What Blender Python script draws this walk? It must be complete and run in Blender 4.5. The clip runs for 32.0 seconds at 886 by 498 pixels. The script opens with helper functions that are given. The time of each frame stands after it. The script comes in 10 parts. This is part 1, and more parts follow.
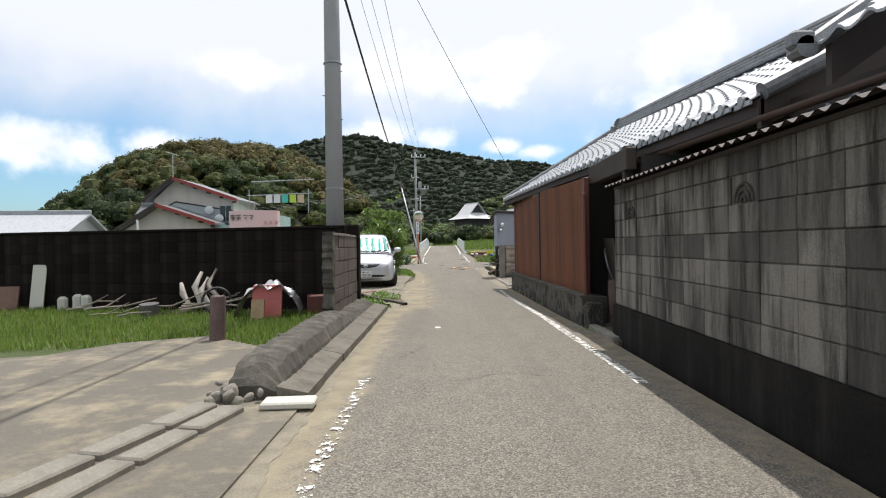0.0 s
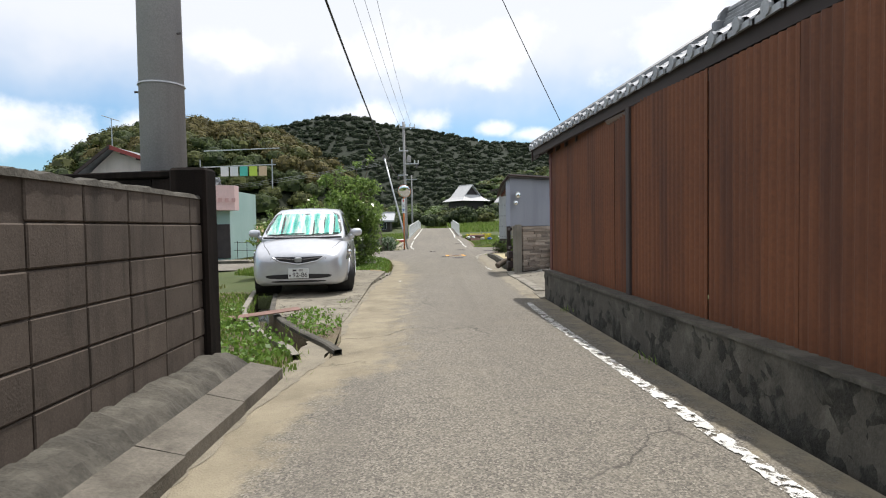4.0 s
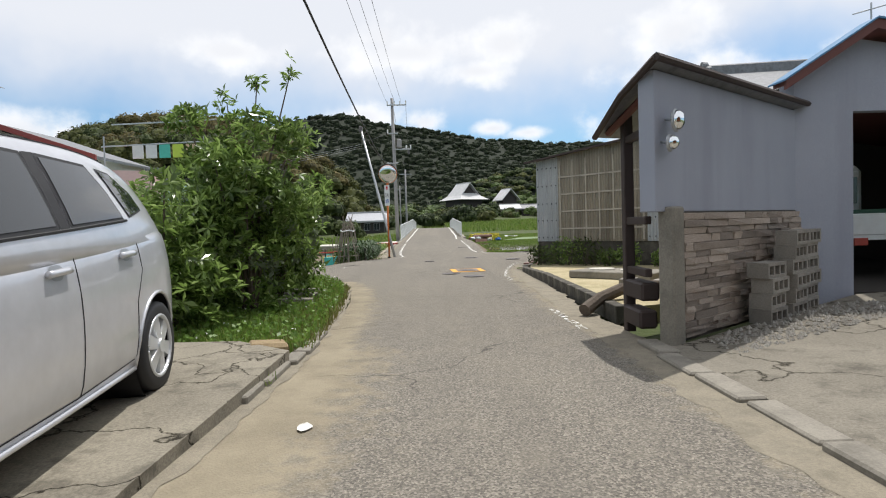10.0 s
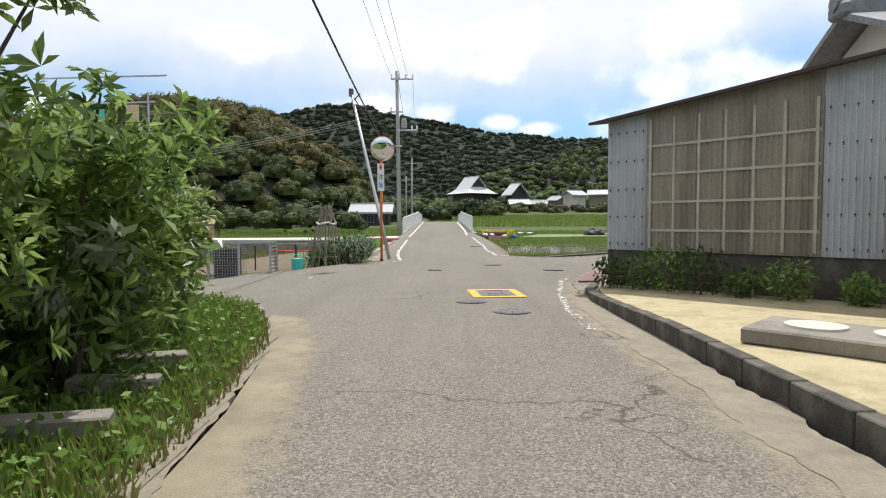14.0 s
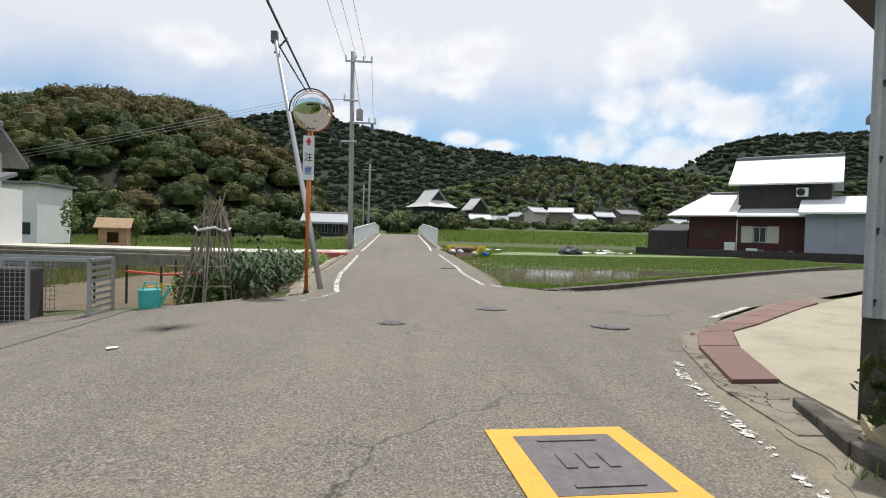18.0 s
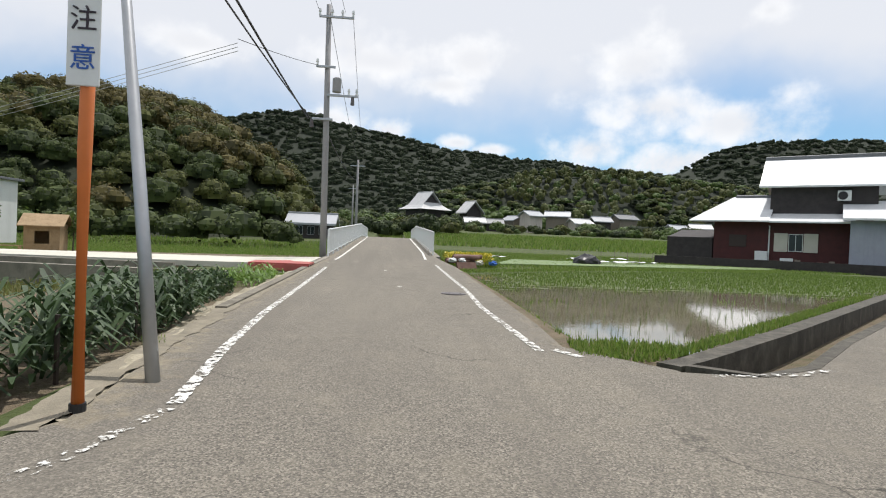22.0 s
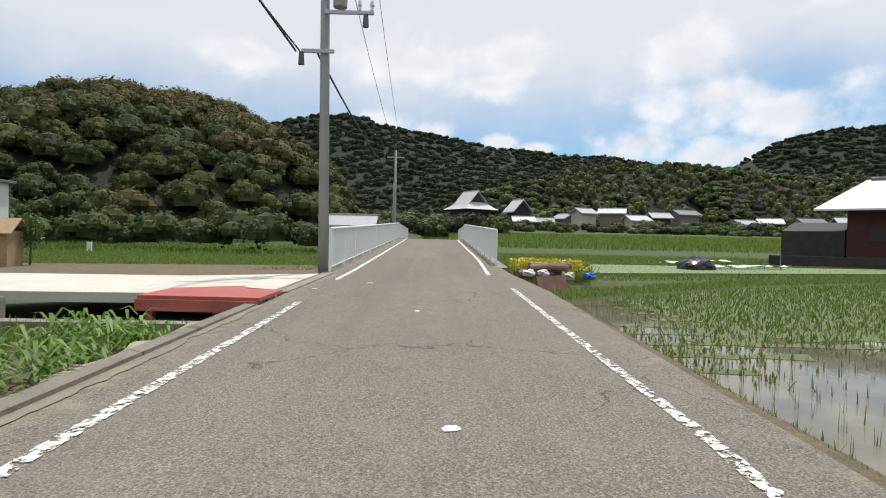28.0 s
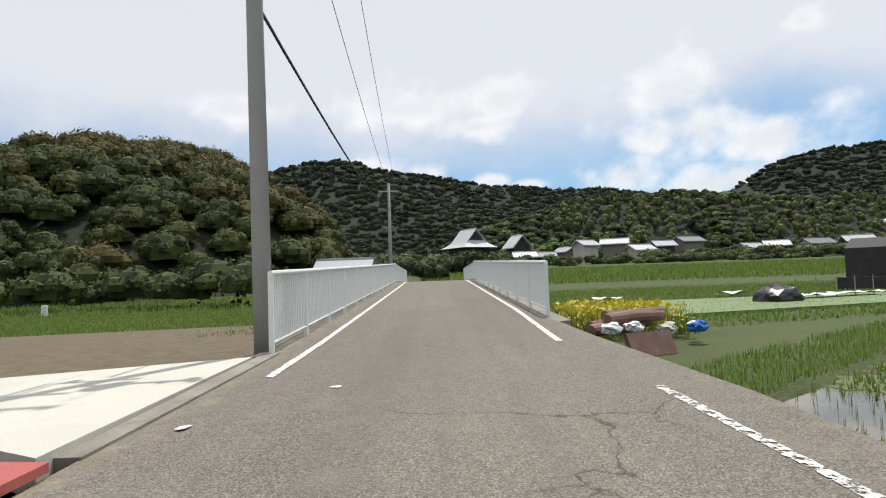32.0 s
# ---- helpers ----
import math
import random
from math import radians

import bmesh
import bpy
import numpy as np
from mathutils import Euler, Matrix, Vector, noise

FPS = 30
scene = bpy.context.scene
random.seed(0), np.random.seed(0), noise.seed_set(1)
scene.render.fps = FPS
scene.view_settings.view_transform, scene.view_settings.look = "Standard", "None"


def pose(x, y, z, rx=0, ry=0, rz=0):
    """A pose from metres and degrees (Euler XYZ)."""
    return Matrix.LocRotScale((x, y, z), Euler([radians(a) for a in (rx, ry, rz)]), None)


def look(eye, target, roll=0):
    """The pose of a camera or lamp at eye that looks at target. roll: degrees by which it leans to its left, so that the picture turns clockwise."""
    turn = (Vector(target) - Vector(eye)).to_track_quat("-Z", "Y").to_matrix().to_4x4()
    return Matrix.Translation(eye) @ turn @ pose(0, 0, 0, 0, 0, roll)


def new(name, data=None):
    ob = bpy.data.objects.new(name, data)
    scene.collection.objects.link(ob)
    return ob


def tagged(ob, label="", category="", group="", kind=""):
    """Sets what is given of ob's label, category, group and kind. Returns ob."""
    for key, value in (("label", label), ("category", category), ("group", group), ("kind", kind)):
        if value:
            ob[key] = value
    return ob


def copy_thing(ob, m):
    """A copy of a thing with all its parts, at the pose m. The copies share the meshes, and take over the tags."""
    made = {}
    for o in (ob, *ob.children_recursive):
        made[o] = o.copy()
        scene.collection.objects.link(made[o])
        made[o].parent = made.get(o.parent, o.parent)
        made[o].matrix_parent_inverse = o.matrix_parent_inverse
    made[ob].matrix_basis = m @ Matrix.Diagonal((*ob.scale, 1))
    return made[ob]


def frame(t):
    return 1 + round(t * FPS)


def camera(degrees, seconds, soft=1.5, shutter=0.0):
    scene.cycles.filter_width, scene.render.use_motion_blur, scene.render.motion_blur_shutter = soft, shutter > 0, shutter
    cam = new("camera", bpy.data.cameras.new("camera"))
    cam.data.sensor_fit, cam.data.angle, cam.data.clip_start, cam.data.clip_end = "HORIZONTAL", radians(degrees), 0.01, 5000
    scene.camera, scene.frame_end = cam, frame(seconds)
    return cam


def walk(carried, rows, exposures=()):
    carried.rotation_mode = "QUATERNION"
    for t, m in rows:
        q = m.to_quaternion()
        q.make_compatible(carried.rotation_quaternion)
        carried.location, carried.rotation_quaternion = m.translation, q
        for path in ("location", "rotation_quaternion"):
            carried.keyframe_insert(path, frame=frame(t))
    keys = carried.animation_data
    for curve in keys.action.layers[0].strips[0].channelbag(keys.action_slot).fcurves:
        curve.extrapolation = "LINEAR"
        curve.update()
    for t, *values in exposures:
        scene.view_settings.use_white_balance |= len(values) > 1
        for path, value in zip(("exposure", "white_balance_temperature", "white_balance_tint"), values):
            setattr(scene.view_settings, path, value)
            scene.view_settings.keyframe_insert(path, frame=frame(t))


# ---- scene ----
from mathutils.bvhtree import BVHTree
cam = camera(76.0, 32.0, 1.1)
PATH = [
    (0, (-0.003, -1.024, 1.169), (-0.003, 0.976, 1.154), -0.9),
    (0.5, (0.029, -0.231, 1.181), (0.045, 1.769, 1.172), -1.3),
    (1, (0.053, 0.583, 1.16), (0.073, 2.583, 1.16), -2.9),
    (1.5, (0.04, 1.347, 1.169), (0.075, 3.347, 1.167), -4.0),
    (2, (0.078, 2.111, 1.164), (0.107, 4.111, 1.172), -5.1),
    (2.5, (0.097, 2.871, 1.167), (0.119, 4.871, 1.175), -4.7),
    (3, (0.108, 3.676, 1.145), (0.155, 5.675, 1.205), -3.9),
    (3.5, (0.118, 4.374, 1.122), (0.163, 6.374, 1.105), -1.4),
    (5.5, (0.239, 7.515, 1.005), (0.217, 9.512, 0.885), -1.4),
    (6, (0.277, 8.251, 0.983), (0.28, 10.247, 0.854), -1.2),
    (6.5, (0.257, 8.983, 0.973), (0.255, 10.979, 0.842), -0.9),
    (7, (0.281, 9.689, 0.987), (0.285, 11.687, 0.912), -0.9),
    (7.5, (0.271, 10.391, 0.983), (0.296, 12.391, 0.938), -0.6),
    (8, (0.246, 11.032, 0.996), (0.31, 13.03, 0.946), -0.0),
    (8.5, (0.187, 11.776, 1.003), (0.256, 13.775, 0.957), 0.0),
    (9, (0.128, 12.442, 1.015), (0.195, 14.441, 0.965), -0.5),
    (9.5, (0.107, 13.135, 1.008), (0.158, 15.134, 0.949), -1.6),
    (10, (0.077, 13.805, 1.027), (0.107, 15.803, 0.952), -1.8),
    (10.5, (0.085, 14.487, 1.019), (0.099, 16.485, 0.94), -1.9),
    (11, (0.062, 15.101, 1.033), (0.072, 17.098, 0.931), -0.8),
    (11.5, (0.096, 15.745, 1.053), (0.096, 17.743, 0.97), -1.0),
    (12, (0.073, 16.406, 1.053), (0.084, 18.404, 0.973), 0.9),
    (12.5, (0.086, 17.031, 1.047), (0.099, 19.029, 0.955), 0.6),
    (13, (0.044, 17.619, 1.049), (0.053, 19.615, 0.933), 0.9),
    (13.5, (0.057, 18.247, 1.069), (0.057, 20.244, 0.957), -0.5),
    (14, (0.035, 18.889, 1.054), (0.044, 20.887, 0.957), -0.2),
    (14.5, (0.069, 19.563, 1.032), (0.1, 21.561, 0.961), -0.1),
    (16.5, (0.009, 22.307, 1.028), (0.057, 24.306, 0.973), 1.0),
    (17, (-0.023, 23.074, 1.029), (0.056, 25.072, 0.961), 1.0),
    (17.5, (-0.036, 23.811, 1.021), (0.08, 25.807, 0.962), 1.8),
    (18, (-0.04, 24.577, 1.017), (0.118, 26.57, 0.97), 1.6),
    (18.5, (-0.051, 25.28, 1.03), (0.119, 27.272, 0.987), 1.9),
    (19, (-0.02, 26.075, 1.041), (0.138, 28.068, 0.986), 1.6),
    (19.5, (0.025, 26.815, 1.063), (0.162, 28.809, 0.988), 2.1),
    (20, (0.054, 27.679, 1.058), (0.22, 29.67, 0.97), 2.4),
    (20.5, (0.024, 28.505, 1.078), (0.202, 30.495, 0.975), 3.7),
    (21, (0.069, 29.293, 1.088), (0.234, 31.284, 0.995), 3.7),
    (21.5, (0.138, 30.021, 1.102), (0.301, 32.013, 1.024), 3.0),
    (22, (0.225, 30.7, 1.085), (0.408, 32.691, 1.05), 2.3),
    (22.5, (0.297, 31.379, 1.122), (0.444, 33.373, 1.097), 2.5),
    (23, (0.331, 32.072, 1.094), (0.466, 34.068, 1.078), 2.2),
    (23.5, (0.341, 32.867, 1.071), (0.453, 34.864, 1.068), 1.8),
    (24, (0.344, 33.625, 1.082), (0.442, 35.622, 1.1), 1.1),
    (24.5, (0.358, 34.281, 1.096), (0.431, 36.28, 1.118), 1.0),
    (25, (0.339, 34.967, 1.088), (0.401, 36.966, 1.102), 0.8),
    (25.5, (0.302, 35.623, 1.091), (0.339, 37.622, 1.099), 0.4),
    (27.5, (0.389, 38.493, 1.073), (0.418, 40.493, 1.048), 0.3),
    (28, (0.336, 39.438, 1.089), (0.359, 41.437, 1.053), 1.2),
    (28.5, (0.279, 40.348, 1.077), (0.329, 42.347, 1.028), 1.4),
    (29, (0.2, 41.175, 1.074), (0.259, 43.173, 1.009), 2.4),
    (29.5, (0.179, 41.906, 1.059), (0.248, 43.903, 0.986), 1.7),
    (30, (0.125, 42.593, 1.089), (0.205, 44.589, 1.004), 1.4),
    (30.5, (0.082, 43.305, 1.102), (0.162, 45.303, 1.04), 0.6),
    (31, (0.024, 44.066, 1.126), (0.075, 46.066, 1.147), -0.2),
    (31.5, (0.015, 44.768, 1.111), (0.067, 46.767, 1.178), -1.5),
    (32, (-0.038, 45.494, 1.117), (-0.006, 47.491, 1.224), -2.0),
]
EXPOSURES = [(t, e, 6500, 10) for t, e in ((0, 0.03), (6, 0.03), (7, 0.0), (8, -0.14), (10, -0.12), (11.5, 0.05), (14, 0.06), (16.5, -0.1), (18, -0.18), (20, -0.2), (23, -0.17), (28, -0.25), (32, -0.24))]
walk(cam, [(t, look(eye, target, roll)) for t, eye, target, roll in PATH], EXPOSURES)
# ---- light ----
world = bpy.data.worlds.new("world")
scene.world = world
world.use_nodes = True
SUN_EL, SUN_AZ = radians(69.5), radians(27)     # azimuth from +y towards +x
wn, wl = world.node_tree.nodes, world.node_tree.links
wbg = wn["Background"]
sky = wn.new("ShaderNodeTexSky")
sky.sky_type, sky.sun_disc = "NISHITA", False
sky.sun_elevation, sky.sun_rotation = SUN_EL, SUN_AZ
sky.air_density, sky.dust_density, sky.ozone_density = 1.0, 1.2, 1.0
wco = wn.new("ShaderNodeTexCoord")


def wmath(op, a, b=None, clamp=False):
    n = wn.new("ShaderNodeMath")
    n.operation, n.use_clamp = op, clamp
    for i, v in enumerate((a, b)):
        if v is None:
            continue
        if isinstance(v, (int, float)):
            n.inputs[i].default_value = v
        else:
            wl.new(v, n.inputs[i])
    return n.outputs[0]


# sky directions: azimuth from +y and rise over the horizon
wsep = wn.new("ShaderNodeSeparateXYZ")
wl.new(wco.outputs["Generated"], wsep.inputs[0])
wlen = wmath("SQRT", wmath("ADD", wmath("POWER", wsep.outputs[0], 2.0), wmath("POWER", wsep.outputs[1], 2.0)))
waz = wmath("ARCTAN2", wsep.outputs[0], wsep.outputs[1])
wel = wmath("DIVIDE", wsep.outputs[2], wmath("MAXIMUM", wlen, 0.05))
wuv = wn.new("ShaderNodeCombineXYZ")
wl.new(waz, wuv.inputs[0])
wl.new(wel, wuv.inputs[1])


def wnoise(scale, detail, rough, off=0.0):
    t = wn.new("ShaderNodeTexNoise")
    t.inputs["Scale"].default_value, t.inputs["Detail"].default_value, t.inputs["Roughness"].default_value = scale, detail, rough
    v = wn.new("ShaderNodeVectorMath")
    v.operation = "ADD"
    v.inputs[1].default_value = (off, off, 0)
    wl.new(wuv.outputs[0], v.inputs[0])
    wl.new(v.outputs[0], t.inputs["Vector"])
    return t.outputs[0]


def wstep(value, lo, hi):
    t = wn.new("ShaderNodeMapRange")
    t.interpolation_type = "SMOOTHSTEP"
    t.inputs["From Min"].default_value, t.inputs["From Max"].default_value = lo, hi
    wl.new(value, t.inputs["Value"])
    return t.outputs[0]


# cumulus heaps: (azimuth, rise, half width, half height)
HEAPS = [(-0.03, 0.305, 0.17, 0.05), (-0.08, 0.33, 0.06, 0.05), (0.13, 0.315, 0.08, 0.055), (0.08, 0.27, 0.10, 0.03), (-0.12, 0.195, 0.085, 0.032), (-0.01, 0.185, 0.05, 0.027),
         (0.11, 0.17, 0.045, 0.016), (0.17, 0.16, 0.05, 0.016), (0.41, 0.3, 0.10, 0.075), (0.44, 0.23, 0.15, 0.06), (0.56, 0.2, 0.13, 0.055), (0.34, 0.165, 0.09, 0.045), (0.48, 0.14, 0.13, 0.04),
         (0.6, 0.37, 0.04, 0.03), (-0.62, 0.155, 0.16, 0.045), (-0.47, 0.165, 0.09, 0.03), (-0.33, 0.3, 0.11, 0.035), (-0.95, 0.19, 0.2, 0.06), (0.95, 0.22, 0.2, 0.09)]
heap = None
for (ha, he, hw, hh) in HEAPS:
    d1 = wn.new("ShaderNodeVectorMath")
    d1.operation = "SUBTRACT"
    d1.inputs[1].default_value = (ha, he, 0)
    wl.new(wuv.outputs[0], d1.inputs[0])
    d2 = wn.new("ShaderNodeVectorMath")
    d2.operation = "MULTIPLY"
    d2.inputs[1].default_value = (1 / hw, 1 / hh, 0)
    wl.new(d1.outputs[0], d2.inputs[0])
    d3 = wn.new("ShaderNodeVectorMath")
    d3.operation = "LENGTH"
    wl.new(d2.outputs[0], d3.inputs[0])
    v = wmath("SUBTRACT", 1.0, d3.outputs["Value"])
    heap = v if heap is None else wmath("MAXIMUM", heap, v)
puff = wmath("ADD", heap, wmath("MULTIPLY", wmath("SUBTRACT", wnoise(13, 6, 0.55), 0.5), 2.4))
cumulus = wmath("MULTIPLY", wstep(puff, -0.1, 0.95), 0.95)
shade = wstep(wmath("ADD", heap, wmath("MULTIPLY", wnoise(5, 4, 0.5, 3.0), 0.8)), 0.8, 1.35)
veil = wmath("ADD", 0.06, wmath("MULTIPLY", wstep(wmath("ADD", wel, wmath("MULTIPLY", wmath("SUBTRACT", wnoise(2.6, 5, 0.55, 7.0), 0.5), 0.3)), 0.13, 0.33), 0.9))
wcl = wn.new("ShaderNodeMix")
wcl.data_type = "RGBA"
wcl.inputs["A"].default_value, wcl.inputs["B"].default_value = (13.6, 13.7, 13.9, 1), (11.6, 11.8, 12.3, 1)
wl.new(shade, wcl.inputs["Factor"])
wv = wn.new("ShaderNodeMix")
wv.data_type = "RGBA"
wl.new(veil, wv.inputs["Factor"])
wtint = wn.new("ShaderNodeMix")
wtint.data_type, wtint.blend_type = "RGBA", "MULTIPLY"
wtint.inputs["Factor"].default_value = 1.0
wl.new(sky.outputs[0], wtint.inputs["A"])
wtint.inputs["B"].default_value = (1.05, 1.5, 1.75, 1)
wl.new(wtint.outputs["Result"], wv.inputs["A"])
wv.inputs["B"].default_value = (11.0, 11.3, 12.0, 1)
wmix = wn.new("ShaderNodeMix")
wmix.data_type = "RGBA"
wl.new(cumulus, wmix.inputs["Factor"])
wl.new(wv.outputs["Result"], wmix.inputs["A"])
wl.new(wcl.outputs["Result"], wmix.inputs["B"])
wl.new(wmix.outputs["Result"], wbg.inputs["Color"])
wbg.inputs["Strength"].default_value = 0.085
sun = new("sun", bpy.data.lights.new("sun", "SUN"))
sun.data.energy, sun.data.angle, sun.data.color = 4.3, radians(0.6), (1.0, 0.965, 0.92)
sd = Vector((math.sin(SUN_AZ) * math.cos(SUN_EL), math.cos(SUN_AZ) * math.cos(SUN_EL), math.sin(SUN_EL)))
sun.matrix_world = look(sd * 60, (0, 0, 0))


# ---- materials ----
def material(name):
    m = bpy.data.materials.new(name)
    m.use_nodes = True
    t = m.node_tree
    return m, t.nodes, t.links, t.nodes["Principled BSDF"]


def mapped(n, l, stretch=(1, 1, 1), source="Object"):
    co = n.new("ShaderNodeTexCoord")
    mp = n.new("ShaderNodeMapping")
    mp.inputs["Scale"].default_value = stretch
    if source == "World":
        l.new(n.new("ShaderNodeNewGeometry").outputs["Position"], mp.inputs["Vector"])
    else:
        l.new(co.outputs[source], mp.inputs["Vector"])
    return mp.outputs[0]


def noise_tex(n, l, vec, scale, detail=4, rough=0.55):
    t = n.new("ShaderNodeTexNoise")
    t.inputs["Scale"].default_value, t.inputs["Detail"].default_value, t.inputs["Roughness"].default_value = scale, detail, rough
    l.new(vec, t.inputs["Vector"])
    return t.outputs[0]


def ramp(n, l, value, stops):
    r = n.new("ShaderNodeValToRGB")
    e = r.color_ramp.elements
    while len(e) < len(stops):
        e.new(0.5)
    for el, (p, c) in zip(e, stops):
        el.position = p
        el.color = (*c, 1) if len(c) == 3 else c
    l.new(value, r.inputs[0])
    return r.outputs[0]


def mix(n, l, f, a, b, mode="MIX"):
    m = n.new("ShaderNodeMix")
    m.data_type, m.blend_type = "RGBA", mode
    for s, v in (("Factor", f), ("A", a), ("B", b)):
        if isinstance(v, (int, float)):
            m.inputs[s].default_value = v
        elif isinstance(v, tuple):
            m.inputs[s].default_value = (*v, 1)
        else:
            l.new(v, m.inputs[s])
    return m.outputs["Result"]


def bump(n, l, b, height, strength, dist=0.01):
    k = n.new("ShaderNodeBump")
    k.inputs["Strength"].default_value, k.inputs["Distance"].default_value = strength, dist
    l.new(height, k.inputs["Height"])
    l.new(k.outputs[0], b.inputs["Normal"])


def surface(name, dark, light, scale=3.0, grain=60.0, rough=0.8, metal=0.0, stain=None, stain_amount=0.4, streak=False,
            bump_s=0.25, bump_d=0.004, vary=0.0, source="Object", coat=0.0):
    """A weathered surface: two tones in patches, fine grain, stains and relief."""
    m, n, l, b = material(name)
    v = mapped(n, l, (1, 1, 1), source)
    big = noise_tex(n, l, v, scale, 5, 0.6)
    fine = noise_tex(n, l, v, grain, 4, 0.6)
    c = ramp(n, l, big, [(0.3, dark), (0.7, light)])
    c = mix(n, l, 0.35, c, ramp(n, l, fine, [(0.25, tuple(x * 0.55 for x in dark)), (0.75, tuple(min(1, x * 1.25) for x in light))]))
    if stain:
        sv = mapped(n, l, (scale * 1.6, scale * 1.6, scale * (0.16 if streak else 1.2)), source)
        st = ramp(n, l, noise_tex(n, l, sv, 1.3, 6, 0.65), [(0.48, (0, 0, 0)), (0.68, (1, 1, 1))])
        s2 = n.new("ShaderNodeMath")
        s2.operation = "MULTIPLY"
        s2.inputs[1].default_value = stain_amount
        l.new(st, s2.inputs[0])
        c = mix(n, l, s2.outputs[0], c, stain)
    if vary:
        oi = n.new("ShaderNodeObjectInfo")
        hv = n.new("ShaderNodeHueSaturation")
        mr = n.new("ShaderNodeMapRange")
        mr.inputs["To Min"].default_value, mr.inputs["To Max"].default_value = 1 - vary, 1 + vary
        l.new(oi.outputs["Random"], mr.inputs["Value"])
        l.new(mr.outputs[0], hv.inputs["Value"])
        l.new(c, hv.inputs["Color"])
        c = hv.outputs[0]
    l.new(c, b.inputs["Base Color"])
    b.inputs["Roughness"].default_value, b.inputs["Metallic"].default_value = rough, metal
    b.inputs["Coat Weight"].default_value = coat
    if bump_s:
        bump(n, l, b, fine, bump_s, bump_d)
    return m


def leafy(name, colours, rough=0.55, trans=0.3, patch=0.0):
    """Leaves: each island takes its own tone; some light passes through."""
    m, n, l, b = material(name)
    g = n.new("ShaderNodeNewGeometry")
    stops = [(i / max(1, len(colours) - 1), c) for i, c in enumerate(colours)]
    c = ramp(n, l, g.outputs["Random Per Island"], stops)
    if patch:
        big = noise_tex(n, l, mapped(n, l), patch, 3)
        c = mix(n, l, big, c, (0.055, 0.075, 0.016), "MIX")
    l.new(c, b.inputs["Base Color"])
    b.inputs["Roughness"].default_value = rough
    tr = n.new("ShaderNodeBsdfTranslucent")
    l.new(c, tr.inputs["Color"])
    mx = n.new("ShaderNodeMixShader")
    mx.inputs[0].default_value = trans
    l.new(b.outputs[0], mx.inputs[1])
    l.new(tr.outputs[0], mx.inputs[2])
    l.new(mx.outputs[0], n["Material Output"].inputs["Surface"])
    return m


def plain(name, colour, rough=0.6, metal=0.0, coat=0.0, spec=0.5):
    m, n, l, b = material(name)
    v = mapped(n, l)
    c = mix(n, l, 0.25, colour, ramp(n, l, noise_tex(n, l, v, 9, 5), [(0.3, tuple(x * 0.72 for x in colour)), (0.7, tuple(min(1, x * 1.15) for x in colour))]))
    l.new(c, b.inputs["Base Color"])
    b.inputs["Roughness"].default_value, b.inputs["Metallic"].default_value, b.inputs["Coat Weight"].default_value = rough, metal, coat
    b.inputs["Specular IOR Level"].default_value = spec
    return m


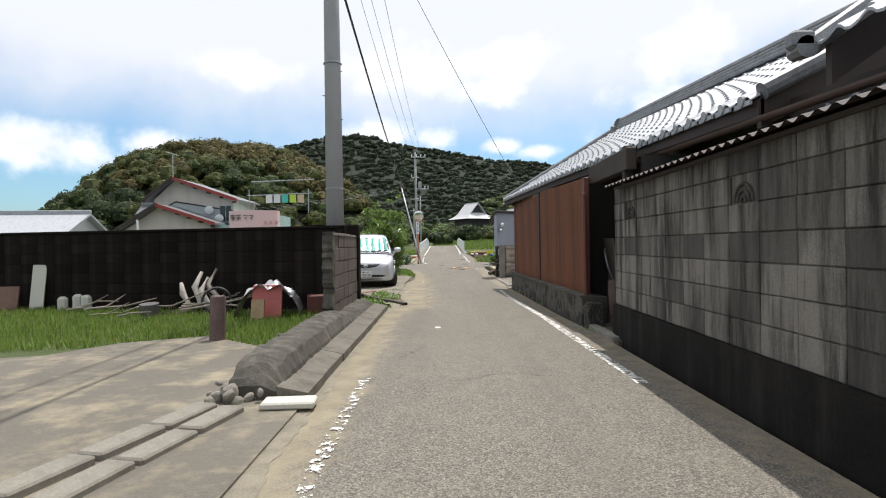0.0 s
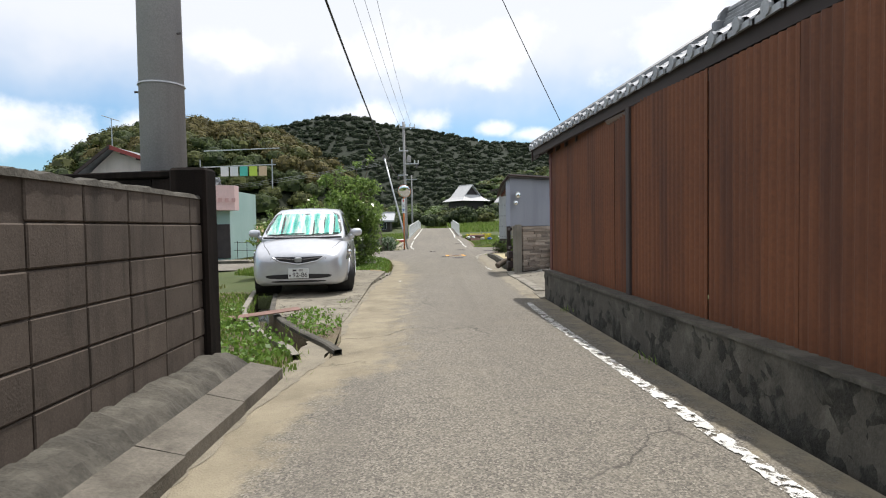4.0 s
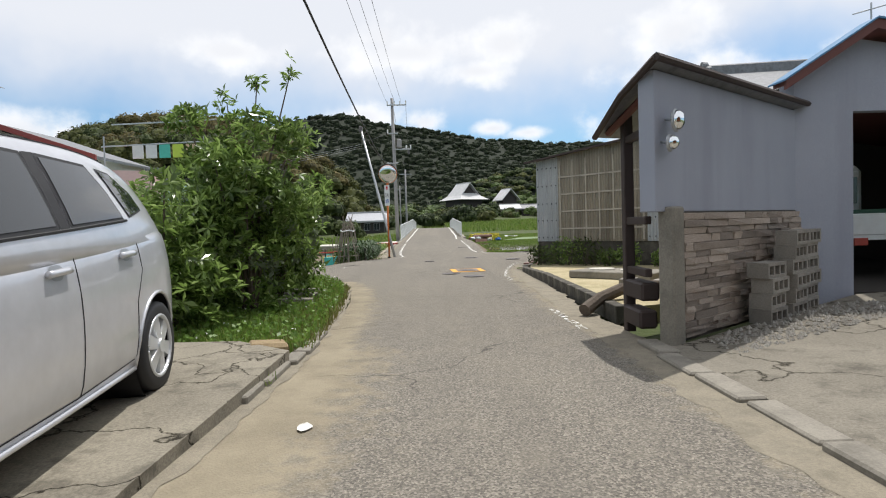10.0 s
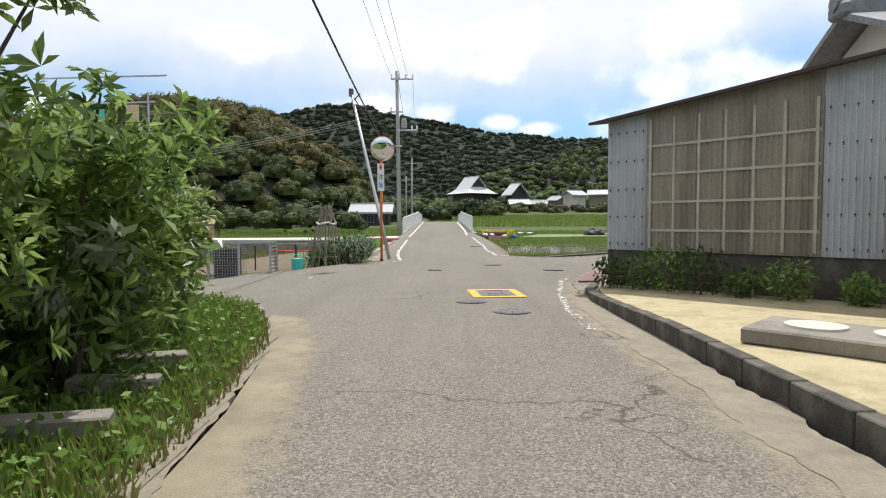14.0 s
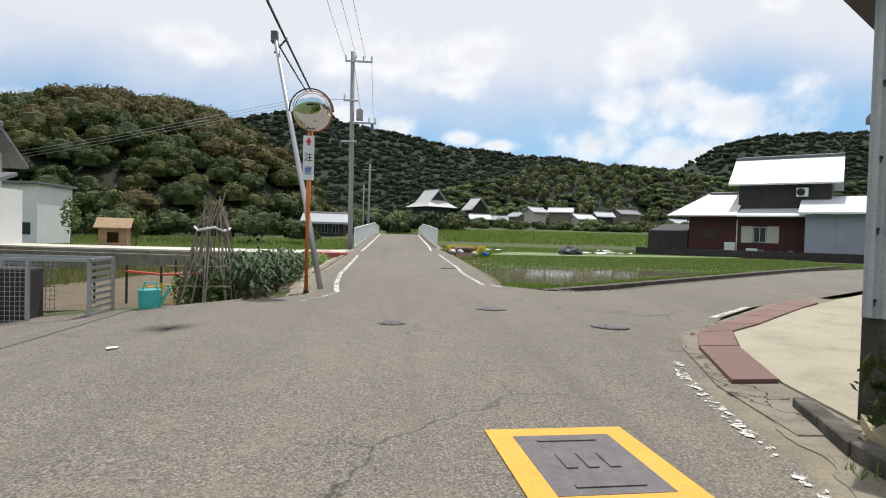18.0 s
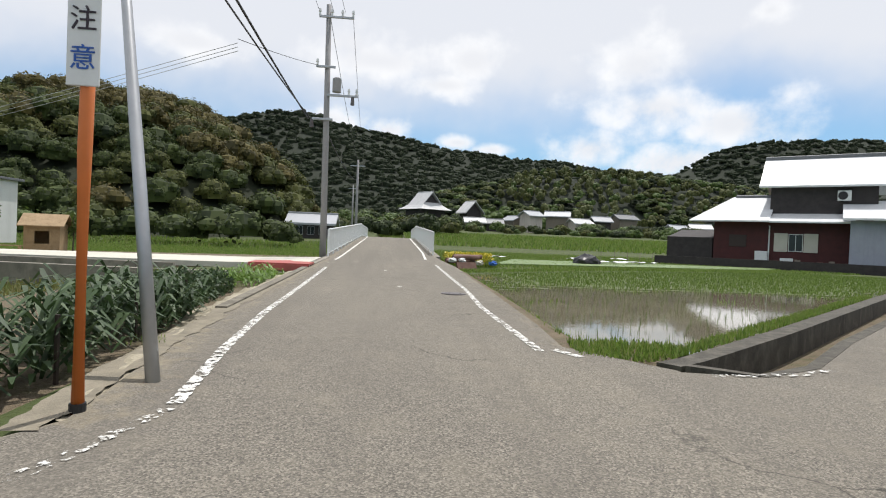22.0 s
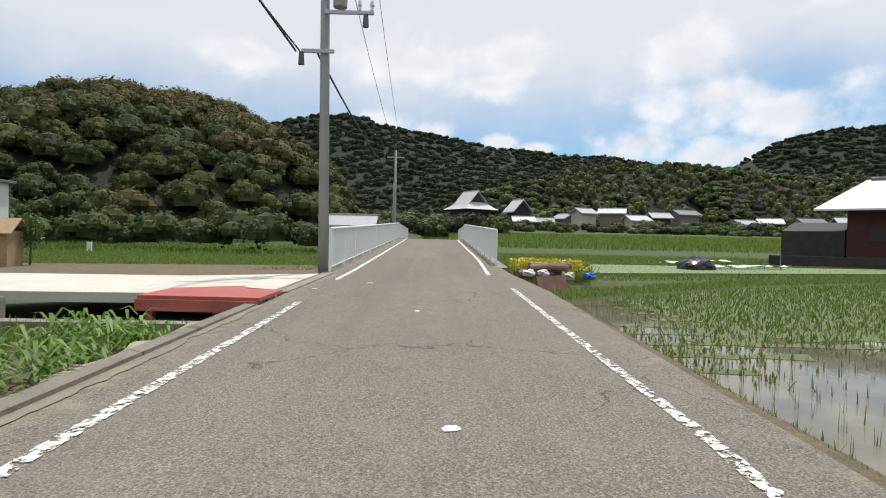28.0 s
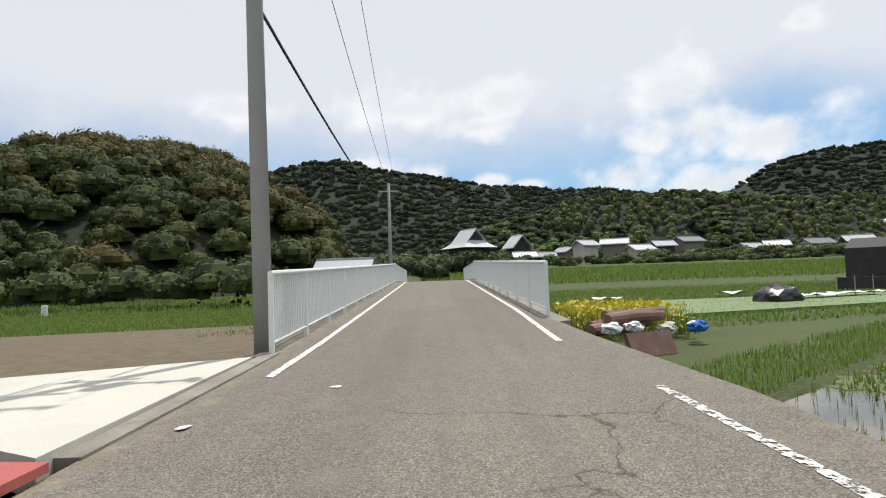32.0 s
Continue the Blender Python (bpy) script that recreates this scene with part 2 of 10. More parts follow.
def asphalt_material():
    m, n, l, b = material("worn_asphalt")
    v = mapped(n, l)
    big = noise_tex(n, l, mapped(n, l, (0.55, 0.16, 1)), 1.0, 6, 0.6)
    mid = noise_tex(n, l, v, 2.3, 5, 0.65)
    vor = n.new("ShaderNodeTexVoronoi")
    vor.inputs["Scale"].default_value = 105
    l.new(v, vor.inputs["Vector"])
    stones = ramp(n, l, vor.outputs["Color"], [(0.08, (0.03, 0.027, 0.023)), (0.5, (0.155, 0.14, 0.118)), (0.92, (0.44, 0.4, 0.33))])
    base = ramp(n, l, big, [(0.32, (0.105, 0.096, 0.084)), (0.52, (0.158, 0.145, 0.123)), (0.7, (0.22, 0.198, 0.157))])
    c = mix(n, l, 0.62, base, stones)
    blot = noise_tex(n, l, v, 75, 2, 0.6)
    c = mix(n, l, 0.3, c, ramp(n, l, blot, [(0.34, (0.05, 0.046, 0.04)), (0.5, (0.165, 0.15, 0.126)), (0.66, (0.32, 0.29, 0.235))]))
    # loose pale chippings, thicker in some places than in others
    chips = n.new("ShaderNodeTexVoronoi")
    chips.inputs["Scale"].default_value = 38
    l.new(v, chips.inputs["Vector"])
    few = ramp(n, l, chips.outputs["Distance"], [(0.1, (0.55, 0.55, 0.55)), (0.2, (0, 0, 0))])
    c = mix(n, l, mix(n, l, 1.0, few, ramp(n, l, noise_tex(n, l, v, 0.9, 4, 0.7), [(0.46, (0, 0, 0)), (0.62, (1, 1, 1))]), "MULTIPLY"), c, (0.36, 0.325, 0.255))
    # wheel tracks, polished darker and smoother along the lane
    track = noise_tex(n, l, mapped(n, l, (1.9, 0.05, 1)), 1.0, 3, 0.6)
    c = mix(n, l, ramp(n, l, track, [(0.5, (0, 0, 0)), (0.68, (0.45, 0.45, 0.45))]), c, (0.135, 0.122, 0.104))
    c = mix(n, l, ramp(n, l, mid, [(0.5, (0, 0, 0)), (0.75, (0.4, 0.4, 0.4))]), c, (0.235, 0.21, 0.165))
    at = n.new("ShaderNodeAttribute")
    at.attribute_name = "dusty"
    dn = n.new("ShaderNodeMath")
    dn.operation = "MULTIPLY_ADD"
    dn.inputs[1].default_value = 1.1
    l.new(noise_tex(n, l, v, 5.5, 7, 0.7), dn.inputs[0])
    l.new(at.outputs["Fac"], dn.inputs[2])
    c = mix(n, l, ramp(n, l, dn.outputs[0], [(0.72, (0, 0, 0)), (1.0, (0.85, 0.85, 0.85))]), c, ramp(n, l, mid, [(0.3, (0.2, 0.17, 0.118)), (0.7, (0.33, 0.285, 0.2))]))
    crk = n.new("ShaderNodeTexVoronoi")
    crk.feature = "DISTANCE_TO_EDGE"
    crk.inputs["Scale"].default_value = 0.42
    warp = n.new("ShaderNodeVectorMath")
    wn2 = n.new("ShaderNodeTexNoise")
    wn2.inputs["Scale"].default_value, wn2.inputs["Detail"].default_value = 1.4, 6
    l.new(v, wn2.inputs["Vector"])
    l.new(v, warp.inputs[0])
    l.new(wn2.outputs["Color"], warp.inputs[1])
    l.new(warp.outputs[0], crk.inputs["Vector"])
    line = ramp(n, l, crk.outputs["Distance"], [(0.0, (1, 1, 1)), (0.006, (0, 0, 0))])
    gate = ramp(n, l, noise_tex(n, l, v, 0.35, 2), [(0.52, (0, 0, 0)), (0.58, (0.75, 0.75, 0.75))])
    c = mix(n, l, mix(n, l, 1.0, line, gate, "MULTIPLY"), c, (0.03, 0.028, 0.025))
    l.new(c, b.inputs["Base Color"])
    b.inputs["Roughness"].default_value, b.inputs["Specular IOR Level"].default_value = 0.92, 0.25
    bump(n, l, b, vor.outputs["Distance"], 0.55, 0.005)
    return m


def cracked(name, dark, light, rate, wide=1.0):
    """Old concrete crazed by cracks."""
    m, n, l, b = material(name)
    v = mapped(n, l)
    fine = noise_tex(n, l, v, 70, 5, 0.65)
    c = ramp(n, l, noise_tex(n, l, v, 1.5, 6, 0.65), [(0.3, dark), (0.7, light)])
    c = mix(n, l, 0.4, c, ramp(n, l, fine, [(0.3, tuple(x * 0.5 for x in dark)), (0.72, tuple(x * 1.4 for x in light))]))
    c = mix(n, l, ramp(n, l, noise_tex(n, l, v, 3.1, 6, 0.7), [(0.52, (0, 0, 0)), (0.66, (0.6, 0.6, 0.6))]), c, tuple(x * 0.45 for x in dark))
    nz = n.new("ShaderNodeTexNoise")
    nz.inputs["Scale"].default_value, nz.inputs["Detail"].default_value = 2.2, 7
    l.new(v, nz.inputs["Vector"])
    wv_ = n.new("ShaderNodeVectorMath")
    l.new(v, wv_.inputs[0])
    l.new(nz.outputs["Color"], wv_.inputs[1])
    ck = n.new("ShaderNodeTexVoronoi")
    ck.feature = "DISTANCE_TO_EDGE"
    ck.inputs["Scale"].default_value = rate
    l.new(wv_.outputs[0], ck.inputs["Vector"])
    line = ramp(n, l, ck.outputs["Distance"], [(0.0, (0, 0, 0)), (0.016 * wide, (1, 1, 1))])
    c = mix(n, l, 1.0, c, ramp(n, l, ck.outputs["Distance"], [(0.0, (0.12, 0.11, 0.08)), (0.018 * wide, (1, 1, 1))]), "MULTIPLY")
    l.new(c, b.inputs["Base Color"])
    b.inputs["Roughness"].default_value = 0.94
    b.inputs["Specular IOR Level"].default_value = 0.25
    h_ = n.new("ShaderNodeMath")
    h_.operation = "MULTIPLY_ADD"
    h_.inputs[1].default_value = 0.25
    l.new(fine, h_.inputs[0])
    l.new(line, h_.inputs[2])
    bump(n, l, b, h_.outputs[0], 0.7, 0.012)
    return m


PAD = cracked("cracked_pad", (0.15, 0.135, 0.108), (0.29, 0.262, 0.205), 1.3)
DRIVE = cracked("worn_driveway", (0.15, 0.136, 0.11), (0.25, 0.228, 0.185), 0.35, 0.3)
ASPHALT = asphalt_material()
CONCRETE = surface("old_concrete", (0.17, 0.155, 0.128), (0.31, 0.285, 0.236), 1.6, 70, 0.9, stain=(0.1, 0.092, 0.075), stain_amount=0.55)
CONCRETE_DARK = surface("mossy_dark_concrete", (0.035, 0.032, 0.026), (0.1, 0.09, 0.072), 2.4, 55, 0.92, stain=(0.2, 0.185, 0.15), stain_amount=0.45, bump_s=0.6, bump_d=0.012)
CONCRETE_WHITE = surface("pale_concrete", (0.5, 0.48, 0.41), (0.62, 0.6, 0.52), 0.7, 60, 0.9, stain=(0.42, 0.39, 0.32), stain_amount=0.25)
APRON = surface("sandy_apron", (0.105, 0.093, 0.075), (0.165, 0.146, 0.117), 1.0, 70, 0.93, stain=(0.4, 0.34, 0.22), stain_amount=0.55, bump_s=0.5, bump_d=0.008)
LOT = surface("sandy_lot", (0.33, 0.3, 0.22), (0.43, 0.395, 0.3), 0.9, 70, 0.93, stain=(0.22, 0.2, 0.15), stain_amount=0.5)
def grimy_block(name, pale, dark):
    """Concrete block grown over with black grime that runs down in streaks; single blocks differ."""
    m, n, l, b = material(name)
    v = mapped(n, l, (1, 1, 1), "World")
    fine = noise_tex(n, l, v, 85, 4, 0.65)
    c = ramp(n, l, noise_tex(n, l, v, 2.2, 6, 0.65), [(0.3, tuple(x * 0.55 for x in pale)), (0.65, pale)])
    c = mix(n, l, 0.4, c, ramp(n, l, fine, [(0.3, tuple(x * 0.4 for x in pale)), (0.7, tuple(x * 1.25 for x in pale))]))
    run = noise_tex(n, l, mapped(n, l, (4.5, 4.5, 0.5), "World"), 1.3, 6, 0.7)
    c = mix(n, l, ramp(n, l, run, [(0.42, (0, 0, 0)), (0.6, (0.92, 0.92, 0.92))]), c, dark)
    oi = n.new("ShaderNodeObjectInfo")
    c = mix(n, l, ramp(n, l, oi.outputs["Random"], [(0.0, (0.8, 0.8, 0.8)), (0.25, (0.45, 0.45, 0.45)), (0.6, (0, 0, 0))]), c, tuple(x * 2.2 for x in dark))
    l.new(c, b.inputs["Base Color"])
    b.inputs["Roughness"].default_value = 0.93
    bump(n, l, b, fine, 0.6, 0.006)
    return m


BLOCK = grimy_block("grey_block", (0.24, 0.215, 0.185), (0.018, 0.015, 0.013))
BLOCK_BROWN = surface("brown_block", (0.06, 0.046, 0.036), (0.13, 0.102, 0.082), 3.0, 90, 0.92, stain=(0.022, 0.018, 0.015), stain_amount=0.75, streak=True, vary=0.15, bump_s=0.4, source="World")
BLOCK_BLACK = surface("mouldy_block", (0.006, 0.0045, 0.004), (0.017, 0.013, 0.011), 2.6, 80, 0.95, stain=(0.055, 0.042, 0.035), stain_amount=0.35, streak=True, vary=0.3, bump_s=0.4)
WET_BASE = surface("black_plinth", (0.008, 0.007, 0.006), (0.022, 0.019, 0.017), 2.0, 60, 0.9, stain=(0.1, 0.09, 0.078), stain_amount=0.2, streak=True)
RUBBLE = surface("mossy_stone", (0.014, 0.013, 0.01), (0.06, 0.055, 0.043), 5.0, 60, 0.93, stain=(0.2, 0.19, 0.155), stain_amount=0.55, vary=0.3, bump_s=0.8, bump_d=0.015)
RED_SHEET = surface("rusty_red_sheet", (0.125, 0.04, 0.015), (0.2, 0.068, 0.024), 1.1, 40, 0.7, stain=(0.05, 0.018, 0.011), stain_amount=0.6, streak=True, bump_s=0.1)
RED_TRIM = plain("red_brown_trim", (0.13, 0.04, 0.03), 0.6)
BROWN_TRIM = plain("dark_brown_trim", (0.045, 0.03, 0.026), 0.7)
TILE = surface("silver_grey_tile", (0.3, 0.31, 0.33), (0.46, 0.47, 0.49), 5, 60, 0.42, stain=(0.1, 0.1, 0.1), stain_amount=0.4, vary=0.12, bump_s=0.15)
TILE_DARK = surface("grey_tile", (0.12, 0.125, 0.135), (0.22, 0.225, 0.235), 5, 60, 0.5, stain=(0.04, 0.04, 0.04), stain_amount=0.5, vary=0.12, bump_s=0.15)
BLUE_GREY = surface("blue_grey_mortar", (0.3, 0.32, 0.38), (0.37, 0.39, 0.45), 0.9, 120, 0.85, stain=(0.2, 0.21, 0.25), stain_amount=0.35, streak=True, bump_s=0.3)
GREY_SHEET = surface("weathered_slate_sheet", (0.33, 0.35, 0.36), (0.46, 0.48, 0.49), 1.2, 60, 0.6, stain=(0.2, 0.2, 0.19), stain_amount=0.45, streak=True, bump_s=0.1)
POLY_SHEET = surface("yellowed_clear_sheet", (0.2, 0.175, 0.13), (0.34, 0.3, 0.23), 1.4, 40, 0.4, stain=(0.11, 0.09, 0.065), stain_amount=0.6, streak=True, bump_s=0.1)
DARK_WOOD = surface("dark_stained_wood", (0.02, 0.014, 0.011), (0.055, 0.038, 0.028), 4, 60, 0.75, bump_s=0.3)
WOOD = surface("bare_wood", (0.28, 0.19, 0.1), (0.42, 0.3, 0.17), 3, 50, 0.75, stain=(0.16, 0.1, 0.05), stain_amount=0.4)
GREY_WOOD = surface("weathered_wood", (0.16, 0.13, 0.105), (0.3, 0.26, 0.21), 4, 50, 0.85, stain=(0.08, 0.065, 0.05), stain_amount=0.5)
BARK = surface("bark", (0.06, 0.045, 0.032), (0.14, 0.11, 0.085), 6, 40, 0.9, bump_s=0.7, bump_d=0.01)
LOG = surface("purple_brown_log", (0.1, 0.062, 0.055), (0.19, 0.13, 0.115), 5, 40, 0.85, streak=True, stain=(0.05, 0.035, 0.03), stain_amount=0.5)
SAND = surface("yellow_sand_soil", (0.36, 0.3, 0.17), (0.5, 0.43, 0.27), 2.2, 90, 0.95, stain=(0.2, 0.19, 0.08), stain_amount=0.5, bump_s=0.6, bump_d=0.01)
DUST = surface("sandy_dust", (0.18, 0.16, 0.122), (0.29, 0.255, 0.19), 3.5, 90, 0.95, stain=(0.13, 0.115, 0.085), stain_amount=0.5, bump_s=0.6, bump_d=0.008)
SOIL = surface("garden_soil", (0.1, 0.075, 0.05), (0.2, 0.155, 0.1), 2.5, 40, 0.95, stain=(0.06, 0.085, 0.02), stain_amount=0.5, bump_s=0.9, bump_d=0.03)
FIELD = surface("field_ground", (0.036, 0.056, 0.012), (0.075, 0.095, 0.022), 0.35, 14, 0.95, stain=(0.1, 0.095, 0.04), stain_amount=0.3, bump_s=0.8, bump_d=0.04)
GRAVEL = surface("pale_gravel", (0.24, 0.225, 0.195), (0.4, 0.38, 0.34), 5, 60, 0.95, bump_s=0.7, bump_d=0.01)
PAINT_WHITE = surface("worn_white_marking", (0.62, 0.61, 0.56), (0.78, 0.77, 0.73), 6, 90, 0.8, stain=(0.3, 0.28, 0.24), stain_amount=0.6, bump_s=0.2)
PAINT_YELLOW = surface("orange_road_paint", (0.72, 0.33, 0.035), (0.82, 0.42, 0.06), 5, 90, 0.75, stain=(0.4, 0.25, 0.1), stain_amount=0.3)
IRON = surface("cast_iron", (0.09, 0.082, 0.085), (0.17, 0.155, 0.155), 8, 60, 0.6, metal=0.3, bump_s=0.5, bump_d=0.006)
WHITE_PAINT = plain("white_metal_paint", (0.72, 0.74, 0.73), 0.45)
WHITE_WALL = surface("white_wall", (0.66, 0.66, 0.64), (0.78, 0.78, 0.76), 0.6, 60, 0.8, stain=(0.5, 0.5, 0.47), stain_amount=0.3, streak=True)
CREAM_WALL = surface("cream_wall", (0.5, 0.44, 0.4), (0.6, 0.54, 0.49), 0.6, 60, 0.85, stain=(0.33, 0.29, 0.26), stain_amount=0.4, streak=True)
MINT_WALL = surface("pale_mint_wall", (0.31, 0.46, 0.43), (0.4, 0.54, 0.51), 0.6, 60, 0.85, stain=(0.3, 0.34, 0.33), stain_amount=0.4, streak=True)
DARK_WALL = surface("charred_board", (0.02, 0.017, 0.017), (0.055, 0.046, 0.045), 2, 30, 0.8, bump_s=0.3)
REDWALL = surface("dark_red_board", (0.045, 0.01, 0.01), (0.085, 0.017, 0.016), 2, 30, 0.7, bump_s=0.2)
BRIGHT_ROOF = surface("pale_metal_roof", (0.62, 0.63, 0.64), (0.78, 0.79, 0.8), 1.0, 30, 0.4, stain=(0.45, 0.45, 0.45), stain_amount=0.3, bump_s=0.1)
RED_ROOF = plain("red_metal_roof", (0.25, 0.04, 0.032), 0.45)
BLUE_ROOF = plain("blue_metal_roof", (0.07, 0.2, 0.36), 0.45)
PINK = plain("pink_sign_board", (0.72, 0.5, 0.48), 0.5)
BLACK = plain("black_rubber", (0.018, 0.018, 0.02), 0.6)
GLASS_DARK = plain("dark_window_glass", (0.03, 0.036, 0.04), 0.08, 0.0)
STEEL = plain("galvanised_steel", (0.42, 0.43, 0.44), 0.42, 0.75)
POLE_CONC = surface("pole_concrete", (0.27, 0.265, 0.265), (0.37, 0.36, 0.36), 1.2, 90, 0.85, stain=(0.2, 0.19, 0.19), stain_amount=0.5, streak=True, bump_s=0.2)
ORANGE = plain("orange_paint", (0.62, 0.17, 0.035), 0.45)
CABLE = plain("black_cable", (0.012, 0.012, 0.014), 0.6)
RED_PLATE = surface("red_painted_steel", (0.36, 0.075, 0.065), (0.46, 0.115, 0.095), 1.5, 50, 0.6, stain=(0.2, 0.08, 0.05), stain_amount=0.4)
RUST = surface("rusted_plate", (0.13, 0.065, 0.05), (0.24, 0.14, 0.11), 4, 50, 0.8)
TERRACOTTA = surface("red_brown_tile", (0.15, 0.075, 0.06), (0.21, 0.115, 0.095), 3, 60, 0.7, vary=0.15)
# near-black tone that carries the shade inside the bay and garage
INTERIOR_SHADE = plain("shade_toned_interior", (0.035, 0.03, 0.026), 0.9)
CAR_PAINT = plain("silver_car_paint", (0.6, 0.61, 0.645), 0.3, 0.4, coat=0.8)
CAR_GLASS = plain("car_glass", (0.02, 0.024, 0.026), 0.05, 0.0, coat=0.5)
MIRROR = plain("mirror_glass", (0.88, 0.9, 0.9), 0.03, 1.0)
TEAL = plain("teal_plastic", (0.06, 0.45, 0.42), 0.4)
TEXT_DARK = plain("dark_lettering", (0.03, 0.02, 0.03), 0.6)
TEXT_RED = plain("red_lettering", (0.6, 0.03, 0.04), 0.6)
TEXT_BLUE = plain("blue_lettering", (0.02, 0.1, 0.4), 0.6)
LEAF_BUSH = leafy("shrub_leaf", [(0.09, 0.145, 0.036), (0.13, 0.205, 0.048), (0.2, 0.3, 0.07), (0.33, 0.44, 0.15)], 0.25, 0.5)
LEAF_PALE = leafy("pale_leaf", [(0.1, 0.13, 0.07), (0.16, 0.2, 0.11)])
LEAF_HILL = leafy("evergreen_leaf", [(0.02, 0.032, 0.008), (0.045, 0.064, 0.014), (0.075, 0.1, 0.022)], 0.85, 0.15)
LEAF_DEEP = leafy("deep_evergreen_leaf", [(0.012, 0.022, 0.006), (0.026, 0.042, 0.01), (0.045, 0.065, 0.016)], 0.85, 0.15)
LEAF_OLIVE = leafy("olive_evergreen_leaf", [(0.035, 0.042, 0.01), (0.07, 0.08, 0.018), (0.11, 0.118, 0.026)], 0.85, 0.15)
LEAF_GOLD = leafy("golden_evergreen_leaf", [(0.045, 0.042, 0.012), (0.09, 0.075, 0.02), (0.135, 0.11, 0.028)], 0.85, 0.15)
LEAF_FRESH = leafy("fresh_leaf", [(0.05, 0.085, 0.016), (0.085, 0.13, 0.025), (0.12, 0.18, 0.04)], 0.6, 0.25)
LEAF_FAR = leafy("far_forest_leaf", [(0.03, 0.042, 0.022), (0.036, 0.05, 0.025), (0.043, 0.058, 0.028)], 0.9, 0.45)
LEAF_BAMBOO = leafy("bamboo_leaf", [(0.085, 0.1, 0.027), (0.11, 0.125, 0.036), (0.14, 0.15, 0.048)], 0.7, 0.2)
LEAF_CORN = leafy("corn_leaf", [(0.025, 0.05, 0.018), (0.045, 0.085, 0.028), (0.08, 0.125, 0.05)], 0.6, 0.2)
GRASS = leafy("grass_blade", [(0.09, 0.15, 0.022), (0.14, 0.23, 0.035), (0.2, 0.3, 0.05), (0.27, 0.29, 0.1)], 0.6, 0.35)
GRASS_DRY = leafy("dry_grass_blade", [(0.13, 0.13, 0.035), (0.22, 0.2, 0.07), (0.12, 0.17, 0.03)], 0.7, 0.25)
RICE = leafy("rice_seedling", [(0.1, 0.16, 0.025), (0.14, 0.21, 0.035), (0.18, 0.26, 0.05)], 0.6, 0.3)
RICE_NEAR = leafy("rice_shoot", [(0.06, 0.1, 0.022), (0.09, 0.145, 0.03), (0.13, 0.19, 0.04)], 0.6, 0.3)
LEAF_WEED = leafy("weed_leaf", [(0.1, 0.18, 0.03), (0.15, 0.26, 0.045), (0.2, 0.33, 0.06)], 0.5, 0.4)
FLOWER = leafy("yellow_flower", [(0.5, 0.42, 0.03), (0.6, 0.5, 0.05)], 0.6, 0.2)


def water_material():
    m, n, l, b = material("paddy_water")
    v = mapped(n, l)
    c = ramp(n, l, noise_tex(n, l, v, 1.1, 5), [(0.35, (0.13, 0.115, 0.08)), (0.65, (0.2, 0.178, 0.128))])
    l.new(c, b.inputs["Base Color"])
    b.inputs["Roughness"].default_value, b.inputs["IOR"].default_value, b.inputs["Specular IOR Level"].default_value = 0.05, 1.33, 0.32
    bump(n, l, b, noise_tex(n, l, v, 9, 3), 0.04, 0.01)
    return m


WATER = water_material()


for m_ in (BLOCK_BLACK, WET_BASE):
    m_.node_tree.nodes["Principled BSDF"].inputs["Specular IOR Level"].default_value = 0.12


# ---- building tools ----
def thing(name, loc=(0, 0, 0), rz=0.0, label="", category="", group="", kind="", rx=0.0, ry=0.0):
    ob = new(name)
    ob.empty_display_size = 0.1
    ob.matrix_world = pose(*loc, rx, ry, rz)
    return tagged(ob, label, category, group, kind)


def part(name, bm, mat, parent=None, label="", smooth=False):
    me = bpy.data.meshes.new(name)
    bmesh.ops.recalc_face_normals(bm, faces=bm.faces)
    bm.to_mesh(me)
    bm.free()
    if smooth:
        me.shade_smooth()
    me.materials.append(mat)
    ob = new(name, me)
    if parent is not None:
        ob.parent = parent
    return tagged(ob, label)


def share(name, source, m, parent):
    """Another piece on the mesh of source."""
    ob = new(name, source.data)
    ob.parent = parent
    ob.matrix_basis = m
    return ob


def B():
    return bmesh.new()


def bx(bm, x0, x1, y0, y1, z0, z1, bevel=0.0, m=None):
    r = bmesh.ops.create_cube(bm, size=1)
    vs = r["verts"]
    for v in vs:
        v.co = Vector((x0 + (v.co.x + 0.5) * (x1 - x0), y0 + (v.co.y + 0.5) * (y1 - y0), z0 + (v.co.z + 0.5) * (z1 - z0)))
    if bevel:
        es = list({e for v in vs for e in v.link_edges})
        rb = bmesh.ops.bevel(bm, geom=es, offset=bevel, segments=1, affect="EDGES")
        vs = rb["verts"]
    if m is not None:
        bmesh.ops.transform(bm, matrix=m, verts=list(set(vs)))
    return bm


def cyl(bm, p0, p1, r0, r1=None, seg=12, caps=True):
    r1 = r0 if r1 is None else r1
    p0, p1 = Vector(p0), Vector(p1)
    d = p1 - p0
    q = d.to_track_quat("Z", "Y").to_matrix().to_4x4()
    m = Matrix.Translation((p0 + p1) / 2) @ q
    bmesh.ops.create_cone(bm, cap_ends=caps, segments=seg, radius1=r0, radius2=r1, depth=d.length, matrix=m)
    return bm


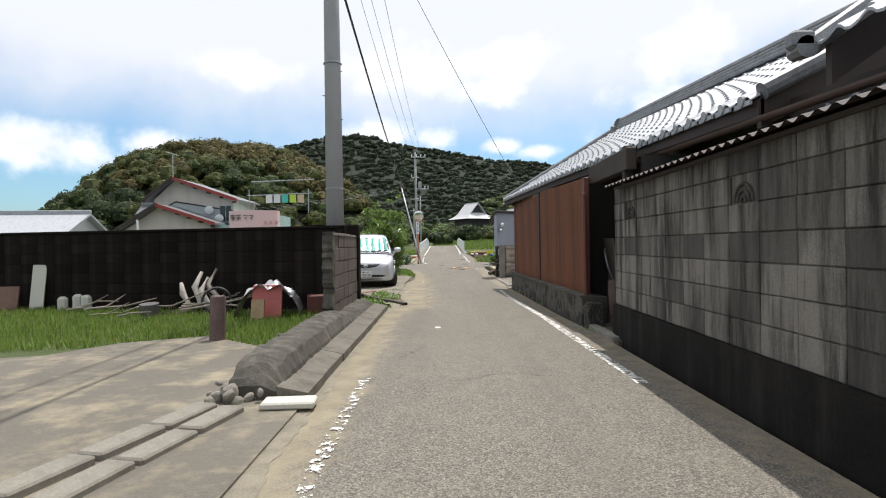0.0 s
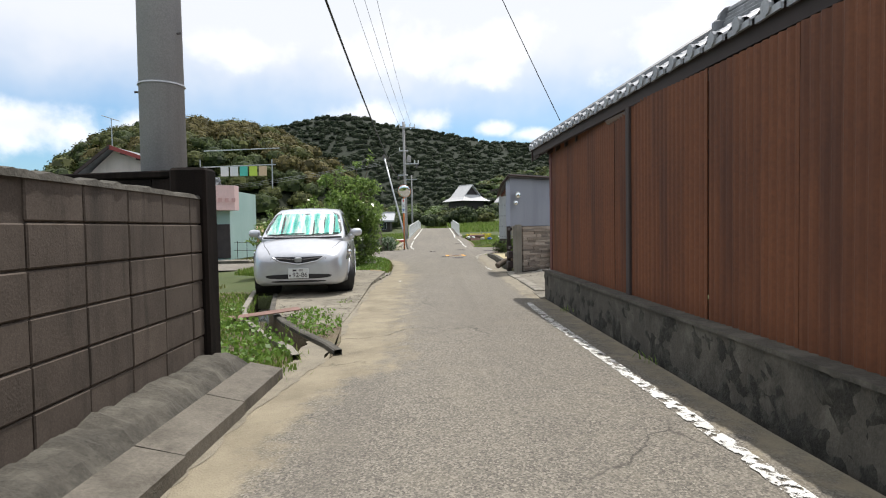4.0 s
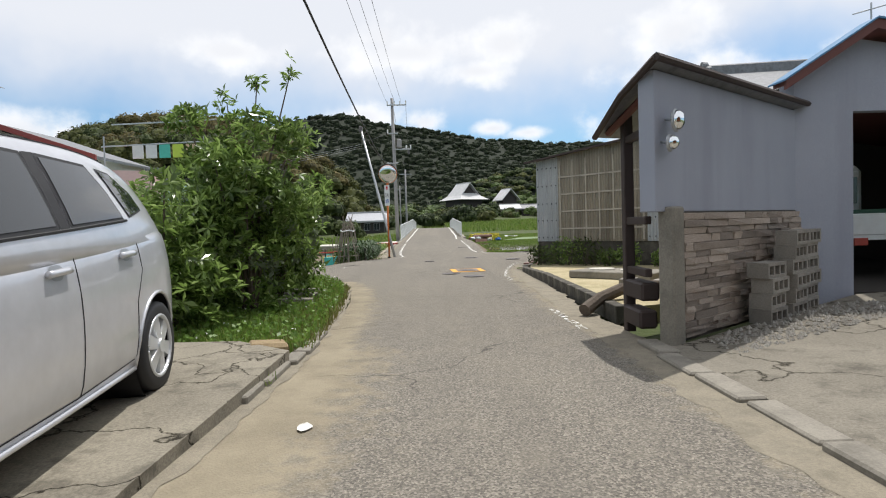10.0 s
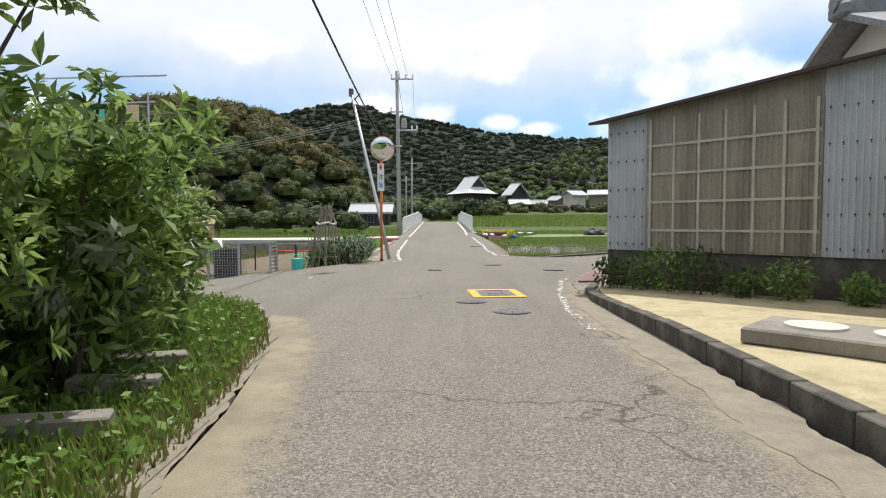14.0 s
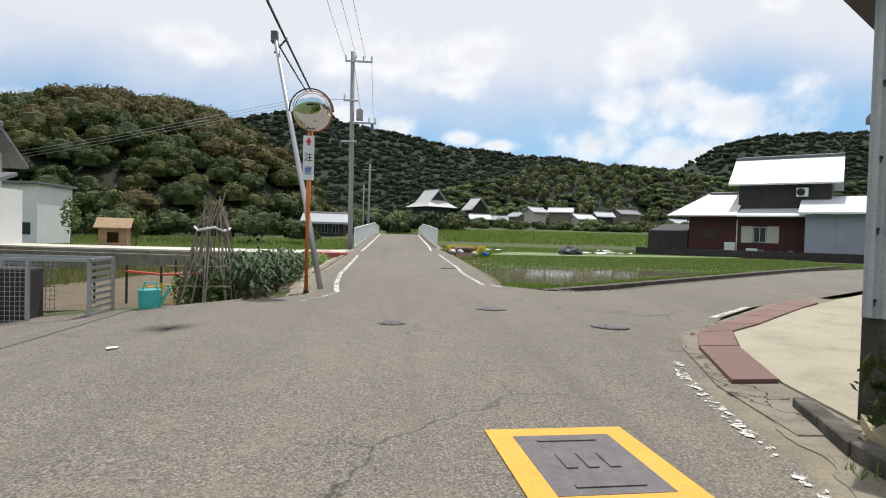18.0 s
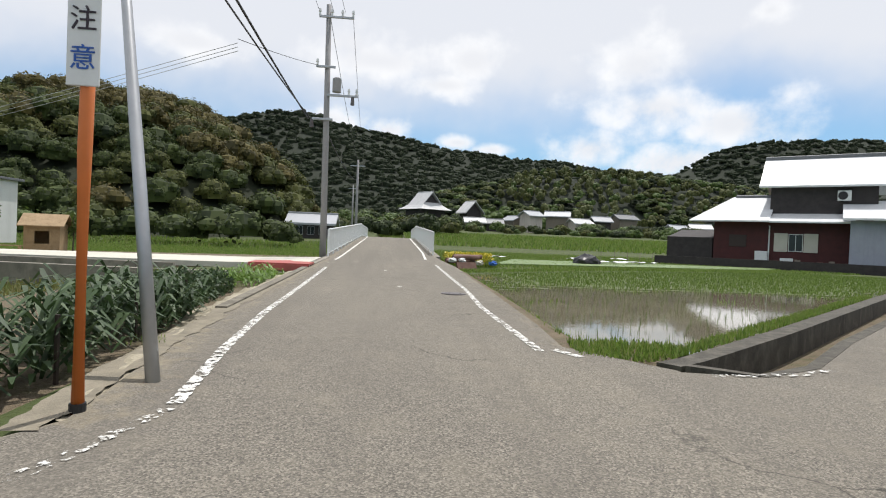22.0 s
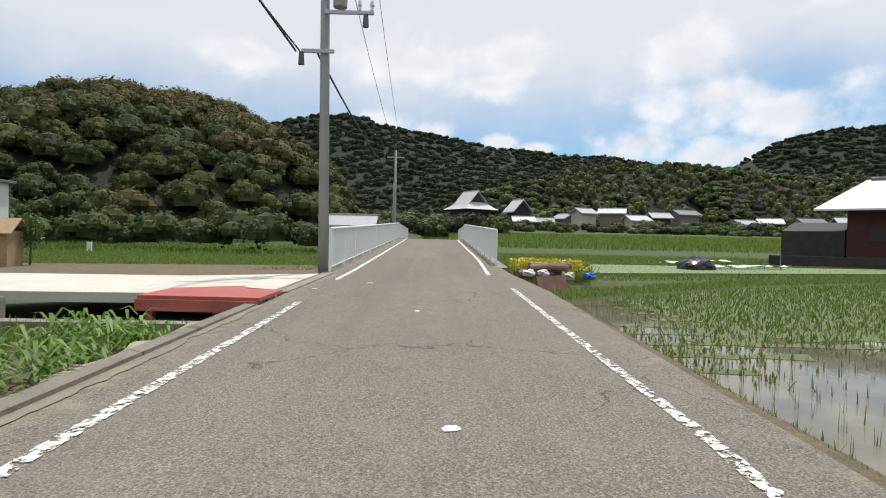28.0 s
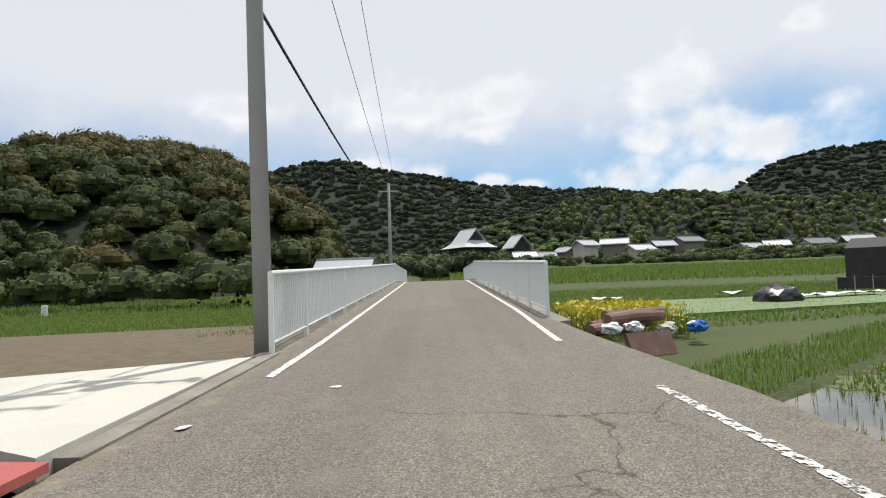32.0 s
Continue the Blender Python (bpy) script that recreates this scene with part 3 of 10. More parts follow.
def tube(bm, pts, r, seg=8):
    """A round bar along points, mitred."""
    pts = [Vector(p) for p in pts]
    rings = []
    for i, p in enumerate(pts):
        a = pts[max(0, i - 1)]
        c = pts[min(len(pts) - 1, i + 1)]
        q = (c - a).to_track_quat("Z", "Y")
        rr = r[i] if isinstance(r, (list, tuple)) else r
        rings.append([bm.verts.new(p + q @ Vector((math.cos(k * 2 * math.pi / seg) * rr, math.sin(k * 2 * math.pi / seg) * rr, 0))) for k in range(seg)])
    for u, w in zip(rings, rings[1:]):
        for k in range(seg):
            bm.faces.new((u[k], u[(k + 1) % seg], w[(k + 1) % seg], w[k]))
    bm.faces.new(rings[0][::-1])
    bm.faces.new(rings[-1])
    return bm


def prism(bm, outline, z0, z1):
    """A flat outline (x, y) drawn up from z0 to z1; either may be a function of (x, y)."""
    f0 = z0 if callable(z0) else (lambda x, y: z0)
    f1 = z1 if callable(z1) else (lambda x, y: z1)
    lo = [bm.verts.new((x, y, f0(x, y))) for x, y in outline]
    hi = [bm.verts.new((x, y, f1(x, y))) for x, y in outline]
    n = len(outline)
    bm.faces.new(lo[::-1])
    bm.faces.new(hi)
    for i in range(n):
        bm.faces.new((lo[i], lo[(i + 1) % n], hi[(i + 1) % n], hi[i]))
    return bm


def slab_yz(bm, outline, x0, x1):
    """An outline (y, z) drawn along x."""
    a = [bm.verts.new((x0, y, z)) for y, z in outline]
    b = [bm.verts.new((x1, y, z)) for y, z in outline]
    n = len(outline)
    bm.faces.new(a[::-1])
    bm.faces.new(b)
    for i in range(n):
        bm.faces.new((a[i], a[(i + 1) % n], b[(i + 1) % n], b[i]))
    return bm


def grid(bm, xs, ys, z):
    vs = [[bm.verts.new((x, y, z(x, y))) for x in xs] for y in ys]
    for a, b in zip(vs, vs[1:]):
        for i in range(len(xs) - 1):
            bm.faces.new((a[i], a[i + 1], b[i + 1], b[i]))
    return bm


def corrugated(bm, length, z0, z1, pitch=0.076, amp=0.009, thick=0.006, steps=4):
    """A corrugated sheet in the xz plane, its waves along x; z1 may be a function of x."""
    top = z1 if callable(z1) else (lambda x: z1)
    n = int(length / pitch * steps)
    cols = []
    for i in range(n + 1):
        x = length * i / n
        y = amp * math.sin(2 * math.pi * i / steps + 0.4)
        cols.append([bm.verts.new((x, y, z0)), bm.verts.new((x, y, top(x))), bm.verts.new((x, y + thick, top(x))), bm.verts.new((x, y + thick, z0))])
    for a, b in zip(cols, cols[1:]):
        for k in range(4):
            bm.faces.new((a[k], a[(k + 1) % 4], b[(k + 1) % 4], b[k]))
    bm.faces.new(cols[0][::-1])
    bm.faces.new(cols[-1])
    return bm


def quads(name, verts, mat, parent=None, label="", category="", kind="stuff"):
    """One mesh of many separate four-cornered leaves or blades; verts: (n, 4, 3)."""
    n = len(verts)
    me = bpy.data.meshes.new(name)
    me.vertices.add(n * 4)
    me.vertices.foreach_set("co", np.asarray(verts, np.float32).ravel())
    me.loops.add(n * 4)
    me.loops.foreach_set("vertex_index", np.arange(n * 4, dtype=np.int32))
    me.polygons.add(n)
    me.polygons.foreach_set("loop_start", np.arange(0, n * 4, 4, dtype=np.int32))
    me.update(calc_edges=True)
    me.materials.append(mat)
    ob = new(name, me)
    if parent is not None:
        ob.parent = parent
    return tagged(ob, label, category, kind=kind)


RNG = np.random.default_rng(7)


def leaves(centres, size, slim=0.5, up=0.3, spread=1.0):
    """Pointed leaves at the centres: (n, 4, 3), random turns, leaning upward."""
    n = len(centres)
    a = RNG.normal(size=(n, 3)) * spread
    a[:, 2] += up
    a /= np.linalg.norm(a, axis=1)[:, None]
    b = np.cross(a, RNG.normal(size=(n, 3)))
    b /= np.linalg.norm(b, axis=1)[:, None] + 1e-9
    s = size * RNG.uniform(0.6, 1.35, (n, 1))
    c = np.asarray(centres)
    return np.stack([c - a * s * 0.5, c + b * s * slim * 0.5, c + a * s * 0.5, c - b * s * slim * 0.5], 1)


def blades(xy, z, height, width=0.012, lean=0.35):
    """Grass blades standing at the points xy with their feet at z."""
    n = len(xy)
    h = height * RNG.uniform(0.45, 1.25, n)
    ang = RNG.uniform(0, 2 * np.pi, n)
    tilt = RNG.uniform(0, lean, n) * h
    d = np.stack([np.cos(ang), np.sin(ang)], 1)
    w = np.stack([-np.sin(ang), np.cos(ang)], 1) * width
    foot = np.concatenate([xy, z[:, None]], 1)
    out = np.zeros((n, 4, 3))
    out[:, 0], out[:, 1] = foot, foot
    out[:, 0, :2] -= w
    out[:, 1, :2] += w
    out[:, 2] = foot
    out[:, 2, :2] += d * tilt[:, None] + w * 0.25
    out[:, 2, 2] += h
    out[:, 3] = foot
    out[:, 3, :2] += d * tilt[:, None] * 0.55 - w * 0.8
    out[:, 3, 2] += h * 0.62
    return out


def ball_points(n, centre, radii, hollow=0.55):
    d = RNG.normal(size=(n, 3))
    d /= np.linalg.norm(d, axis=1)[:, None]
    r = hollow + (1 - hollow) * RNG.uniform(0, 1, (n, 1)) ** 0.6
    return np.asarray(centre) + d * r * np.asarray(radii)


# ---- lie of the land ----
def lerp_table(table, t):
    if t <= table[0][0]:
        return table[0][1]
    for (a, u), (b, v) in zip(table, table[1:]):
        if t <= b:
            return u + (v - u) * (t - a) / (b - a)
    return table[-1][1]


def road_z(y):
    if y < 34:
        return 0.0
    if y < 54:
        return 0.24 * ((y - 34) / 20) ** 2
    if y < 78:
        return 0.24 + 0.033 * (y - 54)
    return 1.032 - 0.012 * (min(y, 140) - 78)


ROAD_L = [(-12, -1.06), (3, -1.05), (8, -1.07), (10, -0.84), (13, -0.98), (16, -1.1), (18.5, -1.0), (20.5, -1.06), (22, -1.16), (23.6, -1.4),
          (24.8, -1.75), (26.0, -2.3), (33.2, -2.3), (33.7, -1.5), (35, -1.65), (38, -1.98), (48, -2.15), (53, -2.2), (140, -2.2)]
ROAD_R = [(-12, 1.9), (6, 1.96), (8, 1.86), (14, 1.74), (18, 1.8), (20.5, 1.72), (22.8, 1.76), (25.4, 1.84), (27, 2.05), (28.4, 2.4), (29.8, 2.8),
          (35.6, 2.8), (36.4, 2.05), (38, 2.18), (42, 2.32), (50, 2.45), (53.5, 2.25), (56, 2.15), (140, 2.15)]


def left_z(x):
    """The side road falls gently to the west."""
    return -0.085 * max(0.0, min(-2.3 - x, 5.0))


# ---- ground and road ----
def ground_z(x, y):
    base = -0.07
    if x < -2.3:
        west = lerp_table([(-30, -0.75), (-12, -0.7), (-7, -0.42), (-4.2, -0.16), (-2.3, -0.07)], x)
        k = min(1, max(0, (y - 12) / 6))
        base = west * k + (1 - k) * (-0.04 if x > -9 else -0.3)
        if y > 33:
            base = min(base, lerp_table([(-30, -0.75), (-6, -0.4), (-2.6, -0.3), (-2.3, -0.12)], x))
    if -4.6 < x < -0.9 and 9.9 < y < 15.1:
        base = -0.5
    if x > 2.4 and y > 36.4:
        base = -0.26
    if 3.2 < x < 24 and 35.7 + (x - 4.2) * 0.85 < y < 36.0 + (x - 3.0) * 0.86:
        base = -0.55
    if y > 44 and -2.6 <= x <= 2.8:
        base = road_z(y) - 0.25 if y < 54 else -1.6
    if y > 100:
        k = min(1, (y - 100) / 150)
        base = base * (1 - k) + k * 5.4
    if y > 270:
        base += (y - 270) * 0.02
    return base


gx = sorted(set([-600, -420, -300, -220, -160, -120, -90, -70, -52, -40, -30, -22, 24, 30, 36, 44, 54, 70, 90, 120, 160, 220, 300, 420, 600] + [round(-16 + 0.5 * i, 2) for i in range(73)]))
gy = sorted(set([-300, -150, -80, -45, -25, -14, 66, 72, 80, 90, 105, 125, 150, 180, 215, 260, 320, 400, 520, 700] + [round(-8 + 0.5 * i, 2) for i in range(143)]))
tagged(part("ground", grid(B(), gx, gy, ground_z), FIELD, None, "rough grassy field ground with bare earth patches", True), category="ground", kind="structure")

road_bm = B()
dusty = road_bm.verts.layers.float.new("dusty")
ry = [-12 + 0.5 * i for i in range(305)]


def road_xs(y):
    a, b = lerp_table(ROAD_L, y), lerp_table(ROAD_R, y)
    return [a + (b - a) * u for u in (0, 0.06, 0.12, 0.19, 0.27, 0.38, 0.5, 0.64, 0.76, 0.85, 0.92, 0.96, 1)]


rows_v = [[road_bm.verts.new((x, y, road_z(y) + 0.012 * (1 - abs(i / 6 - 1)))) for i, x in enumerate(road_xs(y))] for y in ry]
for ra, rb in zip(rows_v, rows_v[1:]):
    for i in range(12):
        road_bm.faces.new((ra[i], ra[i + 1], rb[i + 1], rb[i]))
for y, row in zip(ry, rows_v):
    k = 0.0 if 25.2 < y < 33.6 else (0.45 if y > 33 else 1.0)
    e = 0.0 if 28.5 < y < 36.2 else (0.3 if y > 36 else (0.75 if y > 14 else 0.6))
    for v in row:
        dl, dr = v.co.x - row[0].co.x, row[-1].co.x - v.co.x
        v[dusty] = max(k * max(0.0, 1 - dl / (1.05 if 9.0 < y < 19.0 else 0.6)), e * max(0.0, 1 - dr / 0.5)) * 0.74
# west side road
ly = [25.5 + 0.5 * i for i in range(17)]
lx = [-2.3 - 0.6 * i for i in range(46)]
cols = []
for i, x in enumerate(lx):
    lo, hi = lerp_table([(-30, 27.4), (-4, 27.2), (-2.9, 26.4), (-2.3, 26.0)], x), lerp_table([(-30, 31.2), (-8, 31.8), (-3.2, 32.8), (-2.3, 33.2)], x)
    cols.append([road_bm.verts.new((x, lo + (hi - lo) * k / 16, left_z(x))) for k in range(17)])
for a, b in zip(cols, cols[1:]):
    for k in range(16):
        road_bm.faces.new((a[k], b[k], b[k + 1], a[k + 1]))
# east side road, which leaves at a slant
near = [(2.8, 29.8), (4.4, 32.0), (5.7, 33.3), (8.0, 34.9), (17.5, 42.0), (40, 56), (88, 69)]
far = [(2.8, 35.45), (3.5, 35.3), (4.3, 35.7), (5.95, 37.2), (15.6, 45.2), (38, 61), (88, 76)]
cols = []
for (ax, ay), (bx_, by) in zip(near, far):
    cols.append([road_bm.verts.new((ax + (bx_ - ax) * k / 8, ay + (by - ay) * k / 8, 0.0)) for k in range(9)])
for a, b in zip(cols, cols[1:]):
    for k in range(8):
        road_bm.faces.new((a[k], b[k], b[k + 1], a[k + 1]))
bmesh.ops.remove_doubles(road_bm, verts=road_bm.verts, dist=0.004)
tagged(part("road", road_bm, ASPHALT, None, "narrow worn grey asphalt lane with pale gravelly wear", True), category="road", kind="structure")


# ---- east side: block wall, red shed, tiled roof ----
def line_x(y):
    """Face of the buildings along the lane."""
    return lerp_table([(-8, 1.94), (6.05, 2.08), (7.12, 2.06), (14.3, 1.9)], y)


plinth = B()
prism(plinth, [(1.88, -8), (2.05, 5.86), (2.25, 5.86), (2.15, -8)], -0.1, 0.42)
tagged(part("wall_plinth", plinth, WET_BASE, None, "black stained concrete plinth under the block wall"), category="plinth", kind="structure")
wall = thing("wall_east", (2.0, -8, 0.5), -0.65, "grey concrete block garden wall with dark water streaks", "wall", kind="structure")
wall.matrix_world = Matrix.Translation((1.935, -7.75, 0.42)) @ Matrix.Rotation(math.atan2(14.05, 0.16), 4, "Z")
core = B()
bx(core, 0, 13.6, -0.11, -0.006, 0, 1.4)
part("core", core, BLOCK, wall, "recessed mortar core")
bb = B()
bx(bb, 0.004, 0.396, -0.06, 0.008, 0.004, 0.196, 0.005)
first = part("block", bb, BLOCK, wall)
blk = [first]
rv = random.Random(3)
for row in range(7):
    for i in range(34):
        if row == 0 and i == 0:
            continue
        if row == 5 and i % 6 == 2:
            continue
        blk.append(share("block", first, pose(0.4 * i, rv.uniform(-0.004, 0.004), 0.2 * row, 0, rv.uniform(-0.3, 0.3)), wall))
# pierced ornamental blocks
pb = B()
for k in range(3):
    rr = 0.035 + 0.045 * k
    for s in range(10):
        a0, a1 = math.pi * s / 10, math.pi * (s + 1) / 10
        tube(pb, [(0.2 + rr * math.cos(a0), 0.0, 0.01 + rr * math.sin(a0)), (0.2 + rr * math.cos(a1), 0.0, 0.01 + rr * math.sin(a1))], 0.012, 5)
bx(pb, 0.003, 0.397, -0.05, -0.035, 0.0, 0.19)
bx(pb, 0.003, 0.03, -0.05, 0.006, 0.0, 0.19)
bx(pb, 0.37, 0.397, -0.05, 0.006, 0.0, 0.19)
pfirst = None
for i in range(2, 34, 6):
    m = pose(0.4 * i, 0, 0.2 * 5)
    if pfirst is None:
        pfirst = part("pierced_block", pb, BLOCK, wall, "ornamental pierced block with fan arcs")
        pfirst.matrix_basis = m
    else:
        share("pierced_block", pfirst, m, wall)

# main tiled roof along the lane
EAVE = [(-8, 4.3), (3.6, 2.62), (4.2, 2.54), (5.5, 2.42), (7, 2.25), (9, 2.05), (12.5, 1.77), (14.5, 1.64)]
RIDGE_X = [(-8, 7.9), (7.85, 5.75), (13.3, 4.85), (14.5, 4.7)]
roof = thing("tiled_roof", (0, 0, 0), 0, "long roof of silvery grey wavy clay tiles", "roof", kind="structure")


def tile_sheet(bm, y0, y1, eave, ridge, pitch=0.27, courses=11, thick=0.02):
    """Wavy tiles in lapped courses between an eave (x, z) and a ridge (x, z); eave is a function of y."""
    n = max(1, int(round((y1 - y0) / pitch)))
    steps = 6
    prof = [(0.0, 0.0), (0.12, 0.028), (0.26, 0.042), (0.4, 0.026), (0.55, 0.004), (0.8, -0.012)]
    for c in range(courses):
        u0, u1 = c / courses, (c + 1.12) / courses
        prev = None
        for i in range(n * steps + 1):
            w, h = prof[i % steps]
            y = y0 + (i // steps + w) * (y1 - y0) / n
            ex, ez = eave(y)
            rx, rz = ridge(y)
            a = bm.verts.new((ex + (rx - ex) * u0, y, ez + (rz - ez) * u0 + h + 0.03))
            b = bm.verts.new((ex + (rx - ex) * min(1, u1), y, ez + (rz - ez) * min(1, u1) + h - 0.004))
            d = bm.verts.new((ex + (rx - ex) * u0, y, ez + (rz - ez) * u0 + h + 0.03 - thick))
            if prev:
                bm.faces.new((prev[0], a, b, prev[1]))
                bm.faces.new((prev[2], d, a, prev[0]))
            prev = (a, b, d)
    return bm


part("tile_field", tile_sheet(B(), 3.7, 14.45, lambda y: (lerp_table(EAVE, y) + 0.16, 2.4), lambda y: (lerp_table(RIDGE_X, y), 4.15)), TILE, roof, "lapped wavy grey tiles")
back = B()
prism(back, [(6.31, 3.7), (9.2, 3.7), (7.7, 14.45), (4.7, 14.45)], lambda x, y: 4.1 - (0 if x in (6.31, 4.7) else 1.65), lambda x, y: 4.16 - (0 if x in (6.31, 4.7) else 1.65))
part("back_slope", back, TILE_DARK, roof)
tb = B()
for s in range(9):
    a0, a1 = math.pi * s / 9, math.pi * (s + 1) / 9
    tb.faces.new([tb.verts.new(v) for v in ((-0.012, 0.135 * math.cos(a0), 0.05 * math.sin(a0)), (-0.012, 0.135 * math.cos(a1), 0.05 * math.sin(a1)),
                                           (0.25, 0.135 * math.cos(a1), 0.05 * math.sin(a1) + 0.14), (0.25, 0.135 * math.cos(a0), 0.05 * math.sin(a0) + 0.14))])
cyl(tb, (-0.03, 0, 0.02), (0.0, 0, 0.022), 0.048, 0.048, 10)
bx(tb, -0.015, 0.005, -0.13, 0.13, -0.03, 0.012)
etile = None
y = 3.84
while y < 14.4:
    m = pose(lerp_table(EAVE, y), y, 2.33)
    if etile is None:
        etile = part("eave_tile", tb, TILE, roof, "round-fronted eave tile")
        etile.matrix_basis = m
    else:
        share("eave_tile", etile, m, roof)
    y += 0.272
rb = B()
rdir = Matrix.Translation((4.78, 14.0, 0.1)) @ Matrix.Rotation(math.atan2(-22.0, 7.85 - 4.78), 4, "Z")
for k, (w, h) in enumerate([(0.17, 0.0), (0.14, 0.07), (0.11, 0.14)]):
    bx(rb, 0, 10.4, -w, w, 4.02 + h, 4.09 + h, 0.012, rdir)
tube(rb, [rdir @ Vector((0, 0, 4.27)), rdir @ Vector((10.4, 0, 4.27))], 0.085, 10)
part("ridge", rb, TILE_DARK, roof, "stacked ridge tiles with a round cap")
ob_ = B()
cyl(ob_, (4.75, 14.02, 4.3), (4.75, 14.16, 4.3), 0.16, 0.14, 12)
bx(ob_, 4.5, 5.0, 13.98, 14.12, 4.05, 4.25, 0.03)
part("ridge_end", ob_, TILE_DARK, roof, "round ridge-end tile")
rk = B()
tube(rk, [(2.66, 3.68, 2.4), (4.5, 3.68, 3.32), (6.31, 3.68, 4.22)], 0.075, 10)
tube(rk, [(1.72, 14.42, 2.4), (3.2, 14.42, 3.3), (4.7, 14.42, 4.22)], 0.075, 10)
part("verge_tiles", rk, TILE_DARK, roof)
ev = [3.7 + 0.5 * i for i in range(22)]
fb = B()
prism(fb, [(lerp_table(EAVE, y) + 0.03, y) for y in ev] + [(lerp_table(EAVE, y) + 0.08, y) for y in reversed(ev)], 2.2, 2.34)
part("fascia", fb, BROWN_TRIM, roof, "dark brown fascia board")
sf = B()
for ya, yb in zip(ev, ev[1:]):
    q0, q1, r0, r1 = lerp_table(EAVE, ya) + 0.08, lerp_table(EAVE, yb) + 0.08, lerp_table(RIDGE_X, ya), lerp_table(RIDGE_X, yb)
    sf.faces.new([sf.verts.new(v) for v in ((q0, ya, 2.24), (q1, yb, 2.24), (r1, yb, 4.05), (r0, ya, 4.05))])
part("soffit", sf, BROWN_TRIM, roof, "dark boarded soffit")
ew = B()
ev2 = [-8 + 0.7 * i for i in range(18)]
prism(ew, [(lerp_table(EAVE, y) + 0.3, y) for y in ev2] + [(lerp_table(EAVE, y) + 0.42, y) for y in reversed(ev2)], 0.0, 2.34)
part("upper_wall", ew, BROWN_TRIM, roof, "dark boarded house wall under the eaves")
for yy in [3.75 + i * 0.45 for i in range(23)]:
    r_ = B()
    ex = lerp_table(EAVE, yy) + 0.12
    prism(r_, [(ex, yy), (ex, yy + 0.05), (ex + 0.35, yy + 0.05), (ex + 0.35, yy)], lambda x, y: 2.15 + (x - ex) * 0.7, lambda x, y: 2.24 + (x - ex) * 0.7)
    part("rafter", r_, BROWN_TRIM, roof)

p = B()
cyl(p, (2.02, 13.5, 2.16), (2.02, 14.3, 2.16), 0.085, 0.08, 14)
part("beam_end", p, DARK_WOOD, roof, "dark round beam end under the verge")
p = B()
prism(p, [(1.72, 13.86), (1.72, 14.4), (4.7, 14.4), (4.7, 13.86)], lambda x, y: 2.16 + (x - 1.72) * 0.62, lambda x, y: 2.21 + (x - 1.72) * 0.62)
part("verge_soffit", p, BROWN_TRIM, roof, "dark boarded verge")
p = B()
prism(p, [(1.7, 14.38), (1.7, 14.43), (4.75, 14.43), (4.75, 14.38)], lambda x, y: 2.14 + (x - 1.7) * 0.61, lambda x, y: 2.36 + (x - 1.7) * 0.61)
part("barge_board", p, BROWN_TRIM, roof, "dark barge board")

p = B()
prism(p, [(2.66, 3.7), (6.31, 3.7), (6.31, 3.76), (2.66, 3.76)], lambda x, y: 2.1 + (x - 2.66) * 0.48, lambda x, y: 2.4 + (x - 2.66) * 0.485)
part("barge_board", p, BROWN_TRIM, roof, "dark barge board")
low = thing("low_tiled_roof", (0, 0, 0), 0, "low strip of grey tiled roof between the porch and the house", "roof", kind="structure")
part("tile_field", tile_sheet(B(), -6, 3.55, lambda y: (2.95 - 0.05 * (y - 3.5), 2.14), lambda y: (4.6, 2.95), 0.27, 6), TILE, low)
part("gutter_board", prism(B(), [(2.9, 3.55), (3.38, -6), (3.44, -6), (2.96, 3.55)], 1.98, 2.14), BROWN_TRIM, low, "brown gutter board")

# lower lean-to strip over the block wall, and a gutter
lean = grid(B(), [1.9, 2.05, 2.35, 2.7], [-8 + 0.02 * i for i in range(685)], lambda x, y: 1.815 + (x - 1.9) * 0.26 + 0.014 * math.sin(y * 2 * math.pi / 0.13))
bx(lean, 2.0, 2.06, -8, 5.6, 1.78, 1.806)
tagged(part("lean_to_sheet", lean, BROWN_TRIM, None, "dark corrugated sheet capping the block wall"), category="roof sheet", kind="structure")
gut = thing("rain_gutter", (0, 0, 0), 0, "brown half-round gutter under the eaves with a downpipe", "gutter")
g_ = B()
for a, b in (((1.97, 11.1, 2.19), (2.28, 8.09, 2.2)), ((2.28, 8.09, 2.2), (2.62, 4.4, 2.2)), ((2.62, 4.4, 2.2), (2.95, 1.0, 2.2))):
    a, b = Vector(a), Vector(b)
    w_ = Vector(((b - a).y, -(b - a).x, 0)).normalized() * 0.05
    ring = [[g_.verts.new(e + w_ * math.cos(q) + Vector((0, 0, -0.05 * math.sin(q)))) for q in [math.pi * k / 8 for k in range(9)]] + [g_.verts.new(e + w_ * 0.88 * math.cos(q) + Vector((0, 0, -0.044 * math.sin(q)))) for q in [math.pi * k / 8 for k in range(8, -1, -1)]] for e in (a, b)]
    for k in range(18):
        g_.faces.new((ring[0][k], ring[0][(k + 1) % 18], ring[1][(k + 1) % 18], ring[1][k]))
part("channel", g_, plain("brown_gutter_plastic", (0.12, 0.075, 0.06), 0.35), gut, smooth=False)
g_ = B()
bx(g_, 2.22, 2.34, 8.0, 8.14, 2.08, 2.22, 0.012)
part("hopper", g_, RED_TRIM, gut)
g_ = B()
tube(g_, [(2.28, 8.06, 2.1), (2.2, 7.8, 2.0), (2.06, 7.2, 1.95), (2.02, 7.06, 1.85), (2.02, 7.04, 0.4)], 0.03, 8)
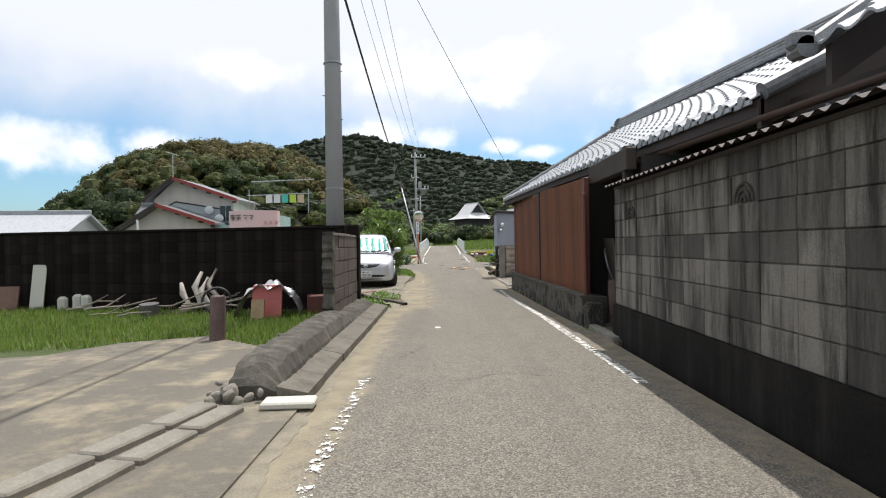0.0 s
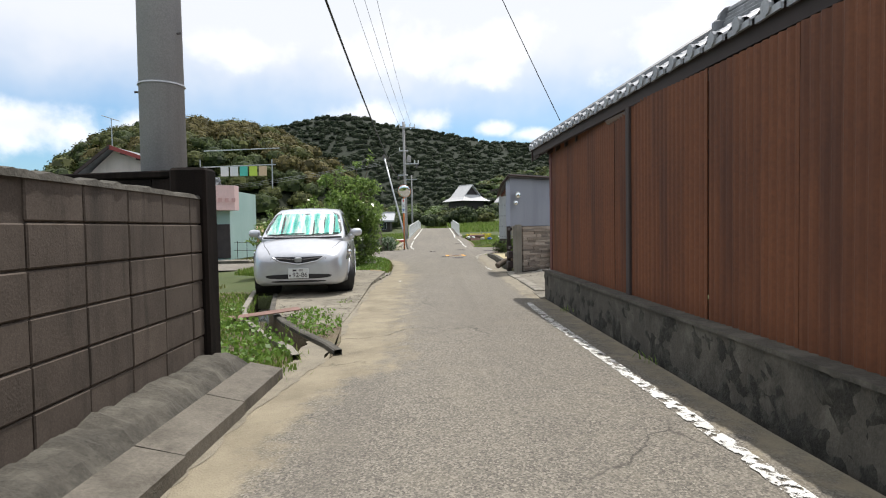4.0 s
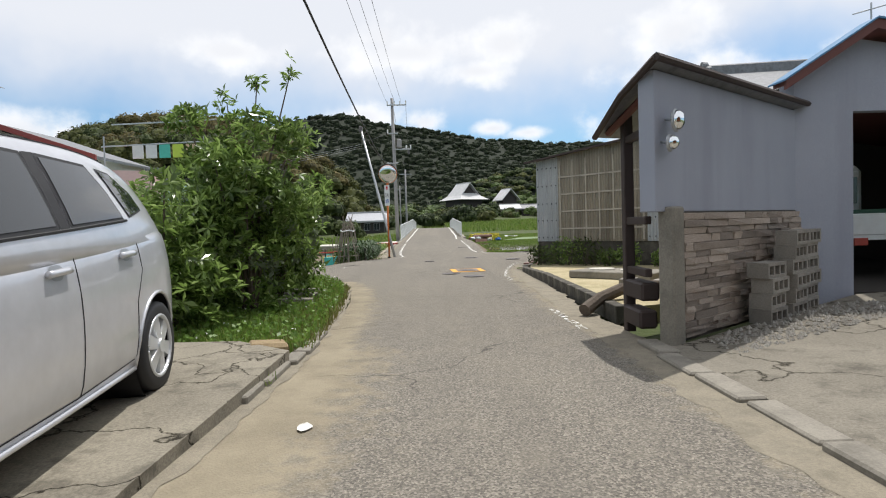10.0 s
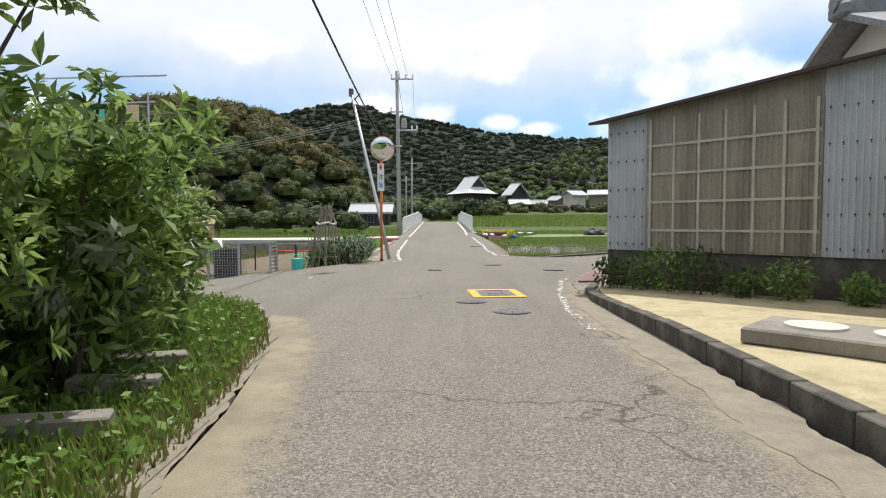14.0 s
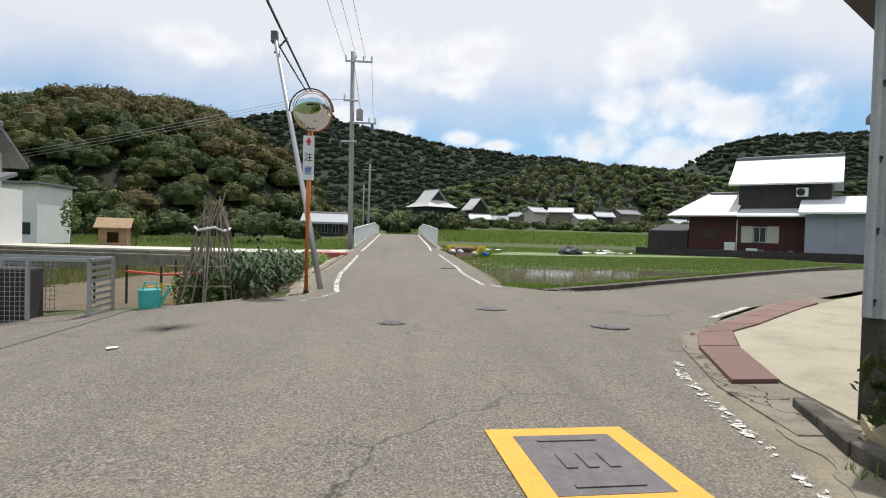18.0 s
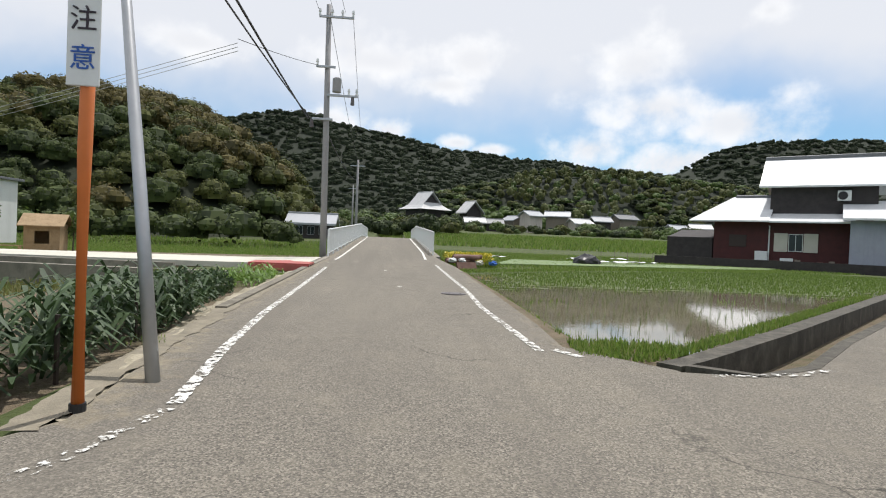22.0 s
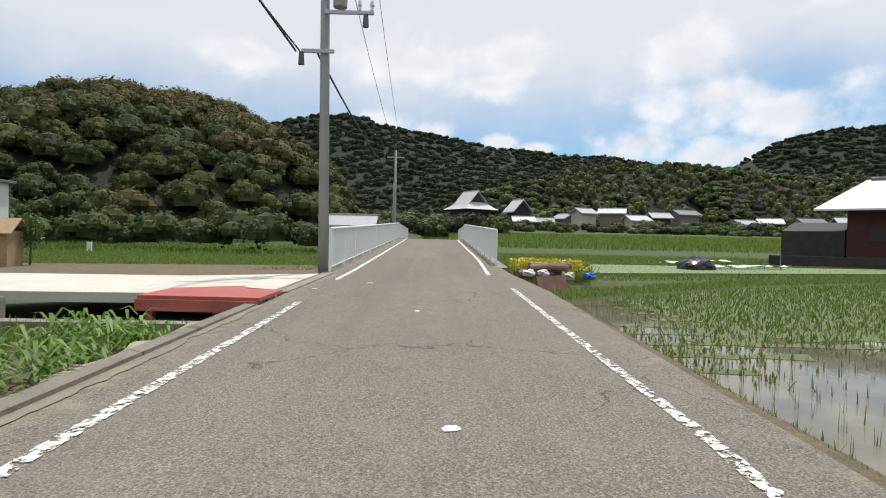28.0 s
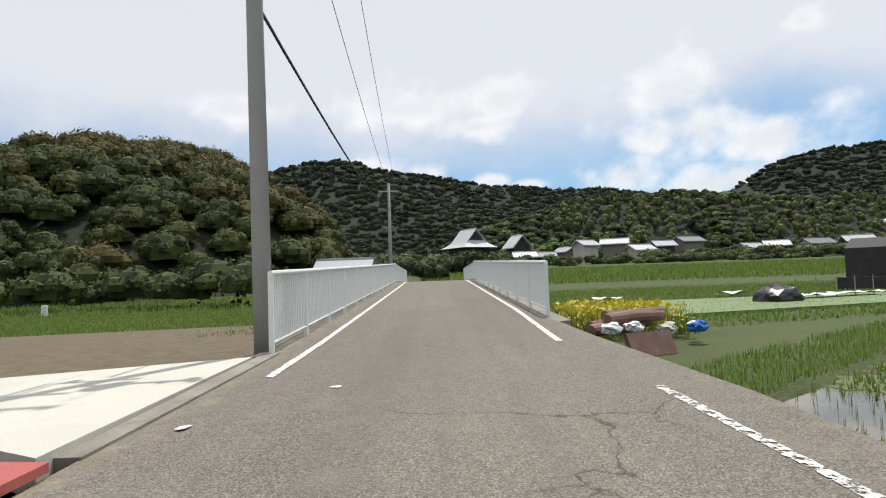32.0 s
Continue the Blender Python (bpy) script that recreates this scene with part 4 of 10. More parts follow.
part("downpipe", g_, RED_TRIM, gut)

# red sheet wall on a rubble base
rw = thing("wall_red_shed", (0, 0, 0), 0, "rust-red corrugated sheet wall of a shed", "wall", kind="structure")
d = Vector((1.9 - 2.06, 13.8 - 7.12, 0))
rot = Matrix.Rotation(math.atan2(d.y, d.x), 4, "Z")
for i in range(7):
    p = B()
    corrugated(p, d.length / 7 - 0.004, 0.4, lambda x: lerp_table([(0, 2.1), (2.0, 2.16), (5.5, 2.34)], d.length * i / 7 + x))
    o = part("red_sheet", p, RED_SHEET, rw)
    o.matrix_basis = Matrix.Translation(Vector((2.06, 7.12, 0)) + d * i / 7) @ rot @ pose(0, -0.006 * (i % 2), 0)
p = B()
corrugated(p, 5.6, 0.4, lambda x: 2.28 + min(x, 2.85) * 0.6 - max(0, x - 2.85) * 0.55)
o = part("red_sheet", p, RED_SHEET, rw, "red gable-end sheet")
o.matrix_basis = Matrix.Translation((1.9, 13.82, 0))
for yy, w in ((10.5, 0.045), (7.12, 0.06), (13.78, 0.06)):
    p = B()
    xx = line_x(yy)
    bx(p, xx - 0.04, xx + 0.03, yy - w, yy + w, 0.4, 2.1 if yy < 8 else (2.2 if yy < 11 else 2.34), 0.008)
    part("cover_strip", p, BROWN_TRIM if yy == 10.5 else RED_TRIM, rw)
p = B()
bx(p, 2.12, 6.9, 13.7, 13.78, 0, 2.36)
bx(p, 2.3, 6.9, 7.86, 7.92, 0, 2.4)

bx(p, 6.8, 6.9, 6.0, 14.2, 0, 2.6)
part("inner_lining", p, INTERIOR_SHADE, rw)
base = thing("rubble_base", (0, 0, 0), 0, "low mossy rubble stone base of the red shed", "stone base", kind="structure")
p = B()
prism(p, [(1.95, 6.95), (1.78, 13.8), (2.2, 13.8), (2.3, 6.95)], -0.1, 0.4)
part("mortar", p, CONCRETE_DARK, base)
p = grid(B(), [6.95 + 0.03 * i for i in range(230)], [0.03 * i - 0.06 for i in range(17)], lambda x, y: 0)
for q in p.verts:
    y, z = q.co.x, q.co.y
    n_ = noise.noise(Vector((y * 3.1, z * 4.2, 0))) * 0.03 + noise.noise(Vector((y * 9, z * 11, 3))) * 0.022 + noise.noise(Vector((y * 25, z * 25, 7))) * 0.01
    q.co = Vector((lerp_table([(6.95, 1.94), (13.8, 1.78)], y) - n_ + 0.05 * z, y, z))
part("rough_face", p, RUBBLE, base, "rough mortared rubble with pale lichen", True)
rs = random.Random(11)
p = B()
bmesh.ops.create_icosphere(p, subdivisions=3, radius=0.5)
for q in p.verts:
    q.co = Vector((max(-0.42, min(0.42, q.co.x * 1.25)), max(-0.42, min(0.42, q.co.y * 1.25)), max(-0.45, min(0.45, q.co.z * 1.25)))) * (1 + 0.16 * noise.noise(q.co * 2.6) + 0.08 * noise.noise(q.co * 7))
o = part("end_lump", p, RUBBLE, base, "rough rubble lump at the end of the base")
o.matrix_basis = pose(2.06, 6.78, 0.15) @ Matrix.Diagonal((0.26, 0.34, 0.42, 1))
p = B()
cap_pts = [(1.92, 6.95), (1.75, 13.83), (2.0, 13.83), (2.12, 6.95)]
prism(p, cap_pts, 0.4, 0.425)
part("coping", p, CONCRETE_DARK, base, "rough mortar coping")

# the dark bay between the block wall and the red shed
bay = thing("open_bay", (0, 0, 0), 0, "dark open storage bay with timber posts", "shed bay", kind="structure")
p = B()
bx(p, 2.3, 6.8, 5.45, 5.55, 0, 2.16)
part("side_wall", p, INTERIOR_SHADE, bay)
p = B()
bx(p, 2.0, 6.9, 5.5, 7.9, -0.06, 0.03)
part("floor_slab", p, CONCRETE_DARK, bay)
p = B()
bx(p, 2.14, 2.24, 5.64, 5.74, 0, 2.3, 0.01)
part("post", p, DARK_WOOD, bay)
p = B()
bx(p, 2.12, 2.24, 5.5, 7.2, 2.0, 2.26, 0.01)
part("beam", p, DARK_WOOD, bay)
p = B()
bx(p, 1.96, 2.08, 5.62, 6.9, -0.04, 0.06, 0.01)
tagged(part("kerb_stone", p, CONCRETE, None, "pale concrete kerb at the bay entrance"), category="kerb")
lg = thing("log_post", (2.42, 7.0, 0.03), 0, "weathered purple-brown round log post standing upright", "log post", "log posts")


def log_post(t):
    p = B()
    cyl(p, (0, 0, 0), (0, 0, 0.6), 0.1, 0.094, 14)
    bmesh.ops.bevel(p, geom=[e for e in p.edges if all(v.co.z > 0.59 for v in e.verts)], offset=0.012, segments=2, affect="EDGES")
    part("trunk", p, LOG, t)


log_post(lg)
copy_thing(lg, pose(-2.86, 6.1, -0.03, 0, 2))
bd = thing("leaning_board", (2.6, 7.5, 0.03), 0, "tall grey board leaning in the dark bay", "board", rx=0, ry=-6)
p = B()
bx(p, 0, 0.03, -0.22, 0.22, 0, 1.2, 0.004)
part("panel", p, GREY_WOOD, bd)
p = B()
tube(p, [(-0.02, -0.2, 0.45), (-0.12, -0.25, 0.8), (-0.1, -0.1, 1.0), (-0.03, 0.1, 1.05)], 0.012, 6)
part("hose", p, STEEL, bd, "hanging pale hose")
cart = thing("hand_tiller", (3.1, 7.1, 0.03), 20, "rusty orange-hubbed garden tiller stored in the bay", "tiller")
for s in (-0.25, 0.25):
    p = B()
    cyl(p, (s - 0.05, 0, 0.24), (s + 0.05, 0, 0.24), 0.24, 0.24, 18)
    part("tyre", p, BLACK, cart)
for s in (-0.31, 0.31):
    p = B()
    cyl(p, (s - 0.02, 0, 0.24), (s + 0.02, 0, 0.24), 0.1, 0.1, 12)
    part("hub", p, RUST, cart, "orange rusty hub")
p = B()
bx(p, -0.2, 0.2, -0.2, 0.35, 0.3, 0.62, 0.04)
tube(p, [(0.15, 0.3, 0.5), (0.2, 0.8, 0.85), (0.2, 1.0, 0.9)], 0.018, 6)
tube(p, [(-0.15, 0.3, 0.5), (-0.2, 0.8, 0.85), (-0.2, 1.0, 0.9)], 0.018, 6)
part("engine_frame", p, INTERIOR_SHADE, cart)

# near porch roof over the wall
pr = thing("porch_roof", (0, 0, 0), 0, "small projecting tiled porch roof with a dark gable board", "roof", kind="structure")
part("tile_field", tile_sheet(B(), -6, 2.9, lambda y: (2.6, 2.5), lambda y: (3.9, 3.35), 0.27, 6), TILE, pr)
p = B()
prism(p, [(2.66, 2.84), (3.9, 2.84), (3.9, 2.9), (2.66, 2.9)], lambda x, y: 2.22 + (x - 2.66) * 0.7, lambda x, y: 2.5 + (x - 2.66) * 0.66)
part("gable_board", p, BROWN_TRIM, pr)
p = B()
tube(p, [(2.6, 2.96, 2.52), (3.3, 2.96, 3.0), (3.9, 2.96, 3.42)], 0.07, 8)
cyl(p, (2.54, 2.9, 2.5), (2.54, 3.06, 2.5), 0.08, 0.06, 10)
bx(p, 2.44, 2.6, 2.9, 3.02, 2.5, 2.62, 0.02)
part("verge_tiles", p, TILE_DARK, pr, "curled verge end tile")

# ---- garage yard ----
yard = B()
prism(yard, [(1.92, 14.4), (1.9, 18.3), (2.1, 18.4), (4.85, 20.15), (9.5, 20.2), (9.5, 14.4)], -0.08, lambda x, y: 0.015 + max(0, x - 2.4) * 0.045)
tagged(part("driveway", yard, DRIVE, None, "worn pale concrete driveway sloping up to the garage"), category="driveway", kind="structure")
tagged(part("driveway", prism(B(), [(1.68, 13.6), (1.7, 14.5), (2.5, 14.5), (2.5, 13.9), (1.9, 13.85)], -0.08, 0.013), DRIVE, None, "worn concrete strip at the shed corner"), category="driveway", kind="structure")
kerb = thing("driveway_kerb", (0, 0, 0), 0, "broken pale kerb strip along the driveway mouth", "kerb", kind="structure")
rk_ = random.Random(5)
yy = 14.5
while yy < 18.3:
    L = rk_.uniform(0.4, 0.75)
    p = B()
    xx = 1.84 + rk_.uniform(-0.02, 0.02)
    bx(p, xx - 0.1, xx + 0.07, yy, yy + L - 0.03, -0.05, 0.028 + rk_.uniform(0, 0.015), 0.012)
    part("kerb_piece", p, CONCRETE, kerb)
    yy += L
P0, P1 = Vector((1.84, 18.28, 0)), Vector((4.22, 20.2, 0))
wall_a = thing("wall_garage", (1.84, 18.28, 0), math.degrees(math.atan2(1.92, 2.38)), "blue-grey rendered side wall of a garage", "wall", kind="structure")
LA = (P1 - P0).length
p = B()
bx(p, 0, LA, 0, 0.14, 1.1, 2.22, 0.006)
part("render", p, BLUE_GREY, wall_a)
p = B()
bx(p, 0.36, LA, 0.0, 0.14, 0, 1.1)
part("backing", p, CONCRETE_DARK, wall_a)
lst = []
for v in range(6):
    p = B()
    bx(p, 0, 1, -0.5, 0.5, 0, 1, 0.06)
    for q in p.verts:
        q.co += Vector((noise.noise(q.co * 3 + Vector((v * 7, 0, 0))) * 0.05, noise.noise(q.co * 3 + Vector((0, v * 7, 0))) * 0.3, noise.noise(q.co * 2 + Vector((0, 0, v * 7))) * 0.13))
    lst.append(p)
LEDGE = surface("ledge_stone", (0.24, 0.19, 0.155), (0.44, 0.37, 0.31), 9, 60, 0.9, vary=0.38, bump_s=0.6, bump_d=0.01)
lst = [part("ledge_stone", q, LEDGE, wall_a) for q in lst]
rl_ = random.Random(21)
zz, cnt = 0.04, 0
while zz < 1.08:
    h = rl_.uniform(0.034, 0.075)
    xx = 0.37 + rl_.uniform(0, 0.03)
    while xx < LA - 0.05:
        w = min(rl_.uniform(0.12, 0.5), LA - xx)
        m = Matrix.Translation((xx, -0.008 + rl_.uniform(-0.014, 0.01), zz)) @ Matrix.Diagonal((w * 0.98, 0.06, h * 0.95, 1))
        if cnt < 6:
            lst[cnt].matrix_basis = m
        else:
            share("ledge_stone", lst[rl_.randrange(6)], m, wall_a)
        cnt += 1
        xx += w
    zz += h
# garage front with a wide opening
gf = thing("garage_front", (0, 0, 0), 0, "blue-grey garage front with a dark red-edged gable and a wide doorway", "garage", kind="structure")


def gable_top(x):
    return lerp_table([(3.7, 2.3), (4.95, 3.08), (7.4, 2.72), (9.5, 2.3)], x)


p = B()
prism(p, [(4.16, 20.16), (4.86, 20.2), (4.86, 20.34), (4.08, 20.3)], 0, lambda x, y: gable_top(x))
part("front_pier", p, BLUE_GREY, gf)
p = B()
prism(p, [(4.85, 20.2), (9.5, 20.25), (9.5, 20.39), (4.85, 20.34)], 2.2, lambda x, y: gable_top(x))
part("lintel_wall", p, BLUE_GREY, gf)
# garage insides: the dimness behind the doorway is put into their colour
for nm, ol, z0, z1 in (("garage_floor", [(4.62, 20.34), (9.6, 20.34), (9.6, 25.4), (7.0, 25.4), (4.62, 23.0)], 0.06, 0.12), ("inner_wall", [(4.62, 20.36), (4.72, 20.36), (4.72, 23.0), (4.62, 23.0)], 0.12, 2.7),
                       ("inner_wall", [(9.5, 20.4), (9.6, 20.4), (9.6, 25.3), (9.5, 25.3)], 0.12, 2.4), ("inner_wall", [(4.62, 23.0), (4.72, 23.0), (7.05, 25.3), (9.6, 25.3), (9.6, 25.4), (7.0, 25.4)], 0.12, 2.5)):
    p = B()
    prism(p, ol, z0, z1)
    part(nm, p, INTERIOR_SHADE, gf)
p = B()
prism(p, [(3.95, 19.95), (4.95, 19.98), (4.95, 20.2), (3.95, 20.2)], lambda x, y: gable_top(x), lambda x, y: gable_top(x) + 0.06)
prism(p, [(4.95, 19.98), (9.8, 20.0), (9.8, 25.5), (7.4, 25.5), (6.2, 23.1)], lambda x, y: gable_top(x), lambda x, y: gable_top(x) + 0.06)
part("roof_sheet", p, RED_TRIM, gf, "dark red roof edge")
p = B()
for x0, x1, y0, y1 in ((3.93, 4.95, 19.92, 19.95), (4.95, 9.8, 19.95, 19.97)):
    prism(p, [(x0, y0), (x1, y1), (x1, y1 + 0.05), (x0, y0 + 0.05)], lambda x, y: gable_top(x) - 0.04, lambda x, y: gable_top(x) + 0.07)
part("barge_board", p, RED_TRIM, gf)
p = B()
prism(p, [(3.9, 19.9), (4.95, 19.93), (4.95, 20.22), (3.9, 20.22)], lambda x, y: gable_top(x) + 0.065, lambda x, y: gable_top(x) + 0.085)
prism(p, [(4.95, 19.93), (9.8, 19.95), (9.8, 25.5), (7.4, 25.5), (6.2, 23.1)], lambda x, y: gable_top(x) + 0.065, lambda x, y: gable_top(x) + 0.085)
part("roof_cover", p, BLUE_ROOF, gf)
# lean-to roof over the gate
lr = thing("gate_roof", (0, 0, 0), 0, "small lean-to roof over the side gate with red-brown fascia", "roof", kind="structure")
def gate_slope(x, y):
    """Falls away behind the rendered wall."""
    return 2.24 - 0.42 * max(-0.15, (x - 1.8) * -0.628 + (y - 18.22) * 0.778)


out = [(1.8, 18.12), (4.3, 20.12), (3.85, 20.75), (1.66, 19.3), (1.68, 18.6)]
p = B()
prism(p, out, gate_slope, lambda x, y: gate_slope(x, y) + 0.035)
part("roof_sheet", p, TILE_DARK, lr)
p = B()
tube(p, [(1.8, 18.13, gate_slope(1.8, 18.13)), (1.68, 18.6, gate_slope(1.68, 18.6)), (1.66, 19.3, gate_slope(1.66, 19.3))], 0.03, 6)
tube(p, [(1.8, 18.12, gate_slope(1.8, 18.12)), (4.3, 20.12, gate_slope(4.3, 20.12))], 0.03, 6)
part("fascia", p, BROWN_TRIM, lr)
p = B()
tube(p, [(1.9, 18.42, 2.12), (1.76, 19.2, 1.87)], 0.035, 6)
part("rafter", p, RED_TRIM, lr, "red-brown end rafter")
gate = thing("gate_posts", (0, 0, 0), 0, "dark timber gate frame beside the road", "gate frame")
for (xx, yy, h) in ((1.9, 19.1, 2.15),):
    p = B()
    bx(p, xx - 0.045, xx + 0.045, yy - 0.045, yy + 0.045, 0.0, h, 0.008)
    part("post", p, BROWN_TRIM, gate)
for z_ in (0.55, 1.0, 1.75):
    p = B()
    bx(p, 1.87, 1.93, 18.6, 19.14, z_, z_ + 0.07, 0.008)
    part("rail", p, BROWN_TRIM, gate)
for (x0, z0) in ((1.82, 0.1), (1.84, 0.34)):
    p = B()
    bx(p, x0, x0 + 0.16, 18.62, 19.05, z0, z0 + 0.16, 0.02)
    part("plank_box", p, BROWN_TRIM, gate)
gp = thing("gate_pillar", (2.02, 18.42, 0), 39, "square weathered concrete gate pillar", "pillar")
p = B()
bx(p, -0.09, 0.09, -0.07, 0.07, -0.02, 1.14, 0.015)
part("shaft", p, CONCRETE, gp)


def convex_mirror(t, r, depth=0.06):
    p = B()
    bmesh.ops.create_uvsphere(p, u_segments=24, v_segments=12, radius=1)
    for q in p.verts:
        q.co = Vector((q.co.x * r, q.co.y * (depth if q.co.y < 0 else 0.004), q.co.z * r))
    part("mirror_face", p, MIRROR, t, "convex mirror glass", True)
    p = B()
    tube(p, [(r * math.cos(a * math.pi / 12), 0.012, r * math.sin(a * math.pi / 12)) for a in range(25)], 0.012 if r < 0.2 else 0.013, 6)
    return p


for i, (xx, zz, r) in enumerate(((0.12, 1.82, 0.082), (0.03, 1.64, 0.06))):
    mt = thing("wall_mirror", (2.03 - 0.06 * i, 18.3 - 0.03 * i, zz), 48, "small round convex mirror bracketed to the rendered wall", "mirror", "wall mirrors")
    part("rim", convex_mirror(mt, r), STEEL, mt)
    p = B()
    tube(p, [(0, 0.02, 0), (0.02, 0.1, 0.02), (0.02, 0.16, 0.02)], 0.012, 6)
    part("bracket", p, STEEL, mt)

# hollow blocks stacked by the wall
hb = B()
ov = [hb.verts.new((x, y, z)) for z in (0, 0.19) for (x, y) in ((0, -0.07), (0.39, -0.07), (0.39, 0.07), (0, 0.07))]
hv = [[hb.verts.new((0.03 + 0.115 * k + x, y, z)) for z in (0, 0.19) for (x, y) in ((0, -0.04), (0.09, -0.04), (0.09, 0.04), (0, 0.04))] for k in range(3)]
for a_ in range(4):
    b_ = (a_ + 1) % 4
    hb.faces.new((ov[a_], ov[b_], ov[b_ + 4], ov[a_ + 4]))
    for h_ in hv:
        hb.faces.new((h_[b_], h_[a_], h_[a_ + 4], h_[b_ + 4]))
for t_ in (0, 4):
    es_ = []
    for loop_ in [ov] + hv:
        for a_ in range(4):
            es_.append(hb.edges.get((loop_[a_ + t_], loop_[(a_ + 1) % 4 + t_])))
    bmesh.ops.triangle_fill(hb, use_beauty=True, edges=es_)
BLOCK_PALE = surface("weathered_block", (0.2, 0.185, 0.16), (0.34, 0.315, 0.275), 4, 80, 0.93, stain=(0.1, 0.09, 0.075), stain_amount=0.5, vary=0.2)
h0 = thing("hollow_block", (2.98, 19.0, 0.12), 38, "grey hollow concrete block stacked by the stone wall", "concrete block", "stacked blocks", rx=90)
part("shell", hb, BLOCK_PALE, h0)
for (xx, yy, n_, a) in ((2.98, 19.0, 4, 39), (3.42, 19.34, 6, 40), (3.72, 19.62, 6, 40)):
    for k in range(n_):
        if (xx, k) != (2.98, 0):
            copy_thing(h0, pose(xx + 0.02 * ((k * 7) % 3 - 1), yy, 0.12 + 0.141 * k, 90, 0, a + 2 * ((k * 5) % 3 - 1)))

# ---- corrugated grey shed and raised garden ----
C0, C1 = Vector((2.6, 27.6, 0)), Vector((5.757, 24.187, 0))
LC = (C1 - C0).length
gs = thing("wall_grey_shed", (2.6, 27.6, 0), math.degrees(math.atan2(C1.y - C0.y, C1.x - C0.x)), "pale grey corrugated shed wall with a yellowed translucent panel", "wall", kind="structure")
NS = 7
SP = (0, 0.63, 1.36, 2.09, 2.82, 3.44, 4.06, LC)
for i in range(NS):
    p = B()
    a, b = SP[i] / LC, SP[i + 1] / LC
    corrugated(p, SP[i + 1] - SP[i] - 0.004, 0.62, lambda x: 2.55 + 0.09 * (LC * a + x), 0.065, 0.013)
    o = part("sheet", p, POLY_SHEET if 1 <= i <= 3 else GREY_SHEET, gs, "yellowed translucent sheet" if 1 <= i <= 3 else "grey slate sheet")
    o.matrix_basis = pose(LC * a, -0.01 * (i % 2), 0)
p = B()
bx(p, 0, LC, 0.03, 0.1, 0.0, 0.64)
part("footing", p, CONCRETE_DARK, gs)
p = B()
slab_yz(p, [(0.05, 0.6), (0.1, 0.6), (0.1, 2.5), (0.05, 2.5)], 0.02, LC)
part("lining", p, GREY_WOOD, gs)
PALE_LATH = surface("pale_lath", (0.3, 0.27, 0.22), (0.46, 0.42, 0.35), 4, 50, 0.8)
for z_ in (0.9, 1.3, 1.7, 2.1):
    p = B()
    bx(p, 0.65, 2.8, -0.028, -0.008, z_, z_ + 0.035)
    part("batten", p, PALE_LATH, gs)
for k in range(7):
    p = B()
    xx = 0.68 + 2.06 * k / 6
    bx(p, xx, xx + 0.035, -0.03, -0.01, 0.66, 2.5)
    part("stud", p, PALE_LATH, gs)
nail = B()
cyl(nail, (0, -0.03, 0), (0, -0.008, 0), 0.009, 0.011, 6)
bx(nail, -0.004, 0.004, -0.02, -0.013, -0.03, 0.0)
n0 = part("bolt", nail, BLACK, gs)
first_b = True
for i in (0, 4, 5, 6):
    for z_ in (0.72, 1.12, 1.52, 1.94, 2.36):
        for k in range(5):
            m = pose(SP[i] + 0.06 + k * 0.13, -0.005, z_)
            if first_b:
                n0.matrix_basis = m
                first_b = False
            else:
                share("bolt", n0, m, gs)
p = B()
tube(p, [(3.8, -0.06, 2.8), (3.8, -0.06, 0.4)], 0.03, 8)
part("downpipe", p, STEEL, gs)
sr = thing("shed_roof", (2.6, 27.6, 0), math.degrees(math.atan2(C1.y - C0.y, C1.x - C0.x)), "low dark sheet roof of the grey shed", "roof", kind="structure")
p = B()
prism(p, [(-0.22, -0.2), (LC + 0.3, -0.2), (LC + 0.3, 3.0), (-0.22, 3.0)], lambda x, y: 2.56 + x * 0.09 + y * 0.16, lambda x, y: 2.6 + x * 0.09 + y * 0.16)
part("roof_sheet", p, BROWN_TRIM, sr)
p = B()
bx(p, 0.02, 0.07, 0.1, 2.8, 0.0, 2.55)
part("side_wall", p, GREY_SHEET, sr)

garden = B()
GARDEN = [(2.06, 19.7), (2.1, 22.5), (2.14, 25.0), (2.2, 26.4), (2.35, 27.2), (2.58, 27.55), (5.7, 24.2), (4.6, 23.0), (4.5, 20.6)]
prism(garden, GARDEN, -0.1, lambda x, y: lerp_table([(20, 0.13), (24, 0.15), (26.4, 0.08)], y))
tagged(part("raised_garden", garden, SAND, None, "raised plot of dry yellow sandy soil"), category="garden bed", kind="structure")
gk = thing("garden_kerb", (0, 0, 0), 0, "low dark concrete block edging of the raised plot", "edging", kind="structure")
kp = [(2.02, 19.7), (2.03, 21), (2.04, 22.5), (2.05, 24), (2.05, 25.1), (2.07, 26.3), (2.2, 27.1), (2.5, 27.9)]
for a, b in zip(kp, kp[1:]):
    dd = Vector((b[0] - a[0], b[1] - a[1], 0))
    n = max(1, int(dd.length / 0.4))
    for i in range(n):
        q0, q1 = Vector((*a, 0)) + dd * i / n, Vector((*a, 0)) + dd * (i + 1) / n
        p = B()
        bx(p, 0.004, (q1 - q0).length - 0.004, -0.06, 0.06, -0.05, lerp_table([(20, 0.15), (23.5, 0.17), (26.3, 0.1), (28, 0.06)], q0.y), 0.008)
        o = part("edging_block", p, CONCRETE_DARK, gk)
        o.matrix_basis = Matrix.Translation(q0) @ Matrix.Rotation(math.atan2(dd.y, dd.x), 4, "Z")
well = thing("slab_cover", (2.2, 23.15, 0.14), -46, "raised concrete slab with two round lids", "concrete slab")
p = B()
bx(p, 0.1, 1.5, 0, 0.75, 0, 0.12, 0.015)
